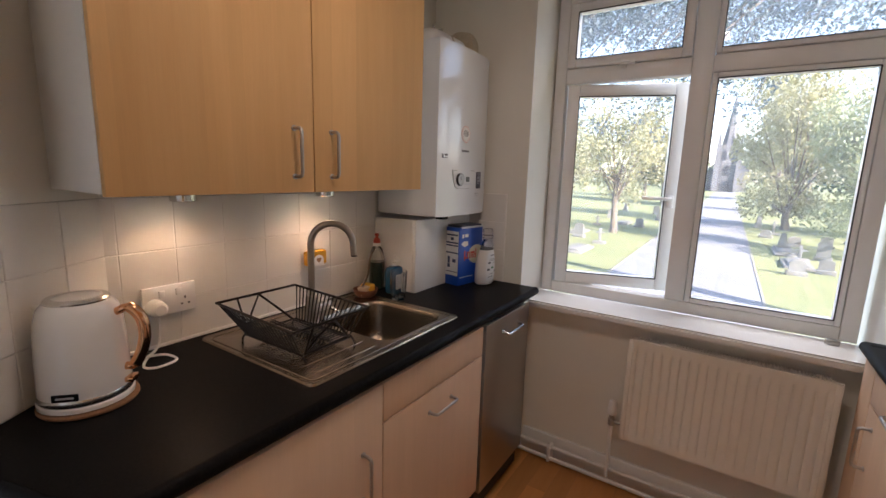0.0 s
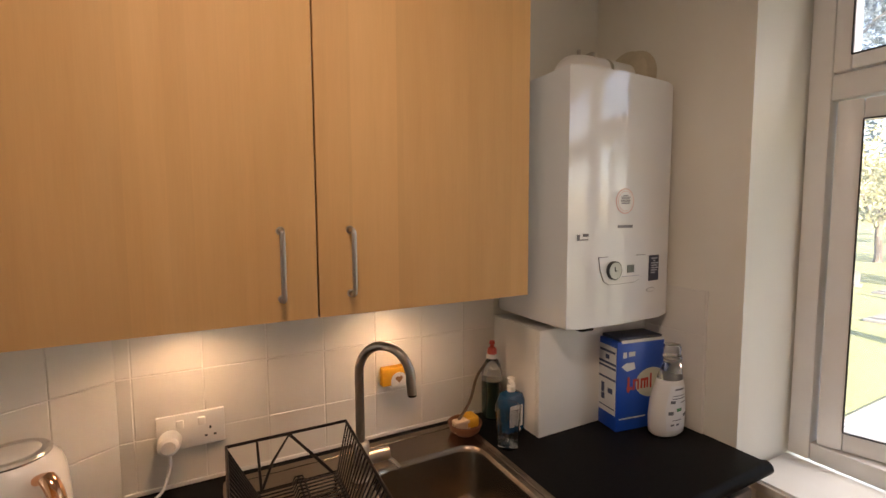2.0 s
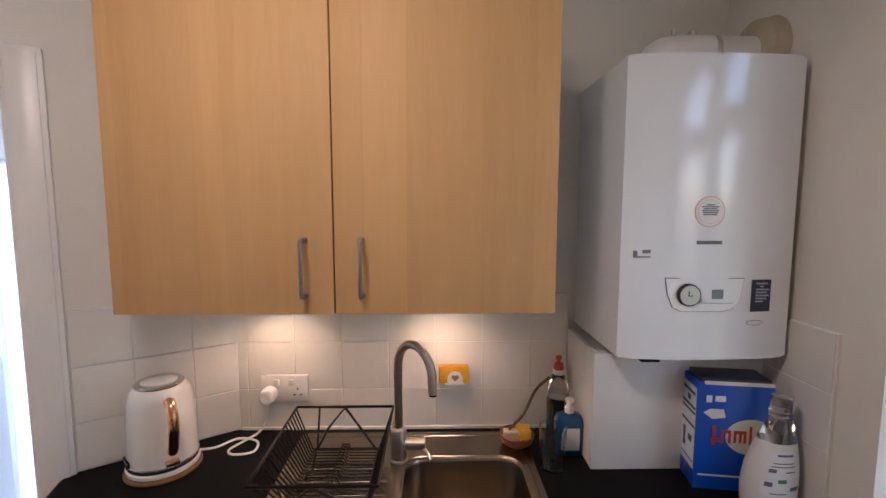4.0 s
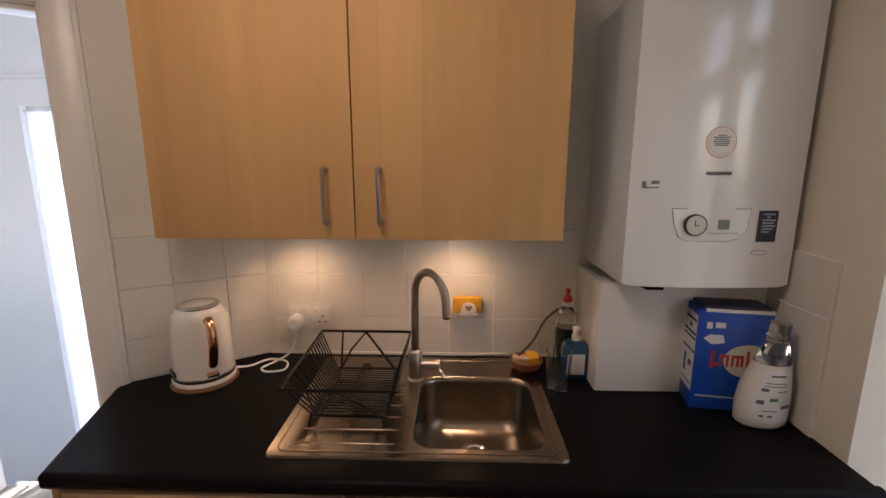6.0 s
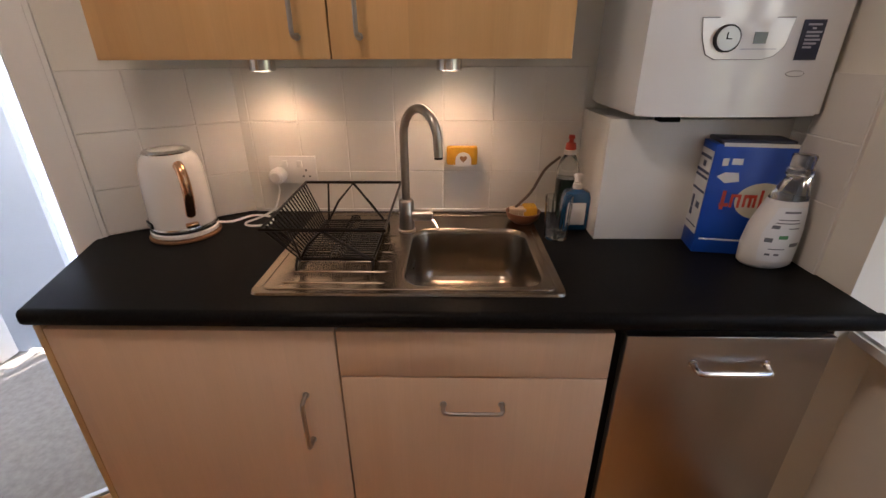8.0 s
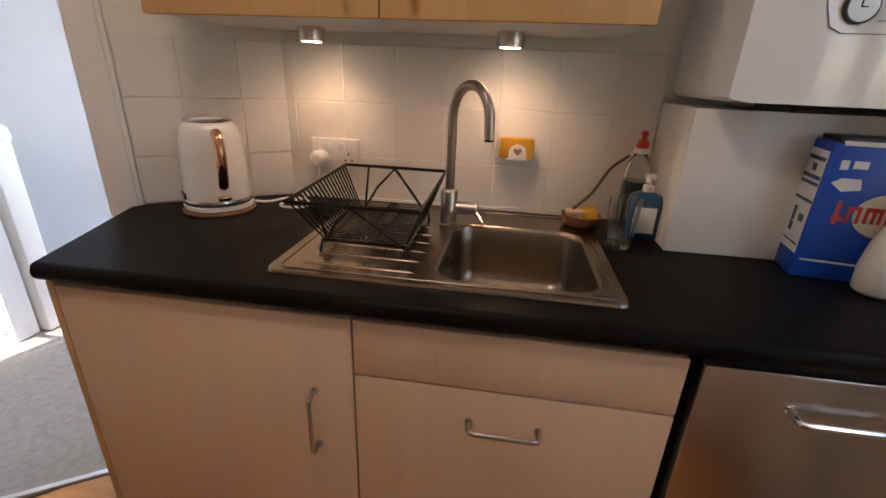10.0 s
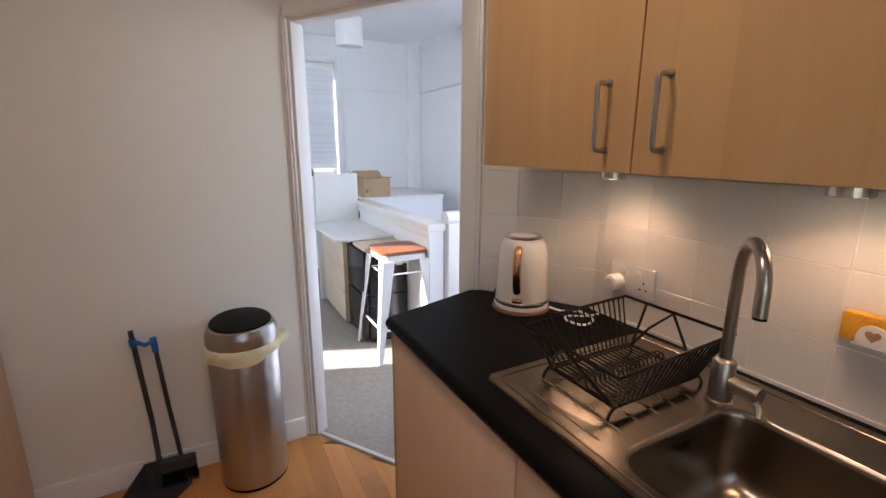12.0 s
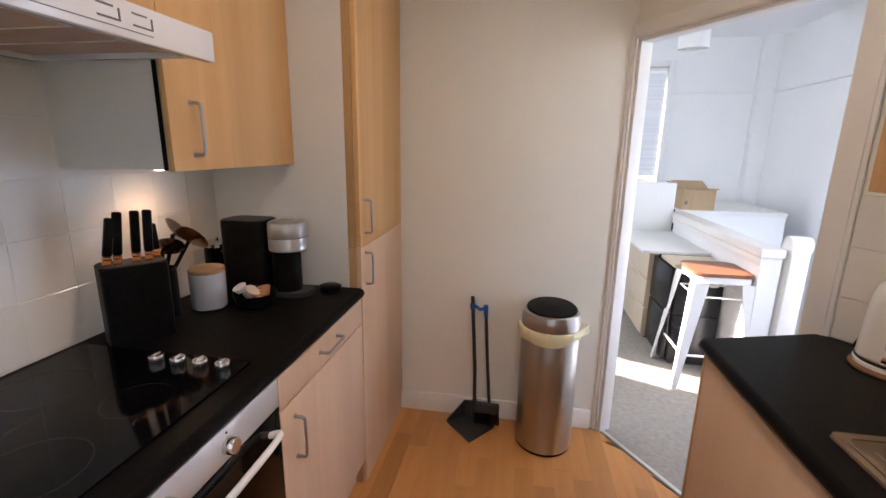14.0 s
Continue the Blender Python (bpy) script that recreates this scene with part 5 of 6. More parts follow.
for k in range(4):
    part("filter_rib", box(0.70, 1.088, 0.89 + 0.11 * k, 0.892 + 0.11 * k, 1.659, 1.6615), RADIATOR, ho)
for y in (0.955, 1.025):
    bm = box(0.6085, 0.610, y - 0.022, y + 0.022, 1.664, 1.667)
    box(0.6085, 0.610, y - 0.022, y - 0.019, 1.667, 1.685, bm=bm)
    box(0.6085, 0.610, y - 0.01, y + 0.022, 1.684, 1.687, bm=bm)
    part("slider_mark", bm, GREY_LINE, ho)
part("panel_line", box(0.6086, 0.6098, 0.935, 1.2, 1.6535, 1.655), GREY_LINE, ho)
l = thing("cabinet_spotlight", (1.0, 0.52, 1.37), "round steel spotlight under the cabinet, switched on", "spotlight", "spotlights under the cabinets")
part("rim", lathe((1.0, 0.52, 1.3795), [(0.030, 0), (0.033, 0.002), (0.033, 0.011), (0.031, 0.013)], 28), CHROME, l)
single("spotlight_lens", lathe((1.0, 0.52, 1.378), [(0.001, 0), (0.024, 0.0), (0.024, 0.0012)], 24), BULB, "glowing warm lens of the cabinet spotlight", "lens", at=(1.0, 0.52, 1.378))
lamp("spotlight_lamp", "SPOT", look((1.0, 0.52, 1.371), (1.0, 0.52, 0)), SPOT_POWER * 0.6, WARM, cone=150)

# knife block and what stands on the hob side
KB = pose(0.972, 0.705, 0.911, 0, 0, -33)
kb = thing("knife_block", (0.985, 0.705, 0.911), "black knife block holding black-handled knives", "knife block")
bm = prism(rounded(-0.05, 0.05, -0.08, 0.08, 0.02, 5), 0, 0.222, 0.004)
bm.transform(KB)
part("block", bm, BLACK, kb)
bm = prism(rounded(-0.045, 0.045, -0.075, 0.075, 0.017, 5), 0.2225, 0.224)
bm.transform(KB)
part("bristle_insert", bm, RUBBER, kb)
for i, (u, v, tilt, hgt) in enumerate(((-0.02, 0.072, 10, 0.105), (-0.02, 0.042, 6, 0.118), (-0.02, -0.01, 4, 0.118), (-0.02, -0.045, 4, 0.118), (0.0, -0.075, -3, 0.075))):
    mm = KB @ pose(u, v * 0.85, 0.2225, tilt, 0, 0)
    bm = box(-0.009, 0.009, -0.011, 0.011, 0.028, 0.028 + hgt, 0.005)
    bm.transform(mm)
    kn = part("knife_handle", bm, BLACK, kb)
    bm = box(-0.0012, 0.0012, -0.009, 0.009, -0.01, 0.027)
    box(-0.0085, 0.0085, -0.0105, 0.0105, 0.018, 0.0275, 0.002, bm=bm)
    bm.transform(mm)
    part("bolster", bm, COPPER, kn)
ROSE = material("dull_rose_metal", (0.42, 0.27, 0.20), 0.24, 1.0, second=(0.35, 0.21, 0.15), scale=14)
ut = thing("utensil_holder", (1.03, 0.56, 0.911), "black holder with rose-gold kitchen utensils", "utensil pot")
part("holder", lathe((1.03, 0.565, 0.911), [(0.052, 0), (0.055, 0.004), (0.055, 0.16), (0.051, 0.16), (0.05, 0.01), (0.001, 0.008)], 28), BLACK, ut)
for i, (dx_, dy_, h_, r_) in enumerate(((-0.05, -0.03, 0.20, 0.048), (-0.055, -0.085, 0.165, 0.05), (-0.06, 0.03, 0.16, 0.036))):
    base = Vector((1.03 + dx_ * 0.3, 0.565 + dy_ * 0.3, 1.03))
    tip = Vector((1.03 + dx_, 0.565 + dy_, 0.93 + h_ + 0.05))
    st_ = part("utensil_stem", tube([base, tip], 0.006, 10), BLACK, ut)
    bm = lathe((0, 0, 0), [(0.001, -0.012), (r_ * 0.6, -0.010), (r_, 0.0), (r_ * 0.92, 0.0), (r_ * 0.55, -0.007), (0.001, -0.009)], 24, sy=1.35)
    bm.transform(Matrix.Translation(tip + Vector((-0.012, -0.012, 0.012))) @ pose(0, 0, 0, 25, -50, 40 * i))
    part("spoon_bowl", bm, ROSE, st_)
cn = thing("storage_canister", (0.945, 0.45, 0.911), "pale grey ceramic canister with a wooden lid", "canister")
part("jar", lathe((0.945, 0.45, 0.911), [(0.05, 0), (0.055, 0.004), (0.057, 0.121), (0.055, 0.125)], 36), material("pale_grey_glaze", (0.42, 0.44, 0.47), 0.35, second=(0.38, 0.40, 0.43), scale=8), cn)
LIDWOOD = material("pale_lid_wood", (0.5, 0.32, 0.17), 0.5, second=(0.42, 0.25, 0.12), scale=5, stretch=(10, 1, 1))
part("lid", lathe((0.945, 0.45, 1.0365), [(0.056, 0), (0.057, 0.003), (0.057, 0.012), (0.054, 0.015)], 36), LIDWOOD, cn, "round wooden lid")
cf = thing("cafetiere", (1.045, 0.255, 0.911), "glass and black cafetiere with a metal lid", "cafetiere")
part("jug", lathe((1.04, 0.26, 0.911), [(0.046, 0), (0.048, 0.004), (0.048, 0.17)], 30), HOBGLASS, cf)
part("lid", lathe((1.04, 0.26, 1.0815), [(0.05, 0), (0.05, 0.012), (0.04, 0.018), (0.006, 0.02), (0.006, 0.03), (0.001, 0.034)], 30), CHROME, cf)
part("jug_handle", tube(smooth_line([(1.0, 0.29, 1.07), (0.965, 0.315, 1.06), (0.955, 0.323, 1.01), (0.965, 0.315, 0.96), (1.0, 0.29, 0.95)], 5), 0.006, 10), BLACK, cf)
cm = thing("coffee_machine", (0.85, 0.265, 0.911), "black and silver capsule coffee machine", "coffee machine")
part("tank_body", prism(rounded(0.815, 0.985, 0.195, 0.325, 0.03, 6), 0.911, 1.192, 0.004), BLACK, cm)
part("column", lathe((0.755, 0.26, 0.93), [(0.052, 0), (0.052, 0.152)], 30), BLACK, cm)
hd = part("brew_head", lathe((0.745, 0.26, 1.083), [(0.066, 0), (0.07, 0.004), (0.07, 0.048), (0.069, 0.05), (0.07, 0.052), (0.07, 0.092), (0.066, 0.104), (0.052, 0.11), (0.001, 0.111)], 40), SILVER, cm, "silver brewing head")
part("head_seam", lathe((0.745, 0.26, 1.1315), [(0.0706, 0), (0.0706, 0.002)], 40), RUBBER, hd)
part("lever", box(0.725, 0.765, 0.25, 0.27, 1.1935, 1.203, 0.003), CHROME, cm)
part("drip_tray", prism(rounded(0.66, 0.815, 0.205, 0.315, 0.04, 6), 0.911, 0.93, 0.003), RUBBER, cm)
bw = thing("fruit_bowl", (0.80, 0.405, 0.911), "black bowl filled with coffee pods", "bowl")
part("bowl", lathe((0.80, 0.405, 0.911), [(0.04, 0), (0.062, 0.012), (0.075, 0.05), (0.072, 0.05), (0.058, 0.016), (0.001, 0.01)], 32), BLACK, bw)
PODS = [material("pod_cream", (0.7, 0.62, 0.5), 0.4, second=(0.6, 0.5, 0.4), scale=20), material("pod_copper", (0.5, 0.22, 0.08), 0.35, second=(0.4, 0.16, 0.06), scale=20), material("pod_white", (0.75, 0.73, 0.7), 0.4, second=(0.6, 0.55, 0.5), scale=20)]
for i in range(9):
    a, r_ = i * 2.4, 0.012 + 0.036 * ((i * 0.37) % 1)
    p_ = (0.80 + r_ * math.cos(a), 0.405 + r_ * math.sin(a), 0.93 + 0.012 * ((i * 0.61) % 1) + 0.004 * i)
    bm = lathe((0, 0, 0), [(0.012, -0.012), (0.018, -0.008), (0.022, 0.006), (0.024, 0.007), (0.024, 0.009), (0.001, 0.012)], 16)
    bm.transform(pose(*p_, 25 * math.sin(i * 2.1), 30 * math.cos(i * 1.7), 0))
    q = single("coffee_pod", bm, PODS[i % 3], "small foil coffee pod in the bowl", "coffee pod", at=p_)
    tagged(q, group="pods in the bowl")
single("small_tub", lathe((0.612, 0.205, 0.911), [(0.028, 0), (0.034, 0.004), (0.036, 0.022), (0.03, 0.026), (0.001, 0.027)], 24, sx=1.2), BLACK, "small black tub beside the coffee machine", "tub", at=(0.612, 0.205, 0.911))

# ---- bin, dustpan and brush ----
bi = thing("kitchen_bin", (-0.272, -0.312, 0), "brushed steel kitchen bin with a black flap lid", "bin")
c0 = (-0.272, -0.312, 0)
part("base_ring", lathe(c0, [(0.131, 0), (0.133, 0.002), (0.133, 0.014), (0.131, 0.016)], 44), BLACK, bi)
part("drum", lathe(c0, [(0.1365, 0.0165), (0.137, 0.02), (0.137, 0.631), (0.135, 0.634)], 44), STEEL_V, bi)
part("collar", lathe(c0, [(0.136, 0.6345), (0.1395, 0.638), (0.1395, 0.676), (0.138, 0.686), (0.130, 0.711), (0.120, 0.718)], 44), STEEL_V, bi)
lidb = lathe((0, 0, 0), [(0.117, -0.004), (0.119, 0.004), (0.112, 0.010), (0.001, 0.018)], 40)
lidb.transform(Matrix.Translation((-0.272, -0.308, 0.722)) @ pose(0, 0, 0, -5, 0, 0))
part("flap_lid", lidb, BLACK, bi, "black oval flap lid")
LINER = material("pale_yellow_liner", (0.78, 0.74, 0.50), 0.5, second=(0.70, 0.66, 0.42), scale=18, bump=0.3, bump_scale=30)
bm = bmesh.new()
rings = []
for k, (r_, z_) in enumerate(((0.1375, 0.644), (0.146, 0.641), (0.151, 0.621), (0.15, 0.594), (0.147, 0.576), (0.1445, 0.578), (0.146, 0.616), (0.140, 0.636))):
    ring_ = []
    for i in range(72):
        a = 2 * math.pi * i / 72
        w_ = 0.004 * math.sin(9 * a + k) + 0.003 * math.sin(17 * a + 2 * k) if 1 <= k <= 6 else 0
        ear = 0.03 * math.exp(-((a - 3.05) / 0.22) ** 2) if 1 <= k <= 6 else 0
        drop = 0.018 * math.sin(a * 1.0 - 0.6) + 0.012 * math.sin(3 * a) if k in (3, 4, 5) else 0
        ring_.append((c0[0] + (r_ + w_ + ear) * math.cos(a), c0[1] + (r_ + w_ * 0.5) * math.sin(a) * (1.0), z_ + drop + ear * 0.6))
    rings.append(ring_)
loft(rings, bm, cap=False)
single("bin_liner", bm, LINER, "pale yellow bin liner folded over the rim", "bin liner", at=(-0.272, -0.312, 0.576), smooth=60)
DUST = pose(0.10, -0.345, 0.0, 0, 0, 0)
dp = thing("dustpan", (0.10, -0.345, 0), "long-handled dark grey dustpan leaning on the wall", "dustpan")
corners = [(0.235, -0.365), (0.095, -0.215), (-0.02, -0.36), (0.03, -0.445), (0.15, -0.445)]
cxm, cym = sum(p[0] for p in corners) / 5, sum(p[1] for p in corners) / 5
ins = [(cxm + (x - cxm) * 0.93, cym + (y - cym) * 0.93) for x, y in corners]
hz = [0.02, 0.006, 0.02, 0.1, 0.1]
part("pan", loft([[(x, y, 0.002) for x, y in corners], [(x, y, z) for (x, y), z in zip(corners, hz)], [(x, y, z) for (x, y), z in zip(ins, hz)], [(x, y, 0.006) for x, y in ins]]), RUBBER, dp)
part("pole", tube([(0.09, -0.41, 0.05), (0.095, -0.42, 0.30), (0.122, -0.44, 0.705)], 0.0095, 12), RUBBER, dp)
part("socket", tube([(0.09, -0.405, 0.02), (0.092, -0.412, 0.13)], [0.016, 0.012], 12), RUBBER, dp)
BLUEP = material("blue_plastic_clip", (0.01, 0.12, 0.42), 0.4, second=(0.01, 0.1, 0.36), scale=20)
bm = tube([(0.125, -0.438, 0.655), (0.10, -0.43, 0.655), (0.08, -0.43, 0.64), (0.052, -0.436, 0.65)], 0.009, 10)
tube([(0.118, -0.438, 0.64), (0.1205, -0.439, 0.67)], 0.014, 12, bm=bm)
part("clip", bm, BLUEP, dp, "bright blue handle clip")
bs = thing("long_brush", (0.07, -0.40, 0), "long-handled brush clipped to the dustpan", "brush")
part("brush_pole", tube([(0.01, -0.40, 0.12), (0.03, -0.42, 0.35), (0.05, -0.44, 0.64)], 0.0085, 12), RUBBER, bs)
part("grip_end", tube([(0.048, -0.437, 0.60), (0.051, -0.441, 0.662)], 0.012, 12), BLUEP, bs)
part("head", box(-0.045, 0.085, -0.40, -0.365, 0.075, 0.13, 0.01), RUBBER, bs)
bm = bmesh.new()
for i in range(16):
    for j in range(3):
        tube([(-0.04 + i * 0.008, -0.395 + j * 0.011, 0.077), (-0.044 + i * 0.0085, -0.398 + j * 0.013, 0.012)], 0.0032, 5, bm=bm)
part("bristles", bm, BLACK, bs)

# ---- furniture of the room beyond ----
PALE = material("pale_oak_board", (0.68, 0.58, 0.44), 0.5, second=(0.60, 0.50, 0.36), scale=3, stretch=(1, 8, 1), bump=0.03)
CARD = material("brown_cardboard", (0.52, 0.37, 0.22), 0.8, second=(0.42, 0.29, 0.16), scale=5, stretch=(6, 6, 1))
SEATWOOD = material("reddish_seat_wood", (0.28, 0.105, 0.05), 0.4, second=(0.21, 0.075, 0.03), scale=4, stretch=(2, 12, 2))
WHITE_METAL = material("white_powder_coat", (0.80, 0.80, 0.79), 0.35, second=(0.76, 0.76, 0.75), scale=10)
FRIDGE = material("black_fridge_enamel", (0.010, 0.010, 0.013), 0.25, second=(0.014, 0.014, 0.018), scale=10)
dk = thing("desk_top", (-1.22, -2.0, 0.73), "white desktop lying on a drawer chest", "desktop")
part("board", box(-1.46, -1.0, -2.46, -1.60, 0.731, 0.752, 0.002), MELAMINE, dk)
dc = thing("drawer_chest", (-1.28, -2.1, 0), "pale oak drawer chest under the desktop", "drawers")
part("body", box(-1.45, -1.115, -2.46, -1.76, 0.02, 0.729), PALE, dc)
for i, (z0, z1) in enumerate(((0.03, 0.25), (0.256, 0.48), (0.486, 0.72))):
    dd = part("drawer", box(-1.115, -1.098, -2.455, -1.763, z0, z1, 0.002), PALE, dc)
    part("grip_notch", box(-1.0985, -1.0965, -2.2, -2.02, z1 - 0.03, z1 - 0.022), BEECH_EDGE, dd)
part("foot", box(-1.44, -1.13, -2.44, -1.78, 0, 0.02), RUBBER, dc)
up = thing("upright_board", (-1.27, -2.5, 0.0), "white upright board behind the desktop", "board")
part("panel", box(-1.462, -1.065, -2.52, -2.485, 0.0, 1.185, 0.003), MELAMINE, up)
part("dark_edge", box(-1.474, -1.463, -2.515, -2.49, 0.76, 0.95), BLACK, up)
fr = thing("mini_fridge", (-1.3, -1.55, 0), "small black fridge with two doors under a board", "fridge")
part("cabinet", box(-1.46, -1.16, -1.75, -1.33, 0.02, 0.70, 0.006), FRIDGE, fr)
part("upper_door", box(-1.158, -1.125, -1.748, -1.332, 0.375, 0.69, 0.012), FRIDGE, fr)
part("lower_door", box(-1.158, -1.125, -1.748, -1.332, 0.03, 0.365, 0.012), FRIDGE, fr)
part("upper_front", box(-1.455, -1.165, -1.329, -1.318, 0.375, 0.69, 0.006), FRIDGE, fr)
part("lower_front", box(-1.455, -1.165, -1.329, -1.318, 0.03, 0.365, 0.006), FRIDGE, fr)
part("feet", box(-1.44, -1.18, -1.73, -1.35, 0, 0.02), RUBBER, fr)
part("rating_label", box(-1.42, -1.37, -1.3178, -1.3170, 0.58, 0.64), LABEL, fr, "white rating label")
single("pale_board", box(-1.455, -1.13, -1.595, -1.30, 0.705, 0.730, 0.003), PALE, "pale wooden board on top of the fridge", "board", at=(-1.3, -1.45, 0.705))
so_ = thing("bar_stool", (-1.33, -1.19, 0), "white metal bar stool with a reddish wooden seat", "stool")
SC, SH, FT_ = (-1.315, -1.155), 0.155, 0.215
part("seat", prism(rounded(SC[0] - 0.165, SC[0] + 0.165, SC[1] - 0.165, SC[1] + 0.165, 0.05, 6), 0.738, 0.76, 0.006), SEATWOOD, so_, "reddish wooden seat")
part("seat_frame", prism(rounded(SC[0] - SH, SC[0] + SH, SC[1] - SH, SC[1] + SH, 0.045, 6), 0.695, 0.7375, 0.004), WHITE_METAL, so_)
tops, feet = [], []
for a, b in ((1, 1), (-1, 1), (-1, -1), (1, -1)):
    tq = Vector((SC[0] + a * 0.125, SC[1] + b * 0.125, 0.70))
    fq = Vector((SC[0] - 0.01 + a * FT_, SC[1] - 0.055 + b * FT_, 0.0))
    tops.append(tq), feet.append(fq)
    ring_ = lambda c_, w_: [(c_.x + w_ * u, c_.y + w_ * v, c_.z) for u, v in ((a * 1.0, b * 1.0), (-a * 0.9, b * 1.0), (-a * 0.9, b * 0.75), (a * 0.75, b * 0.75), (a * 0.75, -b * 0.9), (a * 1.0, -b * 0.9))]
    part("leg", loft([ring_(fq, 0.016), ring_(tq, 0.042)]), WHITE_METAL, so_, smooth=None)
for i in range(4):
    for f_, r_ in ((0.32, 0.008), (0.86, 0.006)):
        p0, p1 = feet[i].lerp(tops[i], f_), feet[(i + 1) % 4].lerp(tops[(i + 1) % 4], f_)
        part("footrest_bar" if f_ < 0.5 else "brace", tube([p0, p1], r_, 8), WHITE_METAL, so_)
cb = thing("cardboard_box", (-1.68, -2.69, 0.9405), "open brown cardboard box on the stair bulkhead", "box")
bm = box(-1.83, -1.55, -2.79, -2.785, 0.9405, 1.125)
box(-1.83, -1.55, -2.585, -2.58, 0.9405, 1.125, bm=bm)
box(-1.83, -1.825, -2.785, -2.585, 0.9405, 1.125, bm=bm)
box(-1.555, -1.55, -2.785, -2.585, 0.9405, 1.125, bm=bm)
box(-1.825, -1.555, -2.785, -2.585, 0.9405, 0.9455, bm=bm)
part("body", bm, CARD, cb, smooth=None)
for q in ([(-1.83, -2.58, 1.125), (-1.55, -2.58, 1.125), (-1.56, -2.5, 1.14), (-1.82, -2.5, 1.14)], [(-1.55, -2.78, 1.125), (-1.55, -2.59, 1.125), (-1.45, -2.61, 1.185), (-1.45, -2.76, 1.185)]):
    part("flap", loft([q, [(x, y, z + 0.004) for x, y, z in q]]), CARD, cb, smooth=None)
part("flap", loft([[(-1.83, -2.787, 1.1255), (-1.55, -2.787, 1.1255), (-1.53, -2.88, 1.185), (-1.81, -2.88, 1.185)], [(-1.83, -2.784, 1.1295), (-1.55, -2.784, 1.1295), (-1.53, -2.877, 1.189), (-1.81, -2.877, 1.189)]]), CARD, cb, smooth=None)
# Black block added as the shade inside the open box.
part("inside_shade", box(-1.82, -1.56, -2.78, -2.59, 0.94555, 1.09), BLACK, cb)
part("printed_mark", box(-1.60, -1.575, -2.5797, -2.579, 0.99, 1.02), GREY_LINE, cb)
pe = thing("pendant_shade", (-1.42, -2.42, 2.27), "white drum pendant lampshade hanging from the ceiling", "lampshade")
part("shade", lathe((-1.42, -2.42, 2.27), [(0.112, 0), (0.115, 0.002), (0.115, 0.23), (0.112, 0.23), (0.111, 0.01)], 36, cap=False), WHITE_PLASTIC, pe)
part("diffuser", lathe((-1.42, -2.42, 2.285), [(0.001, 0), (0.110, 0.0), (0.110, 0.003)], 36), MELAMINE, pe)
part("flex", tube([(-1.42, -2.42, 2.29), (-1.42, -2.42, 2.6195)], 0.004, 8), WHITE_PLASTIC, pe)
w2 = thing("window_2", (-1.08, -3.68, 1.1), "white window behind lowered venetian blinds", "window")
tagged(w2, kind="structure")
for b in ((-1.60, -1.54, 1.10, 2.34), (-0.61, -0.55, 1.10, 2.34)):
    part("frame_stile", box(b[0], b[1], -3.72, -3.66, b[2], b[3], 0.004), UPVC, w2)
for b in ((1.10, 1.16), (2.28, 2.34)):
    part("frame_rail", box(-1.54, -0.61, -3.72, -3.66, b[0], b[1], 0.004), UPVC, w2)
g = part("pane", box(-1.54, -0.61, -3.695, -3.691, 1.16, 2.28), GLASS, w2)
g.visible_shadow = False
bm = box(-1.66, -1.605, -3.618, -3.60, 1.06, 2.40, 0.003)
box(-1.605, -0.5, -3.618, -3.60, 2.345, 2.40, 0.003, bm=bm)
single("trim_window_2", bm, ROOM_PAINT, "white painted window architrave", "trim", "structure")
vb = thing("venetian_blind", (-1.08, -3.63, 1.2), "white venetian blind lowered with tilted slats", "blind")
part("head_rail", box(-1.585, -0.56, -3.65, -3.622, 2.29, 2.33, 0.003), WHITE_PLASTIC, vb)
bm = box(-0.507, 0.507, -0.0125, 0.0125, -0.0006, 0.0006)
slat = mesh_of(bm, "slat", material("pale_grey_slat", (0.76, 0.79, 0.82), 0.4, second=(0.70, 0.73, 0.77), scale=8, piece=0.06))
for i in range(57):
    ob = new("slat", slat)
    ob.parent = vb
    ob.matrix_basis = WORLD[vb.name].inverted() @ pose(-1.0725, -3.636, 2.275 - i * 0.0192, 82, 0, 0)
part("bottom_rail", box(-1.58, -0.565, -3.648, -3.624, 1.165, 1.18, 0.003), WHITE_PLASTIC, vb)
single("house_plant", (lambda b: b)(lathe((-1.24, -3.52, 1.104), [(0.03, 0), (0.045, 0.02), (0.04, 0.07), (0.02, 0.10), (0.001, 0.105)], 12)), material("green_leaf", (0.06, 0.16, 0.03), 0.6, second=(0.1, 0.22, 0.05), scale=30, bump=0.5), "small green plant on the far window ledge", "plant", at=(-1.24, -3.52, 1.104))
w3 = thing("window_3", (RX0 - 0.06, (LY0 + LY1) / 2, LZ0), "tall white landing window behind a net curtain", "window")
tagged(w3, kind="structure")
for y0, y1 in ((LY0, LY0 + 0.05), (LY1 - 0.05, LY1)):
    part("frame_stile", box(RX0 - 0.09, RX0 - 0.04, y0, y1, LZ0, LZ1, 0.004), UPVC, w3)
for z0, z1 in ((LZ0, LZ0 + 0.05), (LZ1 - 0.05, LZ1)):
    part("frame_rail", box(RX0 - 0.09, RX0 - 0.04, LY0 + 0.05, LY1 - 0.05, z0, z1, 0.004), UPVC, w3)
g = part("pane", box(RX0 - 0.066, RX0 - 0.062, LY0 + 0.05, LY1 - 0.05, LZ0 + 0.05, LZ1 - 0.05), GLASS, w3)
g.visible_shadow = False
NET = material("white_net_cloth", (0.85, 0.87, 0.9), 0.8, second=(0.8, 0.82, 0.86), scale=60)
through_ = NET.node_tree.nodes.new("ShaderNodeBsdfTranslucent")
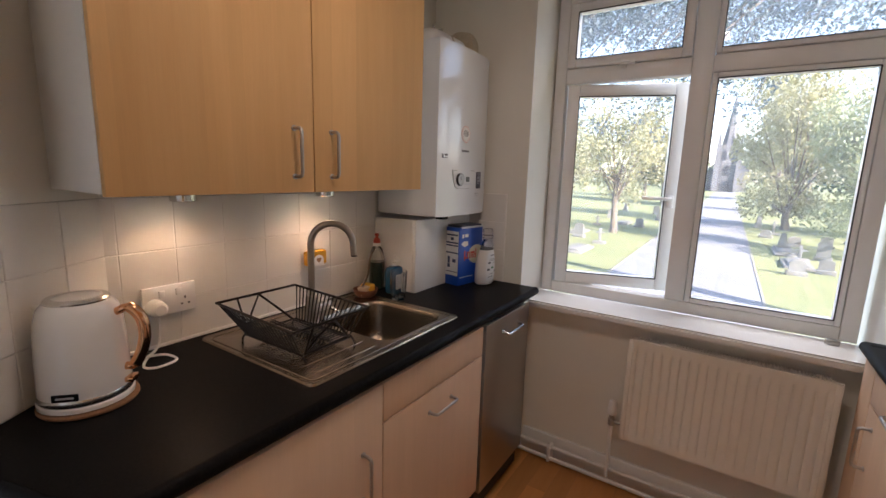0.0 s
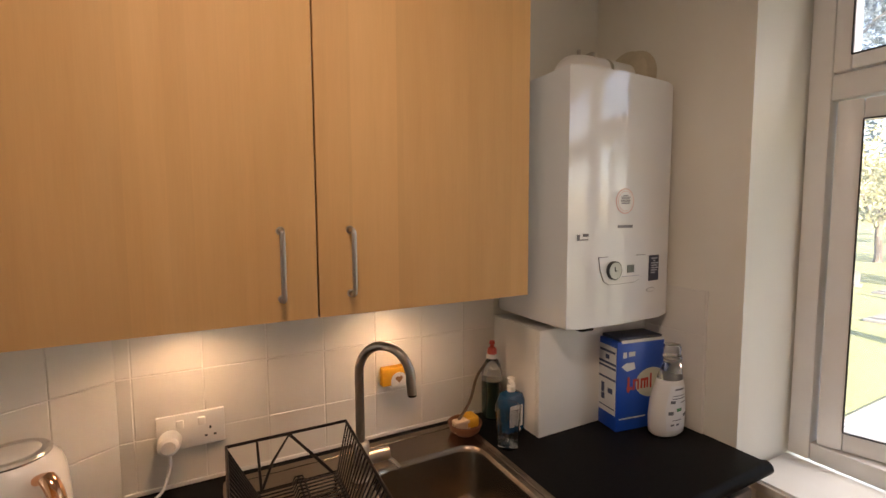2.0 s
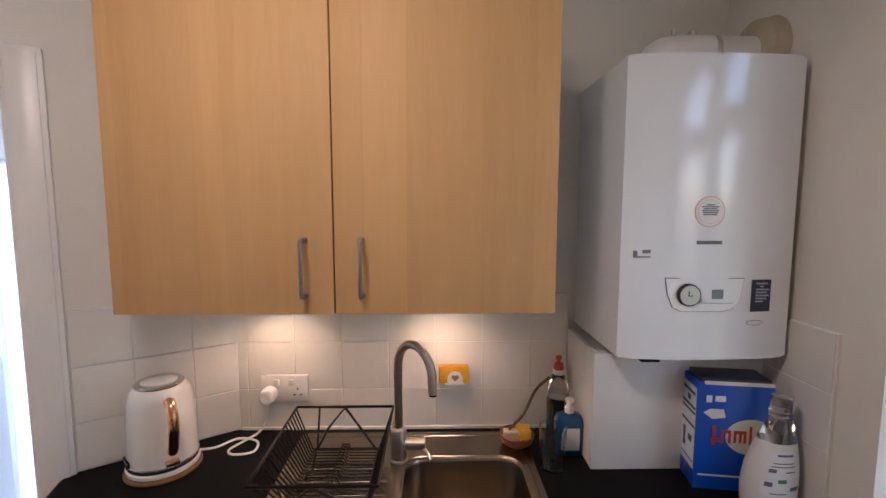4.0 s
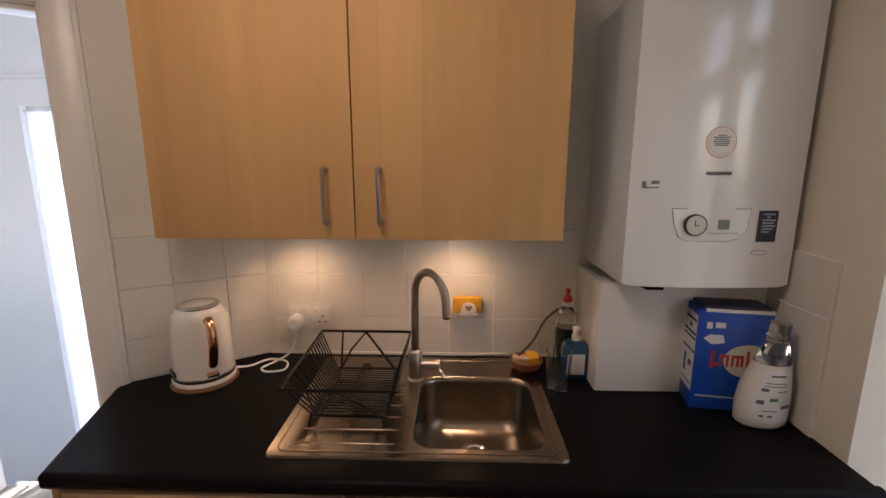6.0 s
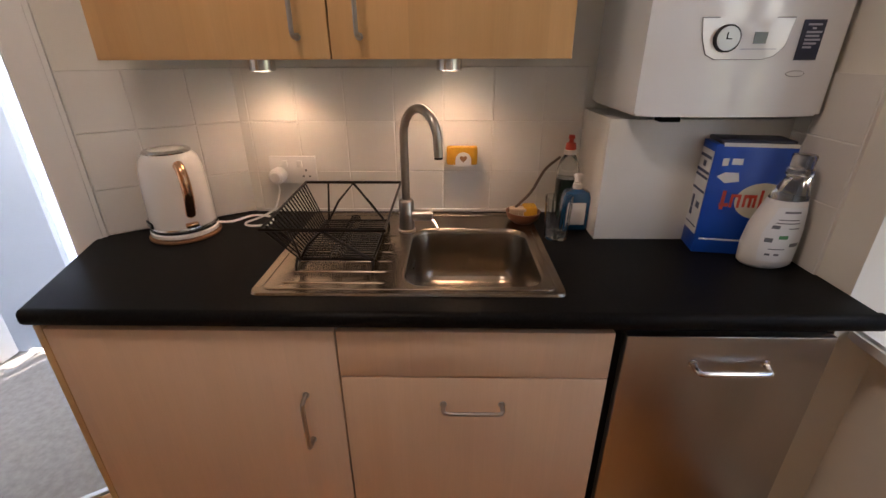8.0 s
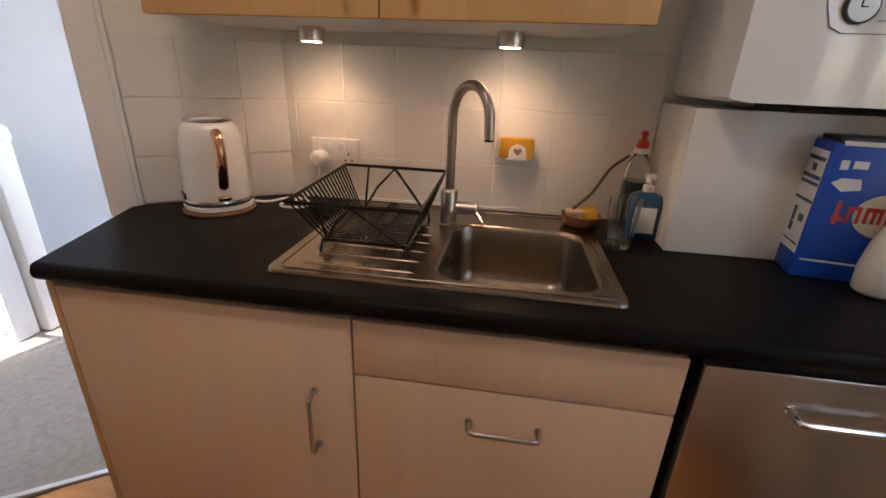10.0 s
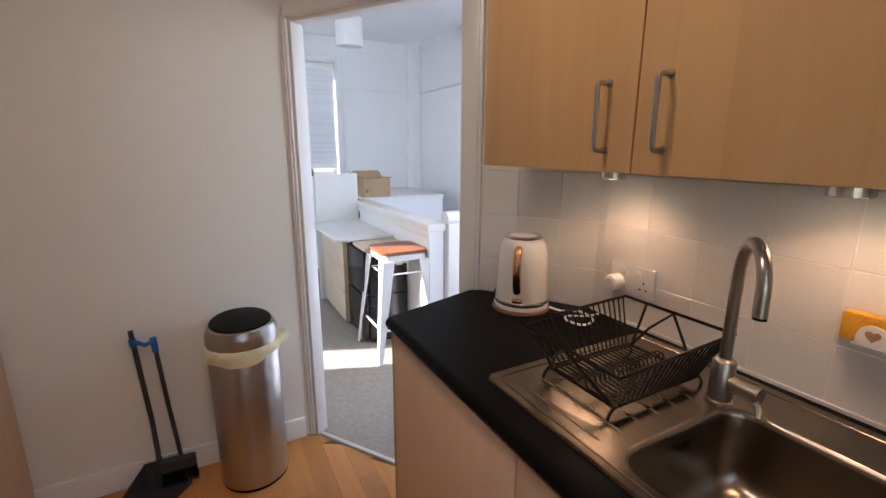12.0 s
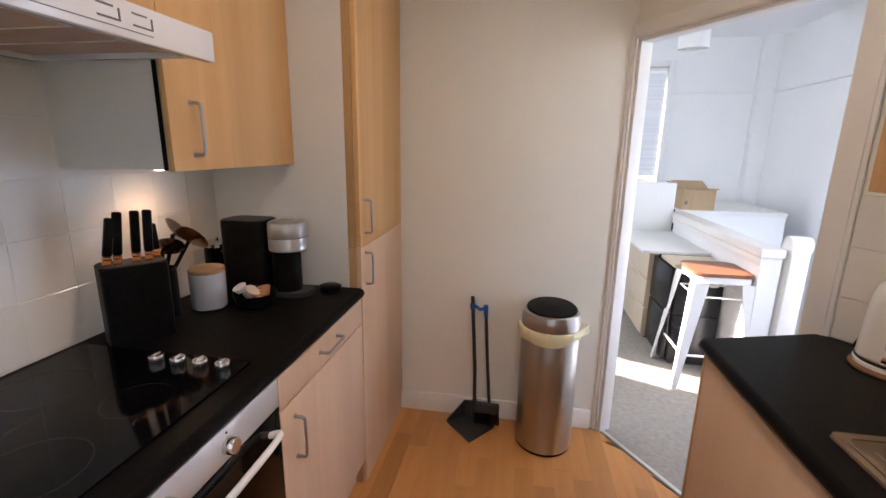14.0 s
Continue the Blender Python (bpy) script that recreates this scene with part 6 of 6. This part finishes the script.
through_.inputs["Color"].default_value = (0.9, 0.93, 1.0, 1)
mix_ = NET.node_tree.nodes.new("ShaderNodeMixShader")
mix_.inputs[0].default_value = 0.85
NET.node_tree.links.new(NET.node_tree.nodes["Principled BSDF"].outputs[0], mix_.inputs[1])
NET.node_tree.links.new(through_.outputs[0], mix_.inputs[2])
NET.node_tree.links.new(mix_.outputs[0], NET.node_tree.nodes["Material Output"].inputs[0])
nc = thing("net_curtain", (RX0 - 0.02, (LY0 + LY1) / 2, LZ1 - 0.02), "white gathered net curtain over the landing window", "curtain")
folds = [(LY0 + 0.012 + (LY1 - LY0 - 0.024) * i / 120, 0.008 * math.sin(i * 0.63) + 0.004 * math.sin(i * 0.27)) for i in range(121)]
rings = [[(RX0 - 0.022 + d * k, y, z) for y, d in folds] + [(RX0 - 0.0205 + d * k, y, z) for y, d in folds[::-1]] for z, k in ((LZ0 + 0.012, 1.0), (LZ1 - 0.03, 0.7))]
part("net", loft(rings), NET, nc, smooth=60)
part("rod", tube([(RX0 - 0.021, LY0 + 0.001, LZ1 - 0.024), (RX0 - 0.021, LY1 - 0.001, LZ1 - 0.024)], 0.006, 10), WHITE_PLASTIC, nc)
single("window_sill_2", box(-1.66, -0.5, -3.60, -3.46, 1.07, 1.10, 0.004), ROOM_PAINT, "white painted ledge below the far window", "sill", "structure")

# ---- outside: churchyard seen through the window ----
GZ = -1.6
GRASS = material("spring_grass", (0.15, 0.185, 0.06), 0.9, second=(0.25, 0.245, 0.11), scale=0.5, amount=0.7, bump=0.6, bump_scale=4)
ROAD = material("worn_asphalt", (0.19, 0.19, 0.20), 0.85, second=(0.25, 0.25, 0.25), scale=0.7, bump=0.3, bump_scale=30)
KERB = material("pale_kerb_stone", (0.30, 0.285, 0.22), 0.85, second=(0.24, 0.22, 0.18), scale=3)
STONE = material("weathered_gravestone", (0.24, 0.235, 0.21), 0.9, second=(0.13, 0.13, 0.115), scale=4, bump=0.5, bump_scale=20)
CHURCH = material("grey_church_stone", (0.17, 0.17, 0.18), 0.9, second=(0.10, 0.10, 0.10), scale=0.6, bump=0.4)
SLATE = material("slate_roof", (0.10, 0.11, 0.13), 0.6, second=(0.07, 0.08, 0.09), scale=1)
DARKGLASS = material("dark_leaded_glass", (0.03, 0.035, 0.04), 0.3, second=(0.05, 0.05, 0.06), scale=3)
BARK = material("grey_bark", (0.2, 0.17, 0.13), 0.95, second=(0.11, 0.09, 0.07), scale=6, stretch=(1, 1, 0.2), bump=0.8, bump_scale=12)
single("ground", (lambda b: b)(prism([(-900, -900), (900, -900), (900, 1800), (-900, 1800)], GZ - 0.2, GZ)), GRASS, "mown churchyard grass", "ground", "structure")
rx = lambda y: -1.0 - (y - 13) * 0.0085
bm = bmesh.new()
ys = [2.7, 8, 13, 20, 30, 45, 60, 80, 104, 145]
rings = [[(rx(y) - 2.0, y, GZ + 0.004), (rx(y) + 2.0, y, GZ + 0.004), (rx(y) + 2.0, y, GZ + 0.02), (rx(y), y, GZ + 0.05), (rx(y) - 2.0, y, GZ + 0.02)] for y in ys]
loft(rings, bm)
single("road", bm, ROAD, "worn grey asphalt drive to the church", "road", "structure")
for sx in (-2.06, 2.0):
    loft_k = [[(rx(y) + sx, y, GZ + 0.001), (rx(y) + sx + 0.06, y, GZ + 0.001), (rx(y) + sx + 0.06, y, GZ + 0.035), (rx(y) + sx, y, GZ + 0.035)] for y in ys]
    single("kerb", loft(loft_k), KERB, "low pale stone kerb along the drive", "kerb", "structure")


def leaf_mat(name, a, b):
    m = material(name, a, 0.6, second=b, scale=1.2, amount=0.8)
    nt, nodes = m.node_tree, m.node_tree.nodes
    thin, mix = nodes.new("ShaderNodeBsdfTranslucent"), nodes.new("ShaderNodeMixShader")
    base = nodes["Principled BSDF"]
    nt.links.new(base.inputs["Base Color"].links[0].from_socket, thin.inputs["Color"])
    mix.inputs[0].default_value = 0.45
    nt.links.new(base.outputs[0], mix.inputs[1])
    nt.links.new(thin.outputs[0], mix.inputs[2])
    nt.links.new(mix.outputs[0], nodes["Material Output"].inputs[0])
    return m


YELLOW_GREEN = leaf_mat("young_yellow_green_leaf", (0.42, 0.39, 0.22), (0.29, 0.30, 0.15))
PALE_GREEN = leaf_mat("pale_green_leaf", (0.38, 0.40, 0.24), (0.26, 0.31, 0.16))
DEEP_GREEN = leaf_mat("deep_green_leaf", (0.05, 0.075, 0.04), (0.08, 0.11, 0.05))
# Blue cast of the shade is put into the near tree's leaf colour.
SHADE_BLUE = leaf_mat("shade_tinted_leaf", (0.11, 0.155, 0.185), (0.16, 0.21, 0.23))
rng = np.random.default_rng(7)


def leaves(centres, radii, count, size, mat, parent):
    """Many small tilted leaf quads in uneven clumps."""
    centres, radii = np.array(centres, float), np.array(radii, float)
    pick = rng.choice(len(centres), count, p=radii ** 2 / (radii ** 2).sum())
    d = rng.normal(size=(count, 3))
    d /= np.linalg.norm(d, axis=1)[:, None]
    p = centres[pick] + d * (radii[pick] * rng.uniform(0.35, 1.0, count) ** 0.6)[:, None] * np.array([1, 1, 0.85])
    u = rng.normal(size=(count, 3))
    u /= np.linalg.norm(u, axis=1)[:, None]
    v = np.cross(u, rng.normal(size=(count, 3)))
    v /= np.linalg.norm(v, axis=1)[:, None]
    s = size * rng.uniform(0.6, 1.4, count)[:, None]
    quad = np.stack([p - u * s, p + v * s * 0.55, p + u * s, p - v * s * 0.55], 1).reshape(-1, 3) - np.array(WORLD[parent.name].translation)
    me = bpy.data.meshes.new("crown")
    me.from_pydata(quad.tolist(), [], np.arange(count * 4).reshape(-1, 4).tolist())
    me.materials.append(mat)
    ob = new("crown", me)
    ob.parent = parent
    WORLD[ob.name] = WORLD[parent.name]
    return ob


def tree(x, y, height, spread, trunk, mat, label, count=5000, size=0.12, clear=0.2, limbs=9):
    t = thing("tree", (x, y, GZ), label, "tree", "churchyard trees")
    fork = GZ + height * clear
    bm = tube([(x, y, GZ - 0.1), (x + 0.03, y, GZ + 0.3), (x - 0.04, y, fork), (x, y, fork + height * 0.25)], [trunk * 1.0, trunk * 0.7, trunk * 0.6, trunk * 0.3], 10)
    centres, radii = [], []
    for i in range(limbs):
        a = 2 * math.pi * i / limbs + rng.uniform(-0.3, 0.3)
        out, up_ = spread * rng.uniform(0.45, 0.8), height * rng.uniform(max(0.12, clear + 0.06), 0.9)
        if i % 3 == 0:
            out *= 0.45
        tip = Vector((x + out * math.cos(a), y + out * math.sin(a), GZ + up_))
        base = Vector((x, y, fork + height * rng.uniform(-0.02, 0.12)))
        mid = base.lerp(tip, 0.5) + Vector((0, 0, height * 0.05))
        tube([base, mid, tip], [trunk * 0.22, trunk * 0.11, trunk * 0.03], 6, bm=bm)
        for q, r_ in ((tip, 0.34), (mid.lerp(tip, 0.4), 0.3), (tip + Vector((rng.uniform(-1, 1), rng.uniform(-1, 1), rng.uniform(-0.6, 0.5))) * spread * 0.28, 0.24)):
            tube([mid, q], [trunk * 0.08, trunk * 0.02], 5, bm=bm)
            centres.append(q), radii.append(spread * r_ * rng.uniform(0.75, 1.15))
    part("trunk", bm, BARK, t)
    leaves(centres, radii, count, size, mat, t)
    return t


tree(-5.4, 25.8, 8.8, 4.0, 0.26, YELLOW_GREEN, "spreading yellow-green tree among the gravestones", 9000, 0.085, 0.2, 17)
tree(-12.0, 38.0, 9.0, 4.6, 0.3, YELLOW_GREEN, "tall pale tree at the back of the churchyard", 4200, 0.14)
tree(-17.0, 30.0, 8.0, 4.4, 0.3, DEEP_GREEN, "dark green tree by the churchyard wall", 3500, 0.14)
tree(5.0, 24.5, 7.6, 3.3, 0.3, PALE_GREEN, "tall silvery green tree beside the drive", 13000, 0.085, 0.08, 19)
tree(3.0, 36.0, 11.0, 4.2, 0.34, YELLOW_GREEN, "tall yellow-green tree beside the drive", 12000, 0.11, 0.06, 19)
tree(3.6, 56.0, 14.0, 5.0, 0.36, YELLOW_GREEN, "tall yellowish tree further along the drive", 7000, 0.18, 0.05, 15)
tree(9.0, 34.0, 11.0, 4.6, 0.3, PALE_GREEN, "broad pale green tree behind the graves", 8000, 0.12, 0.05, 15)
tree(-7.5, 62.0, 12.0, 5.0, 0.36, DEEP_GREEN, "dark tree beside the church", 4500, 0.2)
tree(-12.5, 80.0, 13.0, 6.5, 0.4, DEEP_GREEN, "far dark tree near the church", 4000, 0.26)
tree(9.5, 88.0, 14.0, 7.0, 0.4, DEEP_GREEN, "far dark tree beyond the drive", 4000, 0.26)
# a near tree hangs its branches across the upper panes
nt_ = thing("overhanging_tree", (5.6, 11.5, GZ), "near tree with dark branches hanging over the drive", "tree")
bm = tube([(5.6, 11.5, GZ - 0.1), (5.5, 11.5, 1.0), (5.2, 11.5, 4.0), (4.6, 11.5, 7.0)], [0.36, 0.3, 0.26, 0.2], 10)
centres, radii = [], []
for i in range(44):
    x = -7.0 + 11.5 * (i + rng.uniform(-0.3, 0.3)) / 43
    tip = Vector((x, 10.5 + rng.uniform(-1.5, 2.0), 3.9 + rng.uniform(-0.5, 1.7) + (0.4 if x > 2 else 0)))
    base = Vector((min(4.9, x + 3.0), 11.5, 6.4))
    tube([Vector((4.8, 11.5, 6.0)), base, base.lerp(tip, 0.6) + Vector((0, 0, 0.2)), tip], [0.08, 0.05, 0.025, 0.008], 5, bm=bm)
    centres += [tip, base.lerp(tip, 0.7), tip + Vector((0.4, 0.2, 0.6)), tip + Vector((-0.3, 0.4, 1.3))]
    radii += [0.6 * rng.uniform(0.6, 1.2), 0.75, 0.8, 0.9]
for x, y, z, r_ in ((-1.2, 10.5, 3.1, 0.4), (-1.7, 10.3, 2.8, 0.35), (-2.2, 10.6, 3.2, 0.45), (-2.6, 10.4, 2.6, 0.3), (-1.4, 10.7, 2.4, 0.25), (-3.1, 10.6, 2.7, 0.35), (-2.0, 10.2, 2.3, 0.2), (-0.5, 10.4, 3.3, 0.4), (0.1, 10.8, 3.1, 0.45), (0.0, 10.3, 2.7, 0.35), (0.5, 10.6, 3.4, 0.4), (-0.2, 11.0, 3.7, 0.5), (1.4, 10.5, 3.7, 0.35), (2.1, 10.4, 3.5, 0.35), (2.6, 10.6, 3.8, 0.4), (-3.0, 10.4, 3.2, 0.4), (-3.6, 10.6, 3.0, 0.35), (-4.4, 10.5, 3.4, 0.45)):
    tube([Vector((min(4.9, x + 2.0), 11.5, 6.0)), Vector((x + 0.5, 11.0, z + 1.2)), Vector((x, y, z - 0.2))], [0.03, 0.015, 0.005], 5, bm=bm)
    centres.append(Vector((x, y, z))), radii.append(r_)
part("trunk", bm, BARK, nt_)
leaves(centres, radii, 62000, 0.04, SHADE_BLUE, nt_)


def gravestone(x, y, h, w, kind_, rz):
    g = thing("gravestone", (x, y, GZ), "weathered grey gravestone standing in the grass", "gravestone", "gravestones in the churchyard", rz)
    m_ = pose(x, y, GZ, 0, 0, rz)
    bm = box(-w * 0.65, w * 0.65, -0.16, 0.16, -0.05, 0.14, 0.02)
    bm.transform(m_)
    part("plinth", bm, STONE, g)
    if kind_ == 0:
        pts = [(-w / 2, 0.14), (w / 2, 0.14), (w / 2, h * 0.8)] + [(w / 2 * math.cos(radians(a)), h * 0.8 + h * 0.2 * math.sin(radians(a))) for a in range(20, 180, 20)] + [(-w / 2, h * 0.8)]
        bm = prism(pts, -0.05, 0.05)
        bm.transform(Matrix(((1, 0, 0, 0), (0, 0, 1, 0), (0, 1, 0, 0), (0, 0, 0, 1))))
    elif kind_ == 1:
        bm = box(-0.06, 0.06, -0.05, 0.05, 0.14, h * 1.2, 0.01)
        box(-w * 0.45, w * 0.45, -0.045, 0.045, h * 0.8, h * 0.92, 0.01, bm=bm)
    else:
        bm = loft([[(a * s_, b * s_, z_) for a, b in ((-1, -1), (1, -1), (1, 1), (-1, 1))] for s_, z_ in ((0.17, 0.14), (0.15, h * 0.5), (0.10, h * 1.1), (0.02, h * 1.25))])
    bm.transform(m_)
    part("headstone", bm, STONE, g)
    return g


for i, (x, y) in enumerate(((2.2, 18.6), (2.9, 19.5), (2.4, 22), (3.2, 23), (2.1, 25.5), (2.7, 27), (1.9, 30), (2.4, 32), (5.0, 20), (1.8, 36), (3.9, 27.5), (5.2, 30),
                            (-5.0, 21), (-6.4, 22.5), (-7.5, 19.5), (-5.8, 27), (-4.6, 30), (-6.9, 29), (-8.4, 25), (-9.6, 22), (-4.4, 36), (-7.5, 35), (-10.5, 30), (-5.4, 42), (-8.5, 44), (-11.5, 26), (-4.0, 48))):
    gravestone(x + rng.uniform(-0.2, 0.2), y, rng.uniform(0.45, 0.8), rng.uniform(0.36, 0.5), (0, 0, 1, 0, 2)[i % 5], rng.uniform(-14, 14))
for i, (x, y) in enumerate(((2.3, 20.8), (2.2, 24.0), (3.6, 15.6), (-5.2, 18.5), (-7.0, 24.5), (-6.0, 31.5))):
    bm = box(x - 0.45, x + 0.45, y - 1.0, y + 1.0, GZ - 0.02, GZ + 0.1, 0.03)
    box(x - 0.3, x + 0.3, y - 0.85, y + 0.85, GZ + 0.1, GZ + 0.16, 0.03, bm=bm)
    tagged(single("grave_slab", bm, STONE, "low grey stone grave slab in the grass", "grave slab", at=(x, y, GZ)), group="grave slabs")

ch = thing("church", (-2.6, 152, GZ), "distant grey stone church with a tall spire", "church")
cxx, cyy = -2.6, 150.0
part("tower", box(cxx - 2.6, cxx + 2.6, cyy - 2.6, cyy + 2.6, GZ, GZ + 13, 0.1), CHURCH, ch)
for a in (-1, 1):
    for b in (-1, 1):
        part("buttress", loft([[(cxx + a * 2.6 + s_ * u, cyy + b * 2.6 + s_ * v, z_) for u, v in ((-1, -1), (1, -1), (1, 1), (-1, 1))] for s_, z_ in ((0.7, GZ), (0.6, GZ + 7), (0.4, GZ + 12.5), (0.3, GZ + 14), (0.02, GZ + 17))]), CHURCH, ch)
part("spire", loft([[(cxx + r_ * math.cos(math.pi / 8 + i * math.pi / 4), cyy + r_ * math.sin(math.pi / 8 + i * math.pi / 4), z_) for i in range(8)] for r_, z_ in ((2.2, GZ + 13), (1.8, GZ + 15), (0.06, GZ + 27))]), CHURCH, ch)
part("nave", box(cxx - 5.0, cxx + 5.0, cyy + 2.6, cyy + 24, GZ, GZ + 6), CHURCH, ch)
part("nave_roof", loft([[(cxx - 5.4, y, GZ + 6), (cxx + 5.4, y, GZ + 6), (cxx, y, GZ + 11)] for y in (cyy + 2.6, cyy + 24.5)]), SLATE, ch)
arch = lambda w_, h_: [(-w_, 0), (w_, 0), (w_, h_ * 0.6), (w_ * 0.6, h_ * 0.85), (0, h_), (-w_ * 0.6, h_ * 0.85), (-w_, h_ * 0.6)]
for nm, x_, z_, w_, h_, mt in (("door", cxx, GZ, 1.0, 3.2, DARKGLASS), ("west_window", cxx, GZ + 4.6, 0.8, 2.8, DARKGLASS), ("belfry_opening", cxx - 0.9, GZ + 9, 0.45, 2.6, DARKGLASS), ("belfry_opening", cxx + 0.9, GZ + 9, 0.45, 2.6, DARKGLASS)):
    bm = prism(arch(w_, h_), 0, 0.15)
    bm.transform(Matrix(((1, 0, 0, x_), (0, 0, -1, cyy - 2.58), (0, 1, 0, z_), (0, 0, 0, 1))))
    part(nm, bm, mt, ch)
wl = thing("far_hedge", (0, 200, GZ), "distant dark line of woodland trees", "woodland")
tagged(wl, kind="stuff")
centres = [(x, 200 + rng.uniform(-8, 8), GZ + rng.uniform(2, 8)) for x in np.linspace(-200, 200, 110)]
leaves(centres, [rng.uniform(4, 7) for _ in centres], 14000, 0.7, DEEP_GREEN, wl)

# ---- tiles, last ----
def tiles(owner, count, rows, place, thick=0.008):
    """Rows of glazed tiles on a wall; place(s, z) gives the pose of a tile's lower corner."""
    cache = {}
    for z0, z1 in rows:
        for s0, s1 in count:
            key = (round(s1 - s0, 4), round(z1 - z0, 4))
            if key not in cache:
                bm = box(0.0008, key[0] - 0.0008, -thick, 0, 0.0008, key[1] - 0.0008)
                top = [e for e in bm.edges if all(abs(v.co.y + thick) < 1e-6 for v in e.verts)]
                bmesh.ops.bevel(bm, geom=top, offset=0.0016, segments=1, affect="EDGES")
                cache[key] = mesh_of(bm, "tile", TILE)
            ob = new("tile", cache[key])
            ob.parent = owner
            ob.matrix_basis = WORLD[owner.name].inverted() @ place(s0, z0) @ pose(0, 0, 0, random.uniform(-0.2, 0.2), 0, random.uniform(-0.2, 0.2))


def spans(edges):
    return [(a, b) for a, b in zip(edges, edges[1:]) if b - a > 0.01]


TR = [(0.912, 1.042), (1.042, 1.1945), (1.1945, 1.347)]
g1 = single("trim_grout_west", box(XW + 0.0005, XW + 0.0077, 0.61, 1.652, 0.90, 1.342), GROUT, "pale grouted tile splashback behind the sink", "splashback", "structure")
tiles(g1, spans([0.612, 0.645, 0.7915, 0.939, 1.0865, 1.234, 1.3825, 1.532, 1.652]), TR, lambda s, z: pose(XW + 0.001, s, z, 0, 0, 90))
bm = box(0.899, 1.30, -0.0055, -0.0005, 0.90, 1.342, m=DOOR)
g2 = single("trim_grout_door", bm, GROUT, "pale grouted tiles behind the kettle", "splashback", "structure")
tiles(g2, spans([0.9, 1.035, 1.179, 1.3]), TR, lambda s, z: DOOR @ pose(s, -0.001, z))
g3 = single("trim_grout_north", box(XW + 0.01, -0.835, YN - 0.0077, YN - 0.0005, 0.90, 1.342), GROUT, "pale grouted tiles beside the boiler", "splashback", "structure")
tiles(g3, spans([-1.26, -1.135, -0.988, -0.838]), [(0.912, 1.07), (1.07, 1.206), (1.206, 1.342)], lambda s, z: pose(s, YN - 0.001, z, 0, 0, 0))
g4 = single("trim_grout_east", box(XE - 0.0077, XE - 0.0005, 0.15, 2.10, 0.90, 1.64), GROUT, "pale grouted tile splashback behind the hob", "splashback", "structure")
tiles(g4, spans([-2.10, -1.95, -1.80, -1.65, -1.5, -1.35, -1.2, -1.05, -0.90, -0.75, -0.6, -0.45, -0.3, -0.15]), [(0.912, 1.068), (1.068, 1.218), (1.218, 1.368), (1.368, 1.518), (1.518, 1.638)], lambda s, z: pose(XE - 0.001, -s, z, 0, 0, -90))

# ---- floorboards, last ----
BOARD = material("beech_floorboard", (0.60, 0.285, 0.09), 0.36, second=(0.45, 0.18, 0.045), scale=2.6, amount=0.7, stretch=(11, 0.8, 1), piece=0.17, bump=0.03, bump_scale=30, rough_var=0.06)
fl_ob = bpy.data.objects["floor"]
meshes = {}
x = XW + 0.005
while x < XE - 0.02:
    w = 0.088
    y = -0.47 - random.uniform(0, 0.5)
    while y < 2.22:
        ln = random.choice((0.42, 0.5, 0.58))
        y0, y1 = max(y, -0.468), min(y + ln, 2.218)
        y += ln
        w_ = min(w, XE - x)
        # boards end along the slanting wall
        edge = lambda xx: -0.47 + (-0.56 - xx) * 0.832 / 0.555 + 0.006 if xx < -0.56 else -0.468
        if y1 <= edge(x + w_) + 0.02:
            continue
        if y0 < edge(x):
            cut = [(0.0003, min(max(edge(x), y0), y1)), (w_ - 0.0003, min(max(edge(x + w_), y0), y1)), (w_ - 0.0003, y1), (0.0003, y1)]
            if cut[0][1] >= y1 - 1e-4:
                cut = cut[1:3] + [(0.0003 + w_ * (edge(x) - y1) / max(1e-6, edge(x) - edge(x + w_)), y1)]
            bm = prism([(u, v - y0) for u, v in cut], -0.012, 0.0)
            ob = new("floorboard", mesh_of(bm, "floorboard", BOARD))
        else:
            key = (round(w_, 3), round(y1 - y0, 3))
            if key[1] < 0.02:
                continue
            if key not in meshes:
                meshes[key] = mesh_of(box(0.0003, key[0] - 0.0003, 0.0003, key[1] - 0.0003, -0.012, 0.0), "floorboard", BOARD)
            ob = new("floorboard", meshes[key])
        ob.parent = fl_ob
        ob.matrix_basis = Matrix.Translation((x, y0, 0))
    x += w
